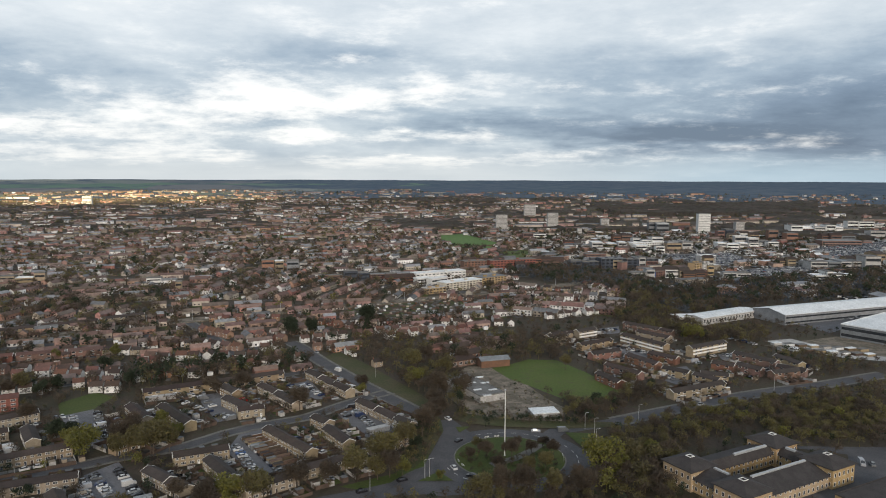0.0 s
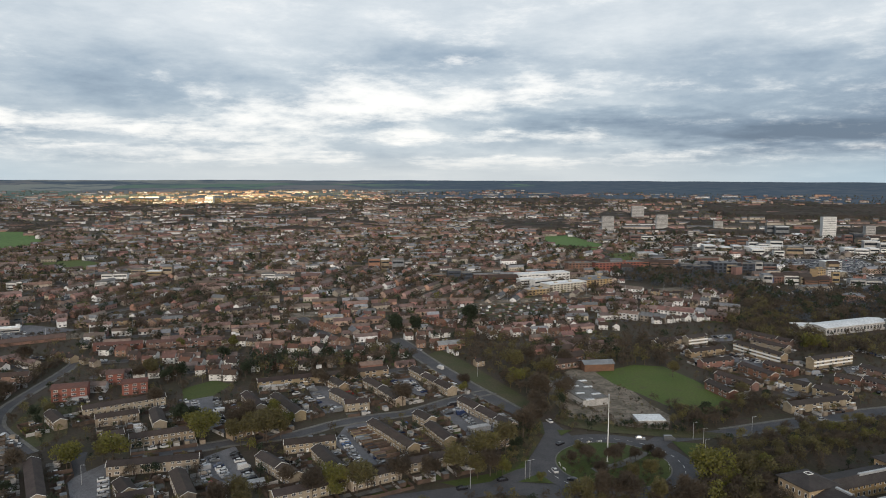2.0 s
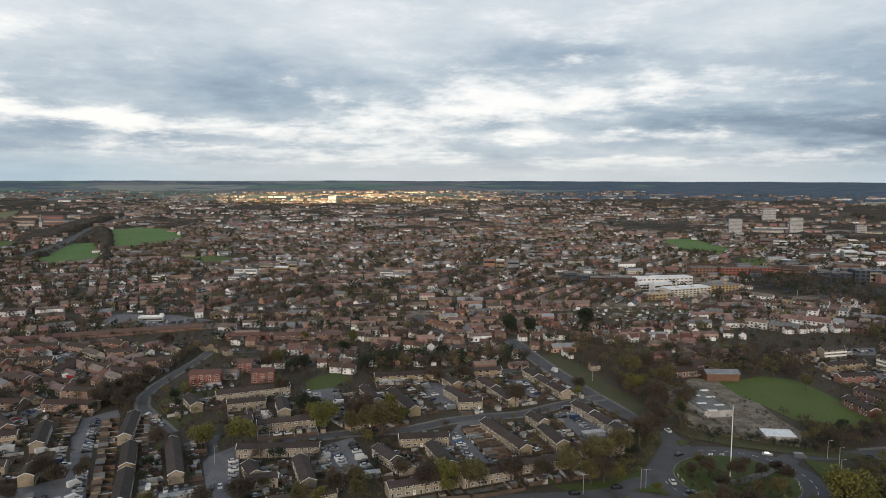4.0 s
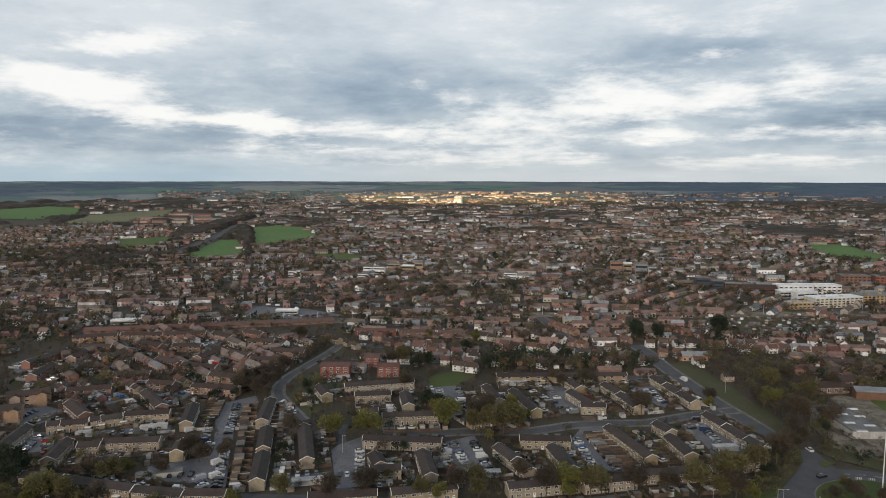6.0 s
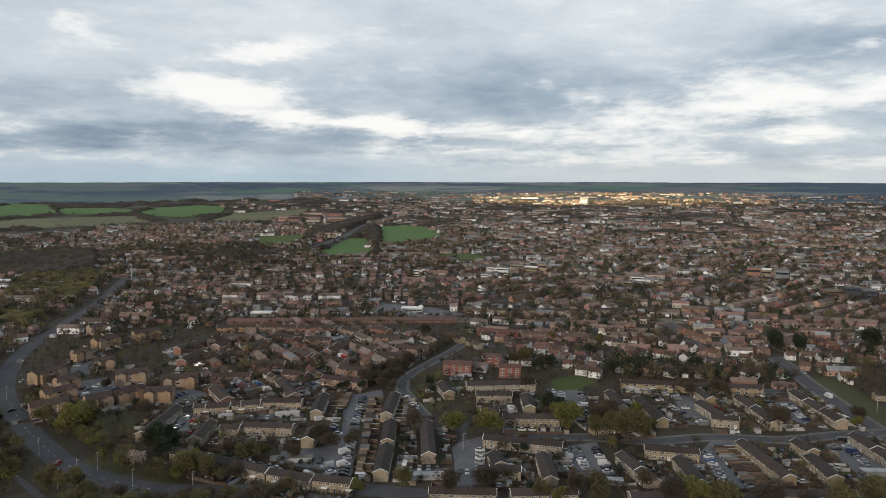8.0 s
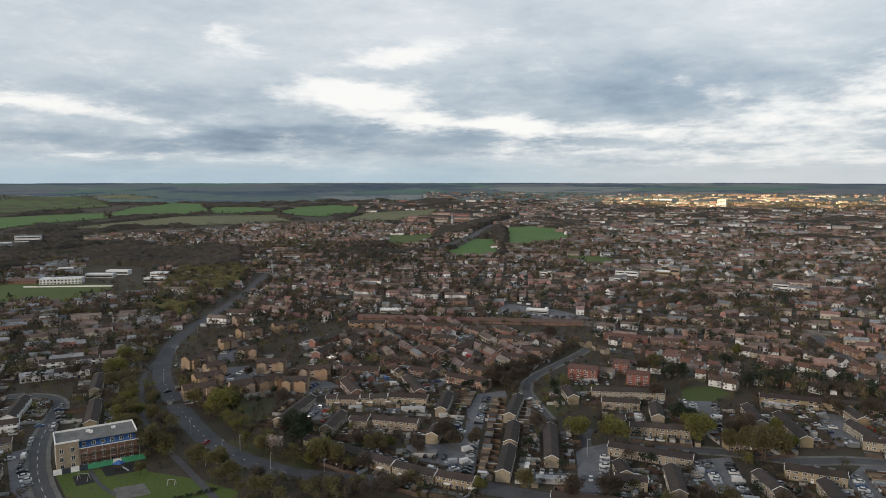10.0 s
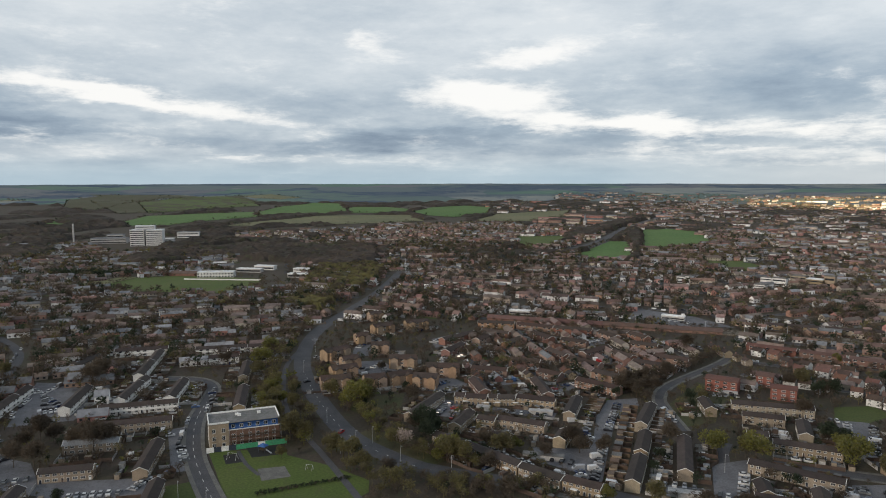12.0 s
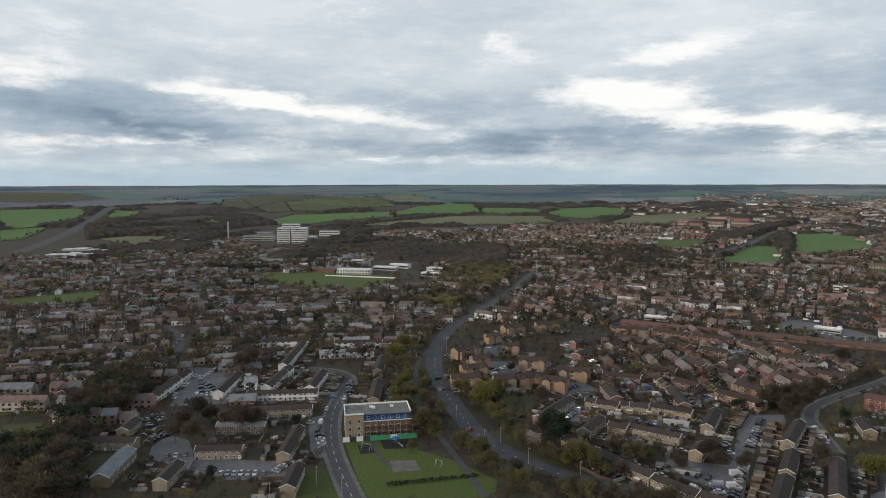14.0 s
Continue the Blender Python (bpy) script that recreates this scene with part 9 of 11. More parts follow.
block(483.5, 924.6, 541.9, 935.0, 20, 6.5, STONE, WHITE_ROOF, 1, "warehouse", "long pale shed with a low sheet roof", "warehouse", pitched=1.5)
block(447.8, 844.7, 472.5, 813.6, 14, 6.0, RENDER, WHITE_ROOF, 1, "warehouse", "white industrial shed with a sheet roof", "warehouse", pitched=1.5)
block(640.3, 1182.8, 706.0, 1180.9, 26, 9.0, RED, GREY_ROOF, 2, "warehouse", "wide dark red shed with a grey roof", "warehouse", glass_band=True)
block(708.3, 1428.2, 811.6, 1423.9, 26, 12.0, RENDER, WHITE_ROOF, 2, "warehouse", "large white shed with a pale roof", "warehouse", glass_band=True, band=0.25)
block(-113.6, 803.7, -98.9, 807.3, 9.7, 10.9, DARK, FELT, 2, "town_building", "larger building among the town streets")
block(-98.4, 811.2, -86.2, 814.2, 12.9, 7.7, DARK, FELT, 2, "town_building", "larger building among the town streets")
block(-143.9, 805.6, -133.0, 808.3, 8.4, 5.5, RED, FELT, 2, "town_building", "larger building among the town streets")
block(-130.3, 797.9, -115.6, 801.6, 7.6, 6.7, RED, FELT, 2, "town_building", "larger building among the town streets")
block(-84.8, 817.0, -67.9, 821.2, 8.9, 5.3, RED, GREY_ROOF, 2, "town_building", "larger building among the town streets")
block(-67.3, 825.4, -55.3, 828.3, 11.7, 4.7, RED, FELT, 2, "town_building", "larger building among the town streets")
block(-53.7, 818.6, -39.0, 822.2, 11.0, 6.4, RED, GREY_ROOF, 2, "town_building", "larger building among the town streets")
block(-228.1, 879.1, -213.5, 882.8, 11.2, 13.6, ORANGE, FELT, 2, "town_building", "larger building among the town streets")
block(-212.3, 882.6, -202.0, 885.2, 10.8, 12.1, BUFF, WHITE_ROOF, 2, "town_building", "larger building among the town streets")
block(-195.2, 873.7, -181.0, 877.2, 11.3, 14.0, GREY_ROOF, FELT, 2, "town_building", "larger building among the town streets")
block(-181.0, 882.5, -171.9, 884.7, 11.0, 9.9, STONE, FELT, 2, "town_building", "larger building among the town streets")
block(-488.0, 763.5, -472.1, 767.7, 9.4, 8.5, BUFF, FELT, 2, "town_building", "larger building among the town streets")
block(-466.8, 760.9, -450.1, 765.3, 10.0, 7.3, BUFF, WHITE_ROOF, 2, "town_building", "larger building among the town streets")
block(-449.4, 766.0, -438.8, 768.9, 8.8, 12.3, BUFF, FELT, 2, "town_building", "larger building among the town streets")
block(-502.8, 728.9, -491.1, 732.0, 7.3, 7.5, RENDER, FELT, 2, "town_building", "larger building among the town streets")
block(-486.5, 726.6, -472.0, 730.4, 7.7, 8.9, RENDER, FELT, 2, "town_building", "larger building among the town streets")
block(-478.9, 682.5, -466.9, 685.6, 10, 6.0, RENDER, FELT, 2, "town_building", "larger building among the town streets")
block(-560.6, 653.7, -551.3, 656.1, 9.2, 7.3, RENDER, FELT, 2, "town_building", "larger building among the town streets")
block(-551.3, 657.5, -545.9, 658.9, 10.2, 8.4, RENDER, FELT, 2, "town_building", "larger building among the town streets")
block(-275.6, 716.9, -269.6, 718.4, 8, 11.1, BUFF, FELT, 2, "town_building", "larger building among the town streets")
block(-325.9, 765.6, -311.1, 769.4, 10, 7.3, RENDER, FELT, 2, "town_building", "larger building among the town streets")
block(-105.1, 766.8, -93.3, 769.7, 4.4, 2.1, WHITE, FELT, 2, "town_building", "larger building among the town streets")
block(-92.4, 770.5, -81.7, 773.1, 6.4, 2.6, WHITE, FELT, 2, "town_building", "larger building among the town streets")
block(-1128.9, 2204.4, -1103.4, 2210.1, 20, 25.8, RENDER, FELT, 6, "tower_block", "white tower block on the sunlit hill", "tower", glass_band=True)

patch("car_park", [(322.4, 1061.2), (445.4, 1089.9), (439.2, 994.8), (383.3, 935.9), (318.7, 970.3)], ASPHALT_OLD, "wide town car park of grey asphalt", 0.5, "car park")
patch("car_park", [(366.1, 893.1), (487.3, 946.8), (459.0, 863.4), (369.9, 835.4)], ASPHALT_OLD, "grey depot yard of asphalt", 0.5, "car park")
patch("car_park", [(608.8, 1149.9), (790.5, 1250.7), (657.1, 1037.1), (551.3, 993.7)], ASPHALT_OLD, "retail car park of grey asphalt", 0.5, "car park")
lot_cars([(324.6, 1054.2), (442.5, 1082.6), (437.6, 994.8), (385.6, 941.5), (320.7, 976.3)], 12, 5)
lot_cars([(610.6, 1149.8), (784.7, 1241.4), (661.3, 1043.8), (556.3, 999.9)], 12, 6)
lot_cars([(367.5, 893.1), (484.4, 941.2), (460.1, 868.3), (373.2, 840.0)], 12, 7)

# hospital, school and the far side
block(-1335.6, 156.4, -1327.8, 178.3, 24, 28.0, RENDER, WHITE_ROOF, 8, "hospital_building", "tall white hospital slab with dark window bands", "hospital", glass_band=True)
block(-1326.7, 181.3, -1317.4, 207.1, 24, 27.9, RENDER, WHITE_ROOF, 8, "hospital_building", "tall white hospital slab with dark window bands", "hospital", glass_band=True)
block(-1353.8, 168.1, -1342.9, 198.5, 12, 33.9, RENDER, WHITE_ROOF, 9, "hospital_building", "tall white hospital slab with dark window bands", "hospital", glass_band=True)
block(-1412.5, 100.0, -1392.6, 156.9, 25, 9.0, STONE, GREY_ROOF, 2, "school_building", "white flat-roofed school or hospital block")
block(-1326.8, 211.9, -1321.3, 226.9, 12, 8.6, STONE, GREY_ROOF, 2, "school_building", "white flat-roofed school or hospital block")
block(-1463.1, 131.6, -1453.7, 158.6, 20, 10.6, STONE, GREY_ROOF, 2, "school_building", "white flat-roofed school or hospital block")
block(-1458.1, 257.1, -1444.0, 295.8, 20, 10.7, RENDER, GREY_ROOF, 2, "school_building", "white flat-roofed school or hospital block")
block(-1347.8, 281.2, -1328.6, 332.9, 10, 5.5, RENDER, GREY_ROOF, 2, "school_building", "white flat-roofed school or hospital block")
block(-894.5, 177.4, -874.1, 216.7, 14, 6.5, RENDER, WHITE_ROOF, 2, "school_building", "white two-storey school block with dark windows", "school", glass_band=True, band=0.4, piers=3.5)
block(-927.4, 150.8, -906.1, 176.8, 16, 3.6, RED, TILE_RED, 0, "school_building", "school hall with a low pink-red roof", "school", pitched=2.2)
block(-979.4, 142.5, -975.3, 153.5, 8, 5.0, RENDER, WHITE_ROOF, 1, "school_building", "small white school pavilion", "school")
block(-990.7, 218.8, -984.3, 235.6, 8, 5.5, RENDER, WHITE_ROOF, 2, "school_building", "white upper block of the school", "school", glass_band=True)
block(-920.7, 232.6, -898.8, 258.1, 10, 4.5, STONE, WHITE_ROOF, 1, "school_building", "low pale school wing with a flat roof", "school", glass_band=True)
block(-935.1, 260.6, -914.8, 280.6, 10, 5.0, RENDER, WHITE_ROOF, 1, "school_building", "low white school wing with a flat roof", "school", glass_band=True)
block(-873.4, 293.6, -855.9, 308.8, 10, 6.0, RENDER, WHITE_ROOF, 2, "school_building", "white two-storey block by the trees", "school", glass_band=True)
block(-840.9, 274.9, -822.9, 293.6, 9, 4.5, STONE, WHITE_ROOF, 1, "school_building", "low pale block by the trees", "school", glass_band=True)
block(-1460.1, 103.7, -1414.6, 162.8, 16, 5.5, STONE, GREY_ROOF, 1, "hospital_building", "low grey hospital wing", "hospital", glass_band=True)
block(-1393.2, 222.9, -1387.5, 238.6, 14, 5.5, STONE, WHITE_ROOF, 1, "hospital_building", "low pale hospital wing", "hospital", glass_band=True)
block(-1535.7, 277.4, -1500.8, 332.7, 14, 5.0, STONE, WHITE_ROOF, 1, "hospital_building", "low pale hospital wing among trees", "hospital", glass_band=True)
block(-1358.1, 285.7, -1339.5, 335.7, 10, 3.5, STONE, WHITE_ROOF, 0, "hospital_building", "long low pale shed by the hospital", "hospital")
block(-1046.0, 87.4, -1025.4, 125.2, 14, 6.0, STONE, GREY_ROOF, 2, "town_building", "pale flat-roofed block among bare trees", "building", glass_band=True)
block(-884.5, 160.1, -828.6, 237.5, 0.6, 1.6, WHITE, WHITE, 0, "boundary_wall", "long low white wall beside the playing field", "wall", parapet=0)
block(-1399.3, 70.8, -1398.6, 72.8, 4, 38.2, STONE, FELT, 0, "boiler_chimney", "tall pale concrete chimney", "chimney", parapet=0)
spire(-1218.2, 1109.0, 34)
block(-1265.2, -192.5, -1260.4, -178.0, 14.8, 8.2, STONE, WHITE_ROOF, 1, "warehouse", "long pale shed near the motorway", "warehouse")
block(-1260.4, -176.8, -1253.5, -155.8, 19.7, 8.8, STONE, WHITE_ROOF, 1, "warehouse", "long pale shed near the motorway", "warehouse")
block(-1241.2, -153.2, -1237.5, -142.0, 16.6, 8.4, STONE, WHITE_ROOF, 1, "warehouse", "long pale shed near the motorway", "warehouse")
block(-1253.8, -142.5, -1248.3, -126.2, 19.0, 5.2, STONE, WHITE_ROOF, 1, "warehouse", "long pale shed near the motorway", "warehouse")
block(-1203.8, -206.7, -1198.8, -191.7, 16.7, 6.6, STONE, WHITE_ROOF, 1, "warehouse", "long pale shed near the motorway", "warehouse")
block(-1199.6, -190.7, -1195.4, -178.0, 19.0, 6.8, STONE, WHITE_ROOF, 1, "warehouse", "long pale shed near the motorway", "warehouse")
block(-1188.0, -175.9, -1183.4, -162.2, 20.6, 9.1, RENDER, WHITE_ROOF, 1, "warehouse", "long pale shed near the motorway", "warehouse")
block(-1188.8, -161.8, -1182.7, -143.6, 15.1, 7.5, STONE, WHITE_ROOF, 1, "warehouse", "long pale shed near the motorway", "warehouse")
block(-655.7, 127.6, -651.3, 139.2, 10, 6.4, RENDER, FELT, 2, "town_building", "white flat-roofed block among the houses")
wood([(5.4, 388.0), (21.8, 429.2), (37.4, 388.4), (61.4, 341.8), (49.5, 337.5), (33.5, 345.7), (19.5, 351.5)], 5, (("bare", 6), ("olive", 3)), (0.7, 2.4), "near", 75, False)

# flats courts and estate streets
patch("parking_court", [(-424.1, 177.4), (-416.5, 197.7), (-371.7, 193.3), (-362.5, 177.2), (-389.5, 174.9), (-398.7, 165.3)], ASPHALT_OLD, "asphalt parking court of the estate", 0.065, "yard")
patch("parking_court", [(-464.5, 200.1), (-476.9, 219.7), (-431.8, 200.7), (-435.1, 182.9)], ASPHALT_OLD, "asphalt parking court of the estate", 0.065, "yard")
patch("parking_court", [(-350.0, 191.1), (-363.2, 216.0), (-340.1, 217.3), (-329.4, 203.1), (-332.1, 190.2)], ASPHALT_OLD, "asphalt parking court of the estate", 0.065, "yard")
patch("parking_court", [(-454.2, 258.3), (-458.9, 278.3), (-430.3, 260.8), (-428.6, 245.9)], ASPHALT_OLD, "asphalt parking court of the estate", 0.065, "yard")
patch("parking_court", [(-311.9, 261.7), (-310.8, 276.7), (-298.2, 263.2), (-300.6, 251.2)], ASPHALT_OLD, "asphalt parking court of the estate", 0.065, "yard")
patch("parking_court", [(-388.8, 351.4), (-389.7, 377.8), (-374.0, 362.7), (-374.5, 343.4)], ASPHALT_OLD, "asphalt parking court of the estate", 0.065, "yard")
patch("parking_court", [(-338.9, 239.9), (-336.2, 253.8), (-324.9, 245.3), (-327.2, 233.1)], ASPHALT_OLD, "asphalt parking court of the estate", 0.065, "yard")
patch("parking_court", [(-360.1, 399.5), (-358.3, 413.3), (-343.6, 399.2), (-345.4, 386.0)], ASPHALT_OLD, "asphalt parking court of the estate", 0.065, "yard")
patch("parking_court", [(-342.5, 314.4), (-340.4, 335.1), (-328.6, 321.9), (-331.1, 308.3)], ASPHALT_OLD, "asphalt parking court of the estate", 0.065, "yard")
patch("parking_court", [(-425.9, 272.3), (-432.0, 285.9), (-414.4, 283.6), (-406.8, 266.9)], ASPHALT_OLD, "asphalt parking court of the estate", 0.065, "yard")
patch("parking_court", [(-306.0, 308.0), (-332.2, 341.7), (-327.9, 345.7), (-300.7, 309.8)], ASPHALT_OLD, "asphalt parking court of the estate", 0.065, "yard")

# estate courts beyond the main road
patch("parking_court", [(135.1, 430.7), (156.1, 440.2), (152.4, 410.0), (136.8, 398.3), (129.4, 412.0)], ASPHALT_OLD, "asphalt parking court between the houses", 0.07, "yard")
patch("parking_court", [(120.0, 494.1), (126.4, 487.6), (143.9, 465.7), (137.4, 456.8), (118.1, 477.7)], ASPHALT_OLD, "asphalt parking court between the houses", 0.07, "yard")
patch("parking_court", [(187.3, 469.4), (207.5, 479.1), (202.8, 460.6), (184.1, 451.7)], ASPHALT_OLD, "asphalt parking court between the houses", 0.07, "yard")
patch("parking_court", [(191.3, 435.4), (218.0, 441.1), (203.4, 425.2), (188.2, 422.5)], ASPHALT_OLD, "asphalt parking court between the houses", 0.07, "yard")
patch("parking_court", [(84.9, 514.7), (101.1, 522.4), (93.5, 504.1), (82.6, 500.4)], ASPHALT_OLD, "asphalt parking court between the houses", 0.07, "yard")
patch("parking_court", [(124.4, 550.7), (142.3, 559.4), (137.4, 534.6), (124.3, 530.5)], ASPHALT_OLD, "asphalt parking court between the houses", 0.07, "yard")

# parked and passing cars
parked(-407.2, 189.1, -373.5, 188.5, 6, seed=895)
parked(-409.2, 175.8, -393.0, 180.4, 4, seed=860)
parked(-454.6, 196.6, -468.2, 210.9, 4, seed=862)
parked(-344.4, 193.6, -351.5, 212.9, 6, seed=990)
parked(-333.3, 192.7, -336.8, 207.6, 5, seed=1005)
parked(-443.8, 254.7, -449.5, 270.6, 4, seed=1000)
parked(-308.0, 260.0, -306.4, 270.4, 5, seed=1232)
parked(-382.7, 348.9, -383.7, 369.5, 6, seed=1286)
parked(-333.4, 238.3, -330.9, 248.3, 4, seed=1126)
parked(-353.6, 394.5, -351.2, 405.2, 4, seed=1434)
parked(-336.6, 311.6, -335.1, 326.4, 5, seed=1296)
parked(-419.2, 270.8, -418.7, 281.8, 3, seed=1066)
parked(-307.0, 311.9, -327.4, 339.6, 4, seed=1362)
parked(-378.8, 297.3, -383.6, 310.4, 3, seed=1185)
parked(-344.5, 367.7, -346.7, 382.5, 3, seed=1400)
parked(-336.7, 409.0, -322.2, 406.6, 4, seed=1500)
parked(-421.7, 313.2, -427.1, 329.9, 3, seed=1150)
parked(298.8, 575.4, 330.3, 589.9, 6, seed=8)
parked(340.0, 590.1, 383.2, 605.5, 8, seed=8)
parked(-261.3, 242.2, -238.2, 216.7, 5, seed=3)
parked(-285.1, 200.5, -280.7, 201.5, 2, seed=3)
car(-217.3, 204.4, 75, "white", True, "cars on the road")
car(-208.0, 194.4, 75, "white", True, "cars on the road")
car(-257.7, 226.5, 75, "white", True, "cars on the road")
parked(134.8, 421.8, 138.1, 407.4, 5, seed=1172)
parked(147.6, 430.9, 149.7, 414.7, 5, seed=1200)
parked(124.1, 490.8, 140.5, 467.2, 7, seed=1092)
parked(188.4, 466.4, 198.3, 463.5, 4, seed=1276)
parked(193.9, 431.5, 208.7, 433.0, 4, seed=1330)
parked(85.5, 511.1, 95.6, 511.3, 3, seed=988)
parked(125.2, 542.4, 137.8, 546.7, 4, seed=1066)
parked(163.6, 451.4, 166.2, 443.1, 2, seed=1225)
parked(116.4, 450.8, 117.2, 442.4, 2, seed=1098)
car(134.1, 419.3, 20, "white", True, "cars on the road")
car(195.5, 457.6, 20, "white", True, "cars on the road")
car(149.4, 546.9, 20, "white", False, "cars on the road")
car(120.8, 530.4, 20, "white", True, "cars on the road")
parked(-92.7, 303.2, -74.5, 272.3, 9, seed=1)
parked(-91.1, 312.7, -64.8, 274.6, 13, seed=2)
parked(-48.6, 356.1, -30.8, 323.5, 11, seed=3)
parked(-25.7, 334.3, -19.0, 323.6, 4, seed=4)
parked(-79.7, 397.9, -67.8, 376.8, 5, seed=5)
parked(-94.1, 406.8, -83.9, 386.9, 4, seed=6)
parked(-131.8, 373.1, -118.9, 355.3, 6, seed=7)
parked(-110.5, 344.1, -103.7, 335.9, 3, seed=8)
parked(-184.7, 340.8, -165.3, 310.6, 8, seed=9)
parked(-175.7, 347.7, -151.9, 305.3, 9, seed=10)
parked(-140.2, 271.8, -124.0, 251.9, 8, seed=11)
parked(-132.9, 277.3, -113.5, 252.0, 8, seed=12)
parked(-266.6, 266.3, -238.0, 231.1, 12, seed=13)
parked(-235.1, 228.5, -199.3, 186.0, 16, seed=14)
parked(-242.9, 228.2, -229.1, 208.2, 5, seed=15)
parked(-232.3, 181.3, -217.3, 191.5, 9, seed=16)
parked(-215.6, 191.2, -204.7, 185.2, 4, seed=17)
parked(-301.7, 172.7, -314.1, 188.5, 7, seed=18)
parked(-307.5, 187.2, -294.0, 181.2, 3, seed=19)
parked(-290.4, 203.5, -279.6, 212.6, 7, seed=20)
parked(-279.0, 214.7, -270.5, 223.4, 6, seed=21)
parked(-180.6, 210.6, -173.4, 216.2, 5, seed=22)
parked(-173.2, 245.2, -154.7, 218.5, 7, seed=23)
parked(-321.0, -17.9, -318.1, -6.6, 6, seed=24)
parked(-368.5, -26.8, -345.4, -16.4, 6, seed=25)
parked(-380.7, -25.7, -372.0, -19.5, 4, seed=26)
parked(-293.2, 3.1, -286.2, 21.8, 7, seed=27)
parked(-330.5, 51.7, -303.6, 49.2, 5, seed=28)
parked(-460.0, -4.9, -403.8, 11.0, 10, seed=29)
parked(-409.5, -4.0, -409.4, 11.3, 6, seed=30)
parked(-404.9, 14.2, -395.4, 21.8, 3, seed=31)
parked(-362.0, 7.0, -369.4, 12.1, 3, seed=32)
parked(-375.4, 77.9, -402.9, 83.1, 4, seed=33)
parked(-396.5, 67.5, -418.2, 76.9, 4, seed=34)
parked(-424.0, 461.1, -379.4, 476.3, 9, seed=35)
parked(-400.3, 179.8, -403.4, 191.4, 4, seed=36)
parked(-384.3, 222.4, -401.0, 238.7, 4, seed=37)
parked(133.0, 418.1, 145.4, 424.5, 5, seed=38)
parked(175.6, 285.8, 185.6, 283.5, 5, seed=39)
parked(132.7, 258.8, 148.3, 270.0, 5, seed=40)
parked(214.1, 516.8, 225.9, 495.8, 6, seed=41)
car(64.6, 298.2, 60, "white", False, "cars on the road")
car(44.1, 322.0, 0, "silver", False, "cars on the road")
car(57.1, 322.9, 10, "grey", True, "cars on the road")
car(7.5, 309.6, 50, "black", False, "cars on the road")
car(4.8, 279.7, 110, "white", False, "cars on the road")
car(11.9, 272.0, 160, "black", False, "cars on the road")
car(2.8, 338.7, 120, "white", False, "cars on the road")
car(74.3, 308.2, 45, "black", False, "cars on the road")
car(-15.8, 267.6, 30, "black", False, "cars on the road")
car(-30.7, 257.4, 30, "black", False, "cars on the road")
car(-10.9, 348.6, 130, "black", False, "cars on the road")
car(-245.0, 278.0, 100, "white", True, "cars on the road")
car(-236.7, 273.2, 120, "white", False, "cars on the road")
car(-230.6, 270.5, 120, "silver", False, "cars on the road")
car(-303.6, 121.1, 130, "red", False, "cars on the road")
car(-393.1, 136.6, 100, "black", False, "cars on the road")
car(-495.9, 180.5, 60, "silver", False, "cars on the road")
car(-554.0, 225.9, 60, "white", True, "cars on the road")
car(-605.5, 267.8, 50, "black", False, "cars on the road")
car(-675.4, 322.6, 50, "white", False, "cars on the road")
car(204.9, 390.4, 20, "grey", False, "cars on the road")
car(136.6, 361.8, 20, "silver", False, "cars on the road")
car(-64.8, 425.5, 130, "white", True, "cars on the road")
car(-86.1, 470.0, 130, "silver", False, "cars on the road")
car(-79.1, 478.1, 120, "white", True, "cars on the road")
car(-378.7, 69.0, 80, "blue", False, "cars on the road")
car(-382.1, 60.0, 80, "blue", False, "cars on the road")

# trees that stand alone
tree(-15.8, 398.7, "bud", 10)
tree(-44.9, 380.1, "bud", 6)
tree(-136.7, 330.0, "bud", 7)
tree(-122.1, 311.0, "bud", 7)
tree(-217.1, 457.6, "bud", 9)
tree(-155.0, 294.2, "bud", 9)
tree(-165.4, 302.5, "bud", 6)
tree(-21.0, 271.2, "bare", 11)
tree(-16.1, 272.9, "bud", 8)
tree(-25.7, 268.5, "olive", 9)
tree(65.0, 275.7, "bud", 11)
tree(68.7, 272.0, "bud", 9)
tree(-78.7, 248.6, "bud", 8)
tree(183.9, 512.7, "bud", 9)
tree(192.0, 516.4, "bud", 9)
tree(180.1, 516.3, "bud", 7)
tree(-174.6, 307.8, "dark", 9)
tree(-170.8, 306.5, "dark", 8)
tree(-58.0, 531.4, "fir", 14)
tree(-113.1, 515.3, "dark", 10)
tree(-98.5, 523.0, "dark", 9)
tree(-134.6, 291.3, "olive", 10)
tree(-131.4, 296.4, "olive", 11)
tree(-123.9, 291.4, "olive", 12)
tree(-119.1, 296.5, "olive", 9)
tree(-111.3, 382.4, "bare", 9)
tree(-130.2, 384.3, "bare", 8)
tree(-73.3, 350.5, "bare", 10)
tree(-232.9, 379.9, "olive", 10)
tree(-216.0, 375.1, "bare", 10)
tree(-238.5, 374.8, "bare", 9)
tree(-212.5, 377.1, "dark", 10)
tree(-175.9, 385.8, "dark", 10)
tree(-206.5, 419.8, "dark", 9)
tree(-142.9, 302.7, "bare", 9)
tree(-3.8, 358.4, "bare", 10)
tree(-6.2, 325.2, "bare", 10)
tree(-9.2, 317.8, "dark", 7)
tree(-11.8, 297.5, "dark", 6)
tree(-45.7, 387.4, "bare", 9)
tree(76.6, 429.9, "olive", 8)
tree(11.5, 377.8, "bare", 8)
tree(29.4, 288.6, "bare", 7)
tree(34.9, 274.4, "olive", 7)
tree(42.2, 277.2, "olive", 7)
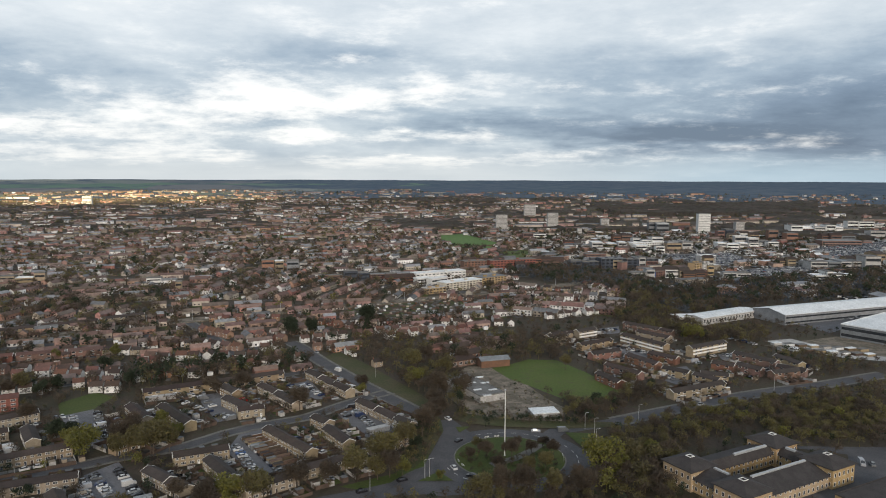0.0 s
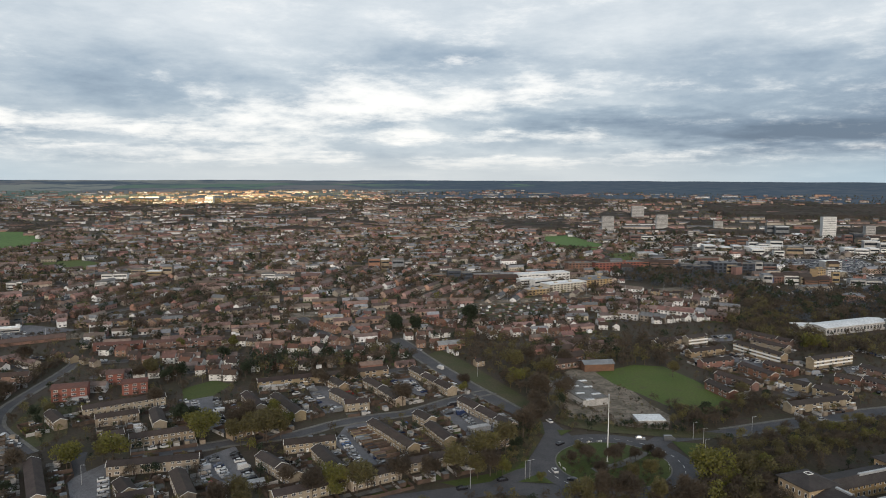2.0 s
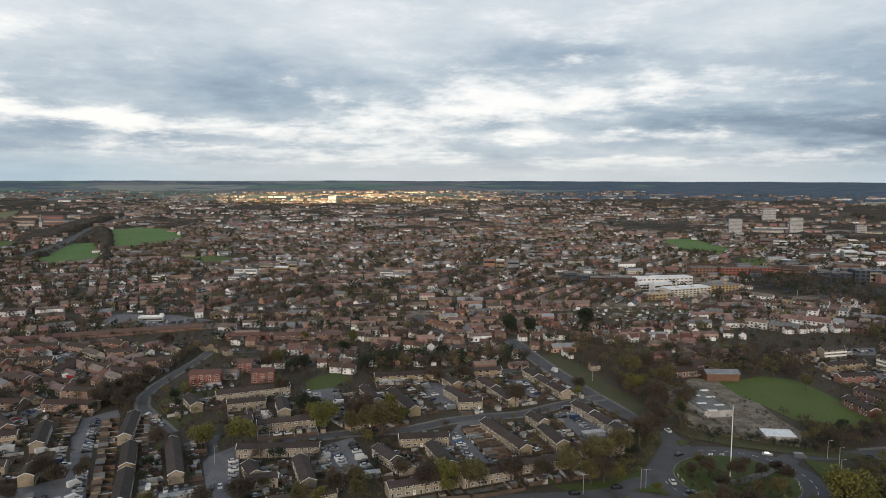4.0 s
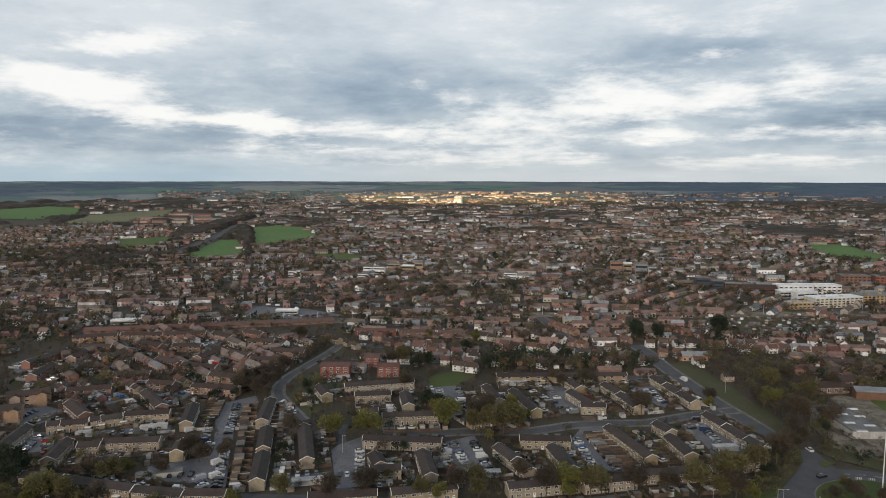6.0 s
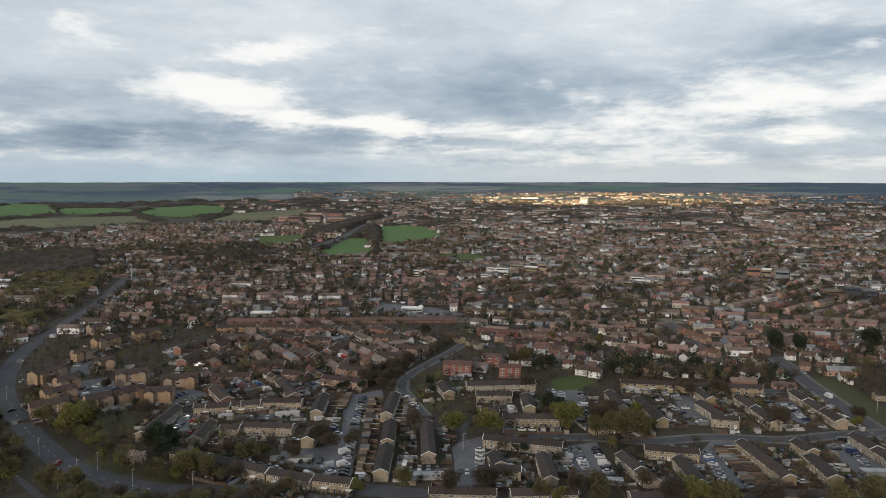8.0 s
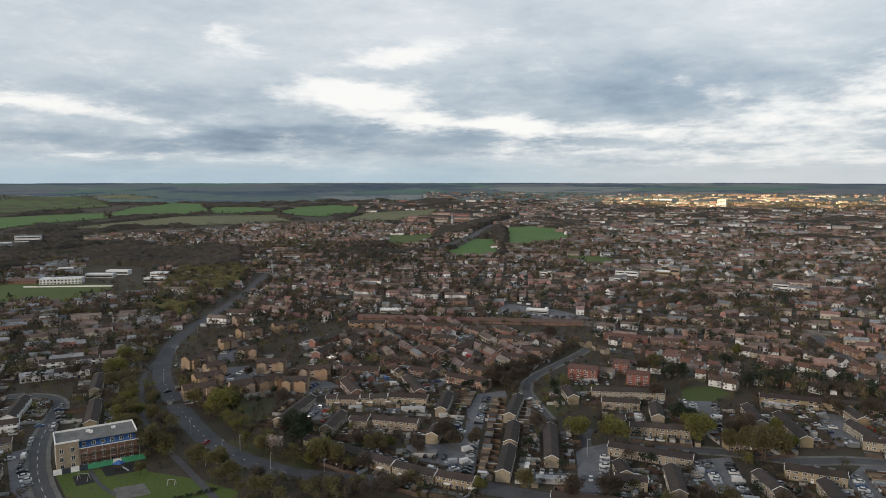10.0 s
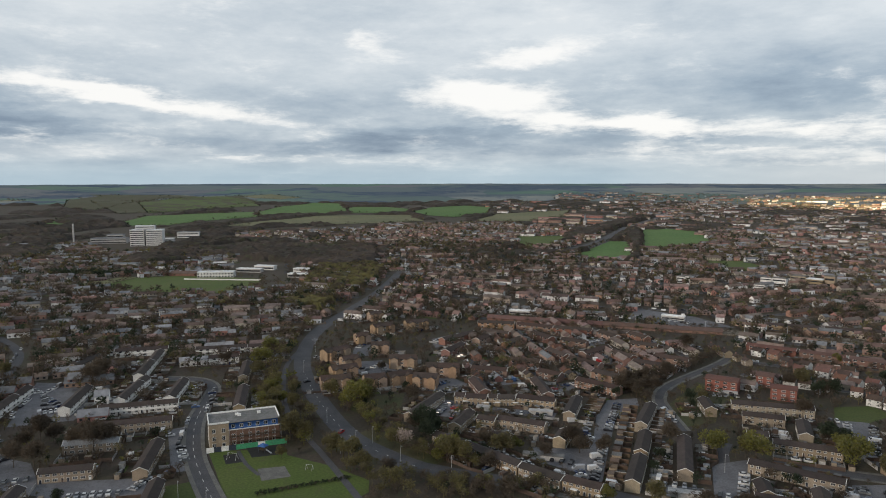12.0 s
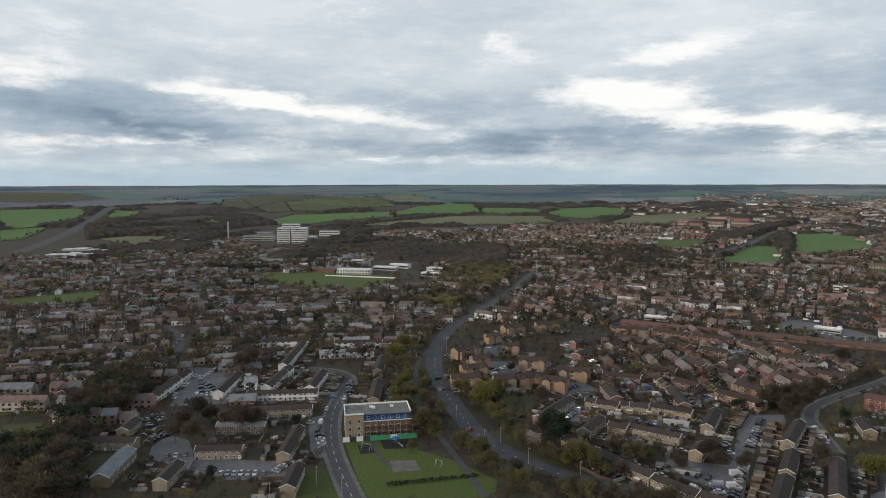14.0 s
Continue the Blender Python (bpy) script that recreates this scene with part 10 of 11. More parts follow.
tree(22.3, 274.3, "bare", 7)
tree(18.7, 290.3, "bare", 6)
tree(11.4, 288.4, "bare", 6)
tree(47.9, 291.8, "bare", 6)
tree(38.6, 294.8, "bare", 5)
tree(15.6, 300.9, "olive", 5)
tree(33.5, 304.4, "bare", 5)
tree(44.4, 301.2, "bare", 5)
tree(22.9, 254.1, "bare", 10)
tree(31.1, 251.8, "bare", 10)
tree(14.3, 251.7, "olive", 9)
tree(41.9, 253.3, "olive", 9)
tree(52.7, 254.3, "bare", 10)
tree(-0.6, 268.7, "bud", 3)
tree(-179.7, 261.4, "bud", 9)
tree(-184.0, 260.6, "olive", 8)
tree(-193.7, 251.5, "bud", 8)
tree(-152.0, 288.4, "bud", 9)
tree(-139.9, 301.0, "bare", 10)
tree(-131.0, 294.7, "olive", 11)
tree(-129.0, 300.2, "olive", 10)
tree(-136.7, 332.6, "bud", 7)
tree(-122.3, 316.1, "bud", 7)
tree(-241.6, 179.7, "bud", 8)
tree(-227.7, 184.0, "bare", 8)
tree(-232.0, 202.8, "bare", 8)
tree(-233.3, 207.2, "bare", 7)
tree(-248.5, 142.7, "bud", 8)
tree(-246.2, 146.8, "olive", 9)
tree(-240.7, 150.1, "olive", 9)
tree(-282.8, 155.2, "dark", 11)
tree(-281.6, 159.3, "dark", 10)
tree(-183.2, 178.8, "bud", 8)
tree(-76.6, 242.0, "bud", 9)
tree(-69.6, 247.2, "olive", 9)
tree(-124.9, 216.5, "olive", 8)
tree(-106.3, 226.5, "olive", 8)
tree(-119.2, 219.4, "bud", 7)
tree(-175.5, 309.6, "dark", 9)
tree(-168.6, 310.5, "dark", 8)
tree(-248.6, 302.9, "dark", 6)
tree(-201.6, 330.9, "bare", 8)
tree(-270.7, 289.8, "bare", 9)
tree(-285.4, 293.9, "bare", 9)
tree(-281.8, 283.2, "bare", 8)
tree(-243.1, 306.2, "olive", 6)
tree(-210.5, 243.1, "bare", 8)
tree(-200.3, 225.3, "dark", 5)
tree(-252.1, 170.2, "bare", 8)
tree(-238.1, 169.0, "olive", 8)
tree(-171.8, 190.9, "olive", 9)
tree(-153.9, 198.8, "bare", 9)
tree(-307.0, 96.9, "olive", 10)
tree(-301.1, 102.0, "olive", 9)
tree(-379.6, 112.4, "bud", 7)
tree(-362.5, 112.1, "bud", 7)
tree(-371.5, 103.2, "olive", 7)
tree(-332.6, 97.8, "olive", 8)
tree(-346.7, 111.8, "olive", 8)
tree(-333.2, 142.4, "bud", 11)
tree(-341.5, 139.4, "bud", 10)
tree(-358.5, 137.8, "olive", 9)
tree(-337.2, 150.9, "olive", 9)
tree(-270.6, 137.2, "blossom", 9)
tree(-273.8, 134.6, "olive", 8)
tree(-268.4, 149.0, "dark", 11)
tree(-273.1, 156.1, "dark", 9)
tree(-250.1, 148.4, "bud", 8)
tree(-272.6, 113.1, "olive", 8)
tree(-281.8, 107.3, "olive", 8)
tree(-258.5, 112.3, "olive", 7)
tree(-247.5, 117.5, "bare", 8)
tree(-246.0, 177.1, "bud", 7)
tree(-197.1, 256.9, "bud", 9)
tree(-216.4, 208.7, "bare", 8)
tree(-225.1, 201.8, "bare", 9)
tree(-324.2, 171.7, "bare", 8)
tree(-351.1, 157.3, "olive", 8)
tree(-391.1, 185.4, "bare", 7)
tree(-330.2, -6.4, "bare", 9)
tree(-354.8, -8.8, "bare", 9)
tree(-365.9, -3.3, "bare", 9)
tree(-336.7, -13.8, "bare", 8)
tree(-305.2, -60.2, "bare", 10)
tree(-301.7, -65.5, "dark", 8)
tree(-308.0, -52.4, "bare", 10)
tree(-288.2, 0.7, "dark", 5)
tree(-503.6, -33.3, "bud", 7)
tree(-288.1, 86.6, "olive", 5)
tree(-327.4, 392.9, "bare", 10)
tree(-286.9, 328.1, "bare", 9)
tree(-284.7, 304.8, "bare", 9)
tree(-280.4, 288.5, "bare", 9)
tree(-268.0, 295.0, "bare", 8)
tree(-275.8, 274.3, "dark", 5)
tree(-284.1, 265.1, "dark", 5)
tree(-452.2, 103.0, "bare", 8)
tree(-444.1, 124.5, "bud", 9)
tree(-472.6, 139.2, "bud", 9)
tree(-418.3, 113.2, "olive", 8)
tree(-138.2, 303.9, "bare", 12)
tree(-125.5, 292.0, "olive", 12)
tree(-139.1, 289.9, "olive", 9)
tree(-125.4, 376.3, "bare", 8)
tree(-19.1, 427.3, "olive", 12)
tree(-2.7, 375.3, "bare", 11)
tree(-16.1, 293.5, "olive", 12)
tree(-9.4, 316.2, "bare", 12)
tree(-2.3, 341.4, "bare", 11)
tree(-78.9, 249.3, "bud", 10)
tree(-109.1, 232.6, "olive", 8)
tree(-84.7, 240.4, "bare", 9)
tree(-55.5, 257.7, "bare", 9)
tree(-33.2, 268.8, "olive", 10)
tree(-25.0, 282.4, "olive", 11)
tree(-67.0, 253.1, "olive", 8)
tree(-98.4, 251.9, "bare", 8)
tree(-44.3, 263.3, "bare", 9)
tree(-114.8, 224.7, "bare", 9)
tree(-144.3, 207.2, "bare", 9)
tree(-287.8, 152.3, "bare", 10)
tree(12.0, 445.9, "bare", 10)
tree(1.5, 417.0, "olive", 9)
tree(-10.1, 444.9, "bare", 9)
tree(-337.0, 16.7, "bare", 11)
tree(-342.9, 11.8, "bare", 11)
tree(-370.4, -3.2, "bare", 10)
tree(-359.4, 2.0, "bare", 10)
tree(-339.0, 22.2, "bare", 9)
tree(-423.7, -35.7, "bare", 12)
tree(-403.3, -38.8, "dark", 11)
tree(-498.2, -18.9, "olive", 9)
tree(-502.3, -29.7, "bud", 8)
tree(-451.3, 25.5, "bare", 10)
tree(-463.5, 31.8, "bare", 10)

# street lamps
lamp_post(-27.6, 258.4, 8, 0)
lamp_post(-6.9, 269.7, 8, 0)
lamp_post(-5.1, 270.8, 8, 0)
lamp_post(69.0, 304.7, 8, 0)
lamp_post(97.2, 338.1, 8, 0)
lamp_post(71.2, 318.6, 8, 0)
lamp_post(68.2, 326.0, 8, 0)
lamp_post(-283.0, 119.6, 8, 0)
lamp_post(-283.6, 128.1, 8, 0)
lamp_post(-319.6, 120.2, 8, 0)
lamp_post(-279.2, 110.4, 8, 0)
lamp_post(-255.8, 128.2, 8, 0)
lamp_post(-235.6, 141.5, 8, 0)
lamp_post(-177.8, 238.7, 8, 0)
lamp_post(-267.9, 39.8, 8, 0)
lamp_post(-254.3, 47.2, 8, 0)
lamp_post(-393.6, 75.3, 8, 0)
lamp_post(-40.1, 412.2, 8, 0)
lamp_post(137.6, 364.6, 8, 0)
lamp_post(187.7, 388.1, 8, 0)
lamp_post(-414.5, 142.3, 8, 0)
lamp_post(-461.8, 167.8, 8, 0)
lamp_post(-519.1, 206.4, 8, 0)
lamp_post(-259.1, 20.6, 8, 0)
parked(-252.9, 319.9, -233.3, 339.9, 9, seed=301)
parked(-191.9, 336.7, -183.7, 344.0, 4, seed=302)
parked(-178.3, 332.6, -166.8, 308.4, 6, seed=303)
parked(-176.1, 346.1, -158.4, 316.5, 6, seed=304)
parked(-142.0, 366.4, -116.8, 346.6, 6, seed=305)
parked(-114.0, 342.9, -102.9, 336.3, 4, seed=306)
parked(-81.4, 390.3, -65.1, 375.2, 6, seed=307)
parked(-50.7, 346.8, -34.1, 324.0, 8, seed=308)
parked(-94.2, 296.0, -74.6, 272.3, 8, seed=309)
parked(-82.4, 295.3, -67.4, 279.8, 7, seed=310)
parked(-142.8, 267.1, -127.4, 244.2, 7, seed=311)
parked(-185.7, 205.1, -156.4, 225.0, 12, seed=312)
parked(-188.9, 339.1, -170.0, 316.2, 6, seed=320)
parked(-172.7, 337.6, -152.3, 309.3, 6, seed=321)
parked(-141.4, 267.5, -127.2, 251.9, 5, seed=322)
parked(-90.5, 299.9, -80.5, 281.7, 5, seed=323)
parked(-373.4, -28.3, -386.6, -18.8, 5, 90, seed=400)
parked(-347.2, -23.4, -362.3, -16.8, 5, 90, seed=401)
parked(-321.1, -19.0, -318.1, -7.6, 6, 90, seed=402)
parked(-292.8, 3.1, -286.3, 22.3, 9, 90, seed=403)
parked(-408.8, -17.5, -441.0, -6.2, 6, 0, seed=404)
parked(-399.7, -5.7, -418.8, 7.0, 6, 90, seed=405)
parked(-440.1, -4.2, -466.9, 13.4, 6, 0, seed=406)
parked(-396.4, 15.4, -412.3, 20.3, 4, 90, seed=407)
parked(-315.8, 46.8, -363.1, 62.8, 9, 0, seed=408)
parked(-303.6, 47.0, -344.2, 50.0, 7, 90, seed=409)
parked(-365.8, 71.3, -408.9, 86.2, 7, 0, seed=410)
parked(-534.4, -17.0, -582.0, -9.8, 5, 0, seed=411)
parked(-339.2, -26.8, -350.5, -19.7, 4, 90, seed=412)
parked(-411.4, -0.9, -454.0, 2.2, 5, 90, seed=413)
parked(-286.1, 25.2, -296.3, 34.0, 5, 90, seed=414)
garden_fences("brown fences, stores and paved yards round the terraces")
street_cars(0.45)
flush_cars()

# suburbs and the town beyond
allotments([(-89.2, 630.3), (-52.6, 660.7), (26.6, 708.1), (24.6, 632.2), (-29.9, 577.4), (-76.4, 571.9)], 28, 3)
KEEP_OUT.append([(-76.9, 512.2), (-36.0, 527.9), (9.9, 449.3), (16.6, 388.2), (5.0, 351.4), (-5.5, 372.6), (-26.4, 410.0), (-54.1, 459.9)])
index_spots()
KEEP_OUT.pop()
suburb([(37.0, 423.0), (-24.0, 424.0), (-84.0, 417.0), (-143.0, 400.0), (-198.0, 376.0), (-250.0, 344.0), (-379.0, 522.0), (-301.0, 571.0), (-216.0, 608.0), (-127.0, 632.0), (-36.0, 644.0), (56.0, 643.0)], 24, 19, 7.2, "old streets of small red and white houses with gardens", (5, 3, 3), (5, 4, 2), 0.45, 41, 0.45, 0.78, thing_houses=True)
suburb([(67.0, 641.0), (-32.0, 644.0), (-130.0, 632.0), (-225.0, 605.0), (-315.0, 563.0), (-397.0, 508.0), (-585.0, 749.0), (-463.0, 829.0), (-331.0, 890.0), (-191.0, 931.0), (-46.0, 949.0), (99.0, 945.0)], 20, 24, 8.0, "dense streets of red brick terraces with brown roofs", (5, 4, 2.8), (4, 4, 3), 0.8, 11, 1.3, 0.84, quarter=1)
suburb([(67.0, 641.0), (-32.0, 644.0), (-130.0, 632.0), (-225.0, 605.0), (-315.0, 563.0), (-397.0, 508.0), (-585.0, 749.0), (-463.0, 829.0), (-331.0, 890.0), (-191.0, 931.0), (-46.0, 949.0), (99.0, 945.0)], 82, 23, 7.6, "dense streets of red brick terraces with brown roofs", (5, 4, 2.2), (4, 4, 3), 0.8, 44, 1.4, 0.84, quarter=-1)
suburb([(116.0, 943.0), (-33.0, 949.0), (-181.0, 933.0), (-325.0, 893.0), (-461.0, 831.0), (-585.0, 749.0), (-923.0, 1182.0), (-727.0, 1312.0), (-513.0, 1410.0), (-286.0, 1472.0), (-52.0, 1499.0), (183.0, 1489.0)], 18, 27, 8.5, "streets of red and pale houses with brown roofs across the town", (4, 4, 3), (3, 4, 3.5), 0.9, 12, 1.1, 0.86, quarter=1)
suburb([(116.0, 943.0), (-33.0, 949.0), (-181.0, 933.0), (-325.0, 893.0), (-461.0, 831.0), (-585.0, 749.0), (-923.0, 1182.0), (-727.0, 1312.0), (-513.0, 1410.0), (-286.0, 1472.0), (-52.0, 1499.0), (183.0, 1489.0)], 64, 27, 8.0, "streets of red and pale houses with brown roofs across the town", (5, 4, 3), (3, 4, 3), 0.9, 45, 1.2, 0.86, quarter=-1)
suburb([(157.0, 1492.0), (-105.0, 1496.0), (-363.0, 1455.0), (-610.0, 1370.0), (-839.0, 1244.0), (-1042.0, 1079.0), (-1910.0, 1978.0), (-1538.0, 2280.0), (-1119.0, 2512.0), (-665.0, 2668.0), (-192.0, 2743.0), (287.0, 2735.0)], 20, 44, 13, "far suburbs of pale and red houses among trees", (3, 4, 3.4), (3, 4, 3), 1.3, 13, 0.25, 1.0)
suburb([(-94.0, 2698.0), (-469.0, 2659.0), (-834.0, 2568.0), (-1184.0, 2427.0), (-1510.0, 2238.0), (-1807.0, 2006.0), (-2068.0, 1736.0), (-2643.0, 2218.0), (-2309.0, 2564.0), (-1929.0, 2860.0), (-1512.0, 3101.0), (-1066.0, 3281.0), (-599.0, 3398.0), (-120.0, 3448.0)], 24, 75, 17, "last far houses of the town among trees", (3, 4, 2), (3, 4, 2), 2.2, 46, 0.2, 1.1)
suburb([(1432.0, 2122.0), (1202.0, 2260.0), (959.0, 2374.0), (706.0, 2461.0), (445.0, 2521.0), (179.0, 2554.0), (-89.0, 2558.0), (-115.0, 3298.0), (230.0, 3292.0), (573.0, 3250.0), (910.0, 3172.0), (1236.0, 3060.0), (1549.0, 2914.0), (1845.0, 2736.0)], 12, 110, 19, "scattered far houses among dark woods", (4, 4, 1.2), (3, 4, 2), 2.2, 47, 0.2, 1.1)
suburb([(811.0, 1202.0), (690.0, 1275.0), (562.0, 1337.0), (429.0, 1385.0), (292.0, 1420.0), (152.0, 1442.0), (272.0, 2586.0), (523.0, 2547.0), (769.0, 2484.0), (1008.0, 2397.0), (1237.0, 2287.0), (1454.0, 2155.0)], 10, 90, 18, "far suburbs of pale houses among dark trees", (5, 4, 1.6), (3, 4, 2), 1.6, 14, 0.3, 1.0)
suburb([(150.0, 581.0), (129.0, 586.0), (107.0, 590.0), (86.0, 594.0), (64.0, 597.0), (42.0, 599.0), (53.0, 758.0), (81.0, 756.0), (108.0, 752.0), (136.0, 748.0), (163.0, 742.0), (190.0, 736.0)], -20, 26, 9, "white and red houses among trees", (3,3,4), (4,5,1), 0.9, 15, 0.25)
suburb([(-355.0, 471.0), (-407.0, 427.0), (-453.0, 378.0), (-494.0, 323.0), (-528.0, 264.0), (-554.0, 202.0), (-780.0, 284.0), (-742.0, 372.0), (-695.0, 454.0), (-638.0, 531.0), (-572.0, 601.0), (-500.0, 663.0)], 38, 28, 9.5, "red and white houses beyond the railway", (4,2,3.2), (4,6,1), 1.0, 16, 0.15, 0.9)
suburb([(-488.0, 671.0), (-566.0, 607.0), (-636.0, 534.0), (-696.0, 452.0), (-746.0, 364.0), (-785.0, 270.0), (-1210.0, 417.0), (-1150.0, 561.0), (-1073.0, 697.0), (-981.0, 823.0), (-873.0, 936.0), (-752.0, 1036.0)], 50, 34, 10, "houses among bare trees below the downs", (4,3,2), (4,5,2), 1.2, 17, 0.15, 0.9)
suburb([(-588.0, 809.0), (-632.0, 775.0), (-674.0, 738.0), (-714.0, 700.0), (-752.0, 659.0), (-788.0, 616.0), (-1340.0, 1047.0), (-1279.0, 1120.0), (-1215.0, 1189.0), (-1146.0, 1255.0), (-1074.0, 1317.0), (-999.0, 1375.0)], 30, 36, 11, "houses among trees on the far side of the meadows", (5,3,1.5), (3,6,1.5), 1.4, 18, 0.2)
suburb([(-442.0, 161.0), (-458.0, 107.0), (-467.0, 52.0), (-470.0, -3.0), (-466.0, -59.0), (-456.0, -114.0), (-776.0, -194.0), (-794.0, -100.0), (-800.0, -6.0), (-795.0, 89.0), (-779.0, 183.0), (-752.0, 274.0)], 80, 20, 7.6, "dense low terraces with grey and brown roofs", (4, 4, 4), (1, 5, 4), 0.7, 19, 0.6, 0.8)
suburb([(-776.0, 194.0), (-791.0, 117.0), (-799.0, 39.0), (-799.0, -39.0), (-791.0, -117.0), (-776.0, -194.0), (-1213.0, -302.0), (-1237.0, -183.0), (-1249.0, -61.0), (-1249.0, 61.0), (-1237.0, 183.0), (-1213.0, 302.0)], 92, 20, 7.6, "dense far terraces with brown roofs", (4,4,2.4), (1, 5, 4), 0.9, 20, 0.5, 0.84)
suburb([(-1093.0, 1302.0), (-1164.0, 1239.0), (-1231.0, 1172.0), (-1295.0, 1102.0), (-1354.0, 1028.0), (-1409.0, 951.0), (-2280.0, 1538.0), (-2190.0, 1663.0), (-2094.0, 1782.0), (-1991.0, 1896.0), (-1883.0, 2005.0), (-1768.0, 2107.0)], 25, 90, 17, "far houses in trees towards the skyline", (5, 3, 1.6), (3, 4, 2), 1.6, 21, 0.3, 1.0)
suburb([(-379.0, 27.0), (-380.0, 3.0), (-379.0, -21.0), (-377.0, -45.0), (-374.0, -69.0), (-369.0, -92.0), (-456.0, -114.0), (-462.0, -85.0), (-467.0, -56.0), (-469.0, -26.0), (-470.0, 3.0), (-469.0, 33.0)], 80, 24, 8.5, "brick terraces with brown roofs", (5,4,1), (1, 5, 4), 0.6, 22, 0.6)
suburb([(-1554.6, 739.0), (-1417.6, 1072.2), (-1109.1, 886.9), (-954.1, 675.6), (-1045.3, 495.4)], 35, 27, 9, "houses among bare trees below the fields", (4, 3, 3.2), (3, 5, 2.5), 1.1, 48, 0.3, 0.95)
suburb([(-1503.4, 382.0), (-1480.2, 703.4), (-1092.2, 517.9), (-1282.6, 346.2)], 70, 34, 10, "houses among bare trees beside the hospital", (4, 3, 3.2), (3, 5, 2.5), 1.3, 49, 0.3, 0.95)
suburb([(-1444.8, -72.1), (-1416.9, 99.2), (-1203.9, 121.6), (-1131.6, 29.9), (-1133.7, -101.6)], 85, 24, 9, "low terraces below the hospital", (4, 3, 3), (1, 5, 4), 0.9, 50, 0.6, 0.9)
suburb([(-436.4, 274.2), (-456.9, 328.6), (-446.3, 380.2), (-412.8, 399.9), (-336.7, 409.0), (-308.5, 375.4), (-303.1, 315.7), (-319.3, 272.7), (-340.1, 217.3)], -25, 15, 7.5, "small red brick terraces of the estate", (6,2,0.3), (2,6,0.3), 0.25, 43, 0.6, 0.74, thing_houses=True)

# woods
wood([(80.8, 322.4), (119.6, 346.6), (258.4, 399.8), (199.7, 306.0), (161.2, 304.3), (148.2, 326.8), (103.6, 298.6), (85.5, 253.6), (69.5, 245.3), (60.2, 259.1), (72.5, 298.3)], 5.5, (("bare", 4), ("olive", 7), ("bud", 0.5)), (5.0, 8.1), "near", 1)
wood([(-8.6, 449.0), (46.6, 488.0), (79.4, 480.3), (80.1, 450.2), (44.9, 449.8), (38.2, 436.0), (17.0, 442.4), (4.0, 416.4), (2.2, 377.7), (-13.4, 377.5), (-27.3, 398.5)], 6.5, (("bare", 7), ("olive", 4), ("dark", 0.5)), (6, 11), "near", 2)
wood([(4.8, 337.1), (60.7, 337.7), (90.8, 346.3), (121.0, 379.1), (108.9, 417.8), (94.5, 367.0), (65.2, 363.8), (61.1, 357.3), (32.9, 339.8)], 6, (("bare", 7), ("olive", 4), ("dark", 0.5)), (5, 8), "near", 3)
wood([(-191.1, 420.0), (-96.8, 447.8), (-86.8, 434.3), (-169.6, 385.9), (-185.6, 396.6)], 6.5, (("bare", 5), ("dark", 5), ("olive", 1)), (7, 11), "near", 4)
wood([(-383.1, 103.1), (-439.4, 137.0), (-500.5, 168.3), (-518.5, 190.0), (-422.0, 141.9), (-375.5, 123.2), (-305.8, 111.0), (-260.3, 111.0), (-225.1, 118.5), (-228.2, 103.4), (-278.2, 101.9), (-303.9, 94.5), (-348.6, 93.3)], 5.5, (("olive", 8), ("bare", 2), ("bud", 2)), (6, 10), "near", 5)
wood([(-412.2, 148.5), (-406.8, 162.8), (-351.1, 157.3), (-309.8, 146.2), (-273.7, 144.6), (-249.5, 153.6), (-222.8, 160.4), (-200.5, 174.8), (-211.7, 144.9), (-245.1, 139.9), (-273.3, 135.8), (-319.3, 133.2), (-369.7, 138.7)], 5.5, (("olive", 7), ("bare", 3), ("bud", 2)), (4.5, 7.5), "near", 51)
wood([(54.7, 253.4), (72.5, 298.3), (99.9, 298.5), (85.4, 249.9)], 6, (("olive", 4), ("bare", 6), ("bud", 1)), (6, 11), "near", 52)
wood([(-353.5, -88.0), (-348.1, -73.6), (-368.1, -66.3), (-446.1, -64.4), (-489.1, -36.1), (-421.2, -29.1), (-389.1, -40.5), (-379.7, -56.6), (-340.0, -52.0), (-301.2, -49.5), (-281.2, -45.1), (-289.7, -74.6)], 5.2, (("bare", 7), ("dark", 2), ("olive", 1)), (9, 14), "near", 6)
canopy([(-645.3, 206.7), (-927.0, 350.3), (-977.0, 443.9), (-840.0, 410.3), (-717.5, 325.1), (-605.2, 227.1)], 4.5, (2.5, 9), 0.5, 97, BUD_CANOPY, "olive-green budding woodland beside the wide road")
wood([(-645.3, 206.7), (-927.0, 350.3), (-977.0, 443.9), (-840.0, 410.3), (-717.5, 325.1), (-605.2, 227.1)], 11, (("olive", 9), ("dark", 0.4), ("bare", 4)), (6, 12), "near", 7)
wood([(-790.5, 22.1), (-648.5, 243.7), (-622.9, 222.2), (-734.0, 19.9)], 6, (("bare", 7), ("olive", 4), ("dark", 0.5)), (4, 8), "near", 8)
wood([(-506.7, 152.0), (-581.1, 212.4), (-497.4, 176.5), (-412.0, 130.0), (-415.1, 121.6)], 7, (("olive", 4), ("dark", 1), ("bare", 5)), (6, 10), "near", 9)
wood([(-242.2, 123.8), (-264.1, 150.9), (-234.4, 160.4), (-201.3, 175.5), (-201.2, 162.4), (-215.9, 123.1)], 5, (("bare", 6), ("olive", 4)), (4, 7), "near", 10)
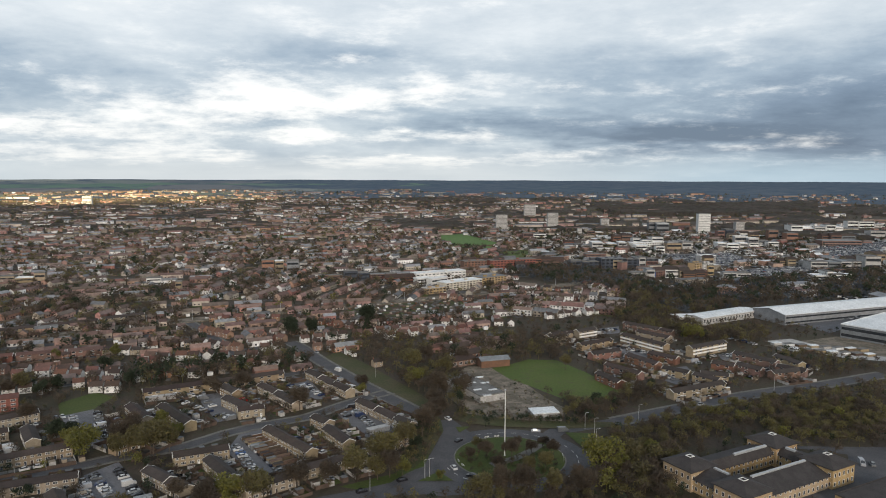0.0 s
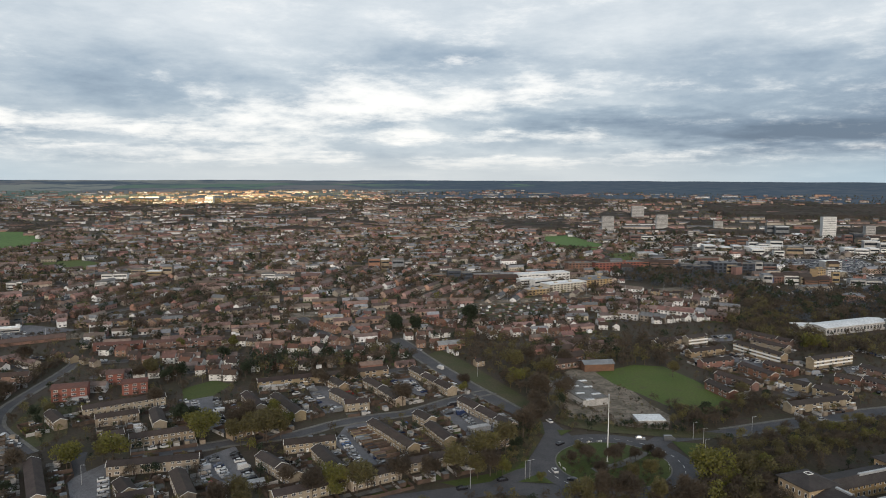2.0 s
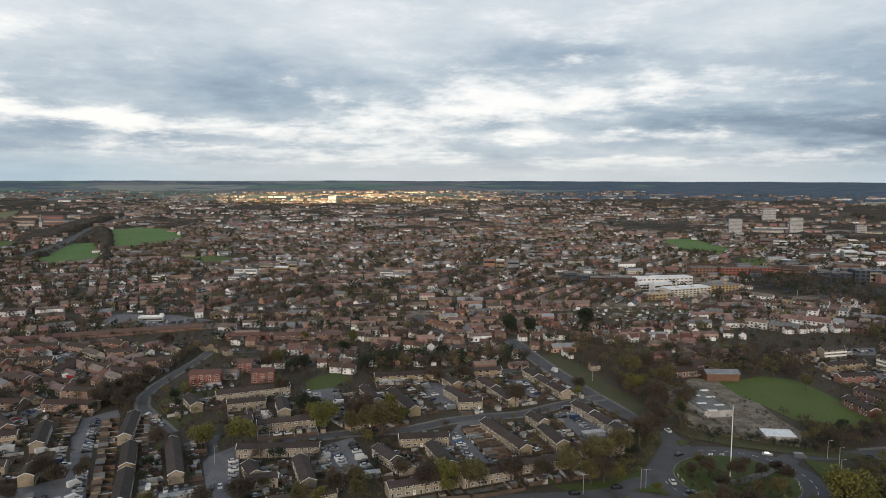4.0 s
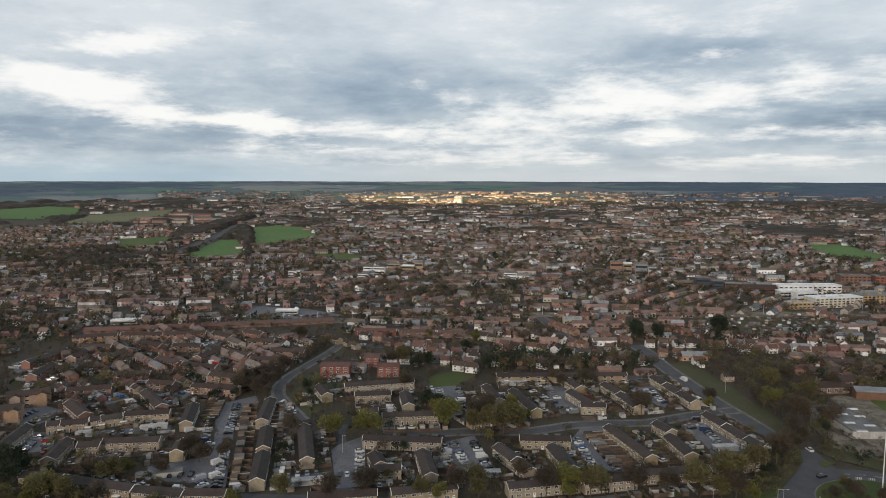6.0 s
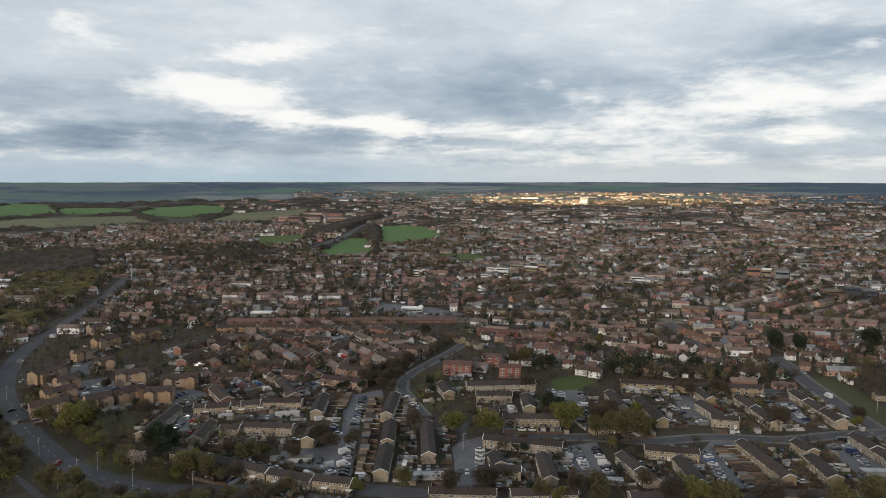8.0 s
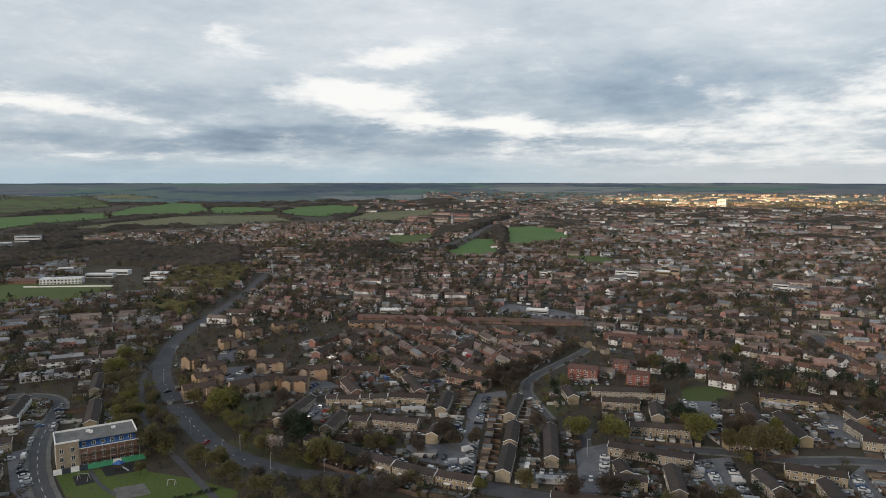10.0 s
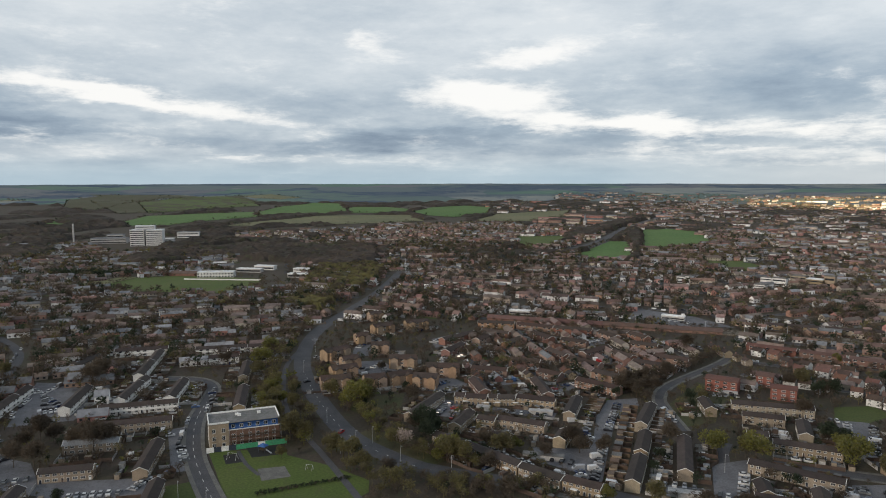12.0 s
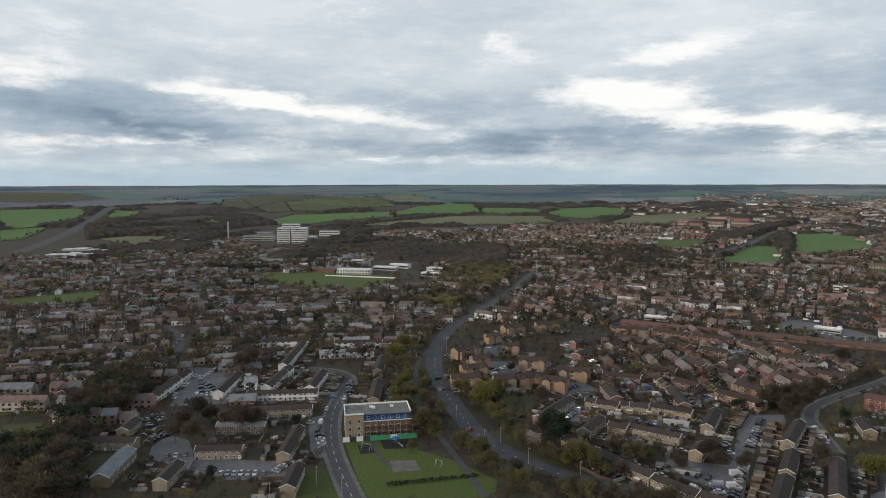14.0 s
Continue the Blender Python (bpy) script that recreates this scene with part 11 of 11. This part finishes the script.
wood([(-386.9, 562.2), (-258.7, 656.9), (-255.0, 713.9), (-293.8, 746.6), (-415.9, 654.5), (-419.1, 600.5)], 11, (("dark", 1.6), ("bare", 7), ("olive", 2)), (6, 11), "far", 11)
wood([(-9.4, 498.4), (105.9, 535.0), (85.5, 481.7), (50.8, 488.4), (13.2, 464.3), (-4.6, 445.8)], 7, (("bare", 7), ("olive", 4), ("dark", 0.5)), (6, 10), "near", 12)
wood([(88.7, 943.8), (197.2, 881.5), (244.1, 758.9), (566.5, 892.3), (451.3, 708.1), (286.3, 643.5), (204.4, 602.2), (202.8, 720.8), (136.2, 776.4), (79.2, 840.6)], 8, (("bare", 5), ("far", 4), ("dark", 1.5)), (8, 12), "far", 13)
wood([(147.4, 655.2), (207.9, 628.2), (202.0, 535.7), (255.4, 557.1), (240.6, 509.9), (209.6, 495.5), (176.8, 512.5), (147.9, 572.8)], 6, (("bare", 7), ("olive", 4), ("dark", 0.5)), (6, 10), "near", 70)
wood([(193.3, 777.8), (261.0, 688.3), (286.3, 643.5), (224.2, 602.6), (168.8, 655.6)], 7, (("bare", 7), ("olive", 4), ("dark", 0.5)), (7, 11), "near", 76)
wood([(206.5, 452.0), (245.4, 470.3), (266.3, 452.8), (284.8, 442.0), (274.9, 426.2), (231.4, 415.7), (226.0, 431.9)], 6, (("bare", 7), ("olive", 4), ("dark", 0.5)), (4, 8), "near", 71)
wood([(9.6, 263.7), (25.6, 259.8), (49.8, 268.1), (56.7, 258.1), (59.2, 245.3), (7.7, 244.9)], 4.5, (("olive", 5), ("bare", 6), ("bud", 0.6)), (4, 7), "near", 72, False)
wood([(-4.1, 377.6), (13.8, 354.1), (32.9, 339.8), (43.9, 337.5), (40.5, 331.9), (13.2, 337.2), (-0.9, 354.0)], 4.5, (("bare", 7), ("olive", 2)), (3, 6), "near", 73)
wood([(17.1, 1335.9), (92.9, 1521.7), (79.8, 1149.0), (30.8, 1056.6)], 9, (("bare", 7), ("dark", 2)), (6, 10), "far", 74)
wood([(-72.7, 512.2), (-35.5, 520.2), (6.2, 449.2), (16.6, 388.2), (5.0, 354.0), (-5.6, 375.6), (-26.5, 412.4), (-54.8, 465.9)], 6.5, (("bare", 6), ("olive", 5), ("dark", 0.6)), (5, 10), "near", 77, False)
wood([(63.0, 378.4), (81.9, 357.6), (96.5, 378.8), (104.9, 389.2), (93.7, 357.7), (63.9, 340.1), (64.4, 359.2)], 4.5, (("bare", 7), ("olive", 4), ("dark", 0.5)), (3, 6), "near", 78, False)
wood([(5.2, 372.7), (19.8, 356.9), (41.0, 336.7), (60.3, 335.3), (61.7, 343.4), (34.0, 351.7), (17.4, 369.9)], 3.6, (("bare", 7), ("olive", 4), ("dark", 0.5)), (1.4, 3.2), "near", 79, False)
wood([(41.0, 408.5), (51.6, 386.5), (60.5, 362.8), (52.8, 360.9), (44.3, 378.1), (37.9, 393.8)], 4, (("bare", 7), ("olive", 4), ("dark", 0.5)), (0.8, 2.6), "near", 80, False)
wood([(-11.1, 280.6), (-4.6, 297.5), (0.3, 322.3), (-1.4, 339.4), (-5.2, 347.8), (-11.4, 321.4), (-17.8, 294.3)], 3.2, (("bare", 5), ("olive", 3), ("dark", 2)), (2.0, 4.5), "near", 90, False)
wood([(4.8, 342.8), (18.8, 338.0), (40.5, 332.6), (76.1, 331.4), (77.3, 337.0), (41.2, 338.3), (19.1, 344.6), (6.7, 352.3)], 2.3, (("dark", 5), ("bare", 5), ("olive", 3)), (2.2, 4.2), "near", 91, False)
wood([(-264.0, 275.7), (-298.3, 302.6), (-298.8, 341.9), (-317.9, 405.5), (-305.3, 404.6), (-280.8, 342.9), (-260.2, 289.8)], 5.5, (("bare", 8), ("olive", 2)), (5.0, 9.0), "near", 92)
wood([(-260.0, 152.0), (-224.8, 162.7), (-195.0, 167.5), (-198.7, 159.5), (-218.3, 127.0)], 4.6, (("bare", 9), ("olive", 1.5)), (4.5, 8.5), "near", 96)
wood([(-88.1, 470.8), (-54.6, 418.4), (-16.2, 358.6), (-9.3, 362.6), (-25.9, 423.3), (-50.9, 461.5), (-79.6, 493.1)], 6.0, (("bare", 6), ("olive", 4), ("dark", 1)), (3.5, 8.5), "near", 93)
tree(-114.4, 522.7, "dark", 14.0)
tree(-101.1, 530.7, "dark", 10.6)
tree(-60.8, 559.0, "dark", 15.7)
tree(-49.9, 565.5, "dark", 7.9)
tree(-220.1, 468.2, "bud", 8.5)
tree(-254.0, 452.3, "bud", 6.8)
tree(-216.9, 370.1, "dark", 8.1)
tree(-60.6, 555.9, "dark", 15.1)
tree(-116.4, 530.4, "dark", 9.8)
tree(-100.4, 530.7, "dark", 8.0)
wood([(-1004.6, 22.0), (-969.6, 52.5), (-942.3, 110.7), (-959.3, 112.8), (-993.1, 54.0), (-1029.5, 22.8)], 5.0, (("dark", 3), ("fir", 1)), (7, 9.5), "near", 95, False)
field_hedges()
canopy([(1742, 2230), (1372, 2475), (968, 2659), (540, 2778), (99, 2828), (-345, 2809), (-780, 2720), (-1196, 2565), (-1583, 2346), (-1930, 2070), (-2230, 1742), (-2475, 1372), (-2659, 968), (-2778, 540), (-2828, 99), (-2809, -345), (-2720, -780), (-4662, -1337), (-4814, -591), (-4847, 169), (-4761, 925), (-4558, 1659), (-4242, 2351), (-3822, 2986), (-3308, 3547), (-2712, 4021), (-2050, 4396), (-1337, 4662), (-591, 4814), (169, 4847), (925, 4761), (1659, 4558), (2351, 4242), (2986, 3822)], 30, (2.5, 6.0), 0.0, 71, HAZED_DOWNS, "woods on the downs at the skyline, glowing blue as in haze")
canopy([(911, 1166), (835, 1222), (755, 1273), (672, 1319), (586, 1359), (498, 1394), (408, 1423), (316, 1446), (223, 1463), (129, 1474), (34, 1480), (-60, 1479), (-155, 1472), (-296, 2814), (-115, 2828), (66, 2829), (247, 2819), (426, 2798), (604, 2765), (780, 2720), (952, 2665), (1121, 2599), (1285, 2522), (1443, 2434), (1596, 2337), (1742, 2230)], 14, (5, 9), -0.05, 72)
canopy([(461.5, 2137.6), (673.6, 2301.8), (1006.3, 2478.1), (1339.8, 2523.5), (980.4, 1841.6), (737.2, 1880.6), (487.7, 1914.4)], 11, (7, 12), 0.45, 84)
canopy([(-157, 1492), (-260, 1477), (-363, 1455), (-464, 1427), (-562, 1391), (-658, 1348), (-750, 1299), (-839, 1244), (-923, 1182), (-1004, 1115), (-1079, 1042), (-1149, 964), (-1214, 882), (-2290, 1663), (-2168, 1819), (-2036, 1966), (-1894, 2103), (-1742, 2230), (-1583, 2346), (-1415, 2451), (-1241, 2544), (-1060, 2624), (-875, 2691), (-685, 2746), (-491, 2787), (-296, 2814)], 14, (4.5, 8.5), -0.12, 73)
canopy([(-1497, 1087), (-1572, 976), (-1638, 859), (-1697, 738), (-1746, 612), (-1786, 484), (-1816, 353), (-1837, 220), (-1848, 86), (-1849, -48), (-1841, -183), (-1823, -316), (-1795, -448), (-2746, -685), (-2788, -483), (-2816, -279), (-2829, -74), (-2827, 132), (-2810, 337), (-2778, 540), (-2731, 740), (-2670, 937), (-2595, 1128), (-2506, 1314), (-2404, 1493), (-2290, 1663)], 15, (4, 10), 0.0, 74)
canopy([(-1152.4, -144.4), (-1988.1, -239.2), (-1923.5, 138.6), (-1705.9, 463.0), (-1636.1, 778.0), (-1076.2, 510.2), (-1282.6, 346.2), (-1219.1, 210.4), (-1170.9, 118.0), (-1209.1, 32.8), (-1171.9, -60.9)], 8, (4, 11), 0.08, 75)
canopy([(-1111.6, 107.5), (-1179.8, 194.2), (-1252.7, 337.9), (-1052.9, 499.0), (-889.8, 421.0), (-878.6, 336.1), (-977.1, 329.9), (-1075.4, 253.2), (-1035.6, 145.6)], 7, (5, 12), 0.50, 76)
canopy([(-996.7, 705.9), (-1052.0, 874.8), (-1269.8, 1226.0), (-1395.0, 1529.9), (-1283.1, 1407.6), (-1137.1, 1122.4), (-989.0, 861.2), (-943.0, 679.0)], 7, (6, 10), 0.7, 77)
canopy([(-855.2, 605.6), (-838.2, 730.1), (-926.6, 915.2), (-1099.3, 1160.4), (-1209.4, 1263.6), (-975.2, 949.3), (-877.4, 752.7), (-908.4, 643.2)], 7, (5, 9), 0.7, 78)
canopy([(-1039.5, 1060.8), (-1095.8, 1166.5), (-717.5, 758.9), (-718.1, 731.9)], 7, (7, 11), 0.6, 79)
canopy([(-889.8, 421.0), (-1076.2, 510.2), (-1028.0, 645.4), (-949.8, 683.9), (-855.2, 605.6), (-827.7, 491.7)], 8, (4, 10), 0.0, 80)
precinct([(507.0, 780.0), (434.0, 823.0), (357.0, 859.0), (278.0, 887.0), (197.0, 909.0), (113.0, 923.0), (180.0, 1469.0), (313.0, 1447.0), (443.0, 1412.0), (569.0, 1366.0), (690.0, 1309.0), (806.0, 1241.0)], 12, 21, "flat-roofed shops, offices and car parks of the town centre", 31, (3, 7), 0.5)
precinct([(414.0, 637.0), (371.0, 663.0), (326.0, 687.0), (280.0, 707.0), (232.0, 724.0), (184.0, 737.0), (225.0, 902.0), (284.0, 885.0), (342.0, 865.0), (399.0, 840.0), (454.0, 812.0), (507.0, 780.0)], 12, 36, "pale sheds and car parks by the railway", 32, (4, 7), 0.28)
wood([(-256.5, 65.6), (-252.4, 103.2), (-254.4, 104.3), (-259.0, 66.3)], 0.9, (("dark", 2), ("bare", 1)), (1.2, 1.7), "near", 60, False)
wood([(-709.0, 554.0), (-734.0, 520.0), (-758.0, 486.0), (-779.0, 450.0), (-1083.0, 625.0), (-1052.0, 675.0), (-1020.0, 723.0), (-985.0, 770.0)], 16, (("bare", 8), ("dark", 1)), (8, 13), "far", 25)
wood([(106.0, 158.0), (78.0, 173.0), (47.0, 184.0), (15.0, 189.0), (-18.0, 189.0), (-50.0, 183.0), (-81.0, 172.0), (-109.0, 156.0), (-134.0, 135.0), (-155.0, 110.0), (-172.0, 82.0), (-183.0, 51.0), (-189.0, 19.0), (-190.0, -14.0), (-184.0, -46.0), (-408.0, -102.0), (-419.0, -30.0), (-418.0, 42.0), (-405.0, 113.0), (-379.0, 180.0), (-343.0, 243.0), (-296.0, 298.0), (-241.0, 344.0), (-178.0, 380.0), (-111.0, 405.0), (-40.0, 418.0), (32.0, 419.0), (104.0, 407.0), (172.0, 383.0), (235.0, 348.0)], 6.3, (("bare", 6), ("olive", 3), ("dark", 2), ("bud", 0.4)), (2.2, 6.2), "near", 30)
wood([(235.0, 348.0), (172.0, 383.0), (104.0, 407.0), (32.0, 419.0), (-40.0, 418.0), (-111.0, 405.0), (-178.0, 380.0), (-241.0, 344.0), (-296.0, 298.0), (-343.0, 243.0), (-379.0, 180.0), (-405.0, 113.0), (-418.0, 42.0), (-419.0, -30.0), (-408.0, -102.0), (-640.0, -160.0), (-658.0, -48.0), (-657.0, 66.0), (-636.0, 177.0), (-596.0, 283.0), (-539.0, 381.0), (-466.0, 468.0), (-379.0, 541.0), (-280.0, 597.0), (-174.0, 637.0), (-62.0, 657.0), (51.0, 658.0), (163.0, 640.0), (270.0, 602.0), (369.0, 547.0)], 7.4, (("bare", 9), ("olive", 2), ("dark", 1)), (2.5, 6.0), "near", 31)
wood([(-346.0, 200.0), (-364.0, 166.0), (-378.0, 130.0), (-389.0, 93.0), (-396.0, 56.0), (-400.0, 17.0), (-399.0, -21.0), (-396.0, -59.0), (-388.0, -97.0), (-873.0, -218.0), (-890.0, -133.0), (-899.0, -47.0), (-899.0, 39.0), (-891.0, 125.0), (-875.0, 210.0), (-851.0, 293.0), (-819.0, 373.0), (-779.0, 450.0)], 19, (("bare", 8), ("dark", 1.2), ("olive", 1)), (6, 10.5), "far", 81)
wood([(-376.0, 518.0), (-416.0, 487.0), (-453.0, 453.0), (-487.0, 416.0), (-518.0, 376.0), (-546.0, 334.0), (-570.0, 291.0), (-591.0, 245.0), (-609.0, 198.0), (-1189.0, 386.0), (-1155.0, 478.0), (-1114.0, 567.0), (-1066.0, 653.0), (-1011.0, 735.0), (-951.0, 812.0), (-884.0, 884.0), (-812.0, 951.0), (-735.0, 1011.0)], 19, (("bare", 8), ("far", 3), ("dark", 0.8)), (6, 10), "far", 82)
wood([(57.0, 648.0), (-1.0, 650.0), (-59.0, 647.0), (-117.0, 639.0), (-174.0, 626.0), (-229.0, 608.0), (-282.0, 585.0), (-334.0, 558.0), (-382.0, 526.0), (-764.0, 1052.0), (-667.0, 1116.0), (-565.0, 1171.0), (-458.0, 1217.0), (-347.0, 1253.0), (-234.0, 1279.0), (-119.0, 1295.0), (-3.0, 1300.0), (113.0, 1295.0)], 30, (("bare", 8), ("dark", 2), ("fir", 0.2)), (5, 10), "far", 83)
flush_heaps()
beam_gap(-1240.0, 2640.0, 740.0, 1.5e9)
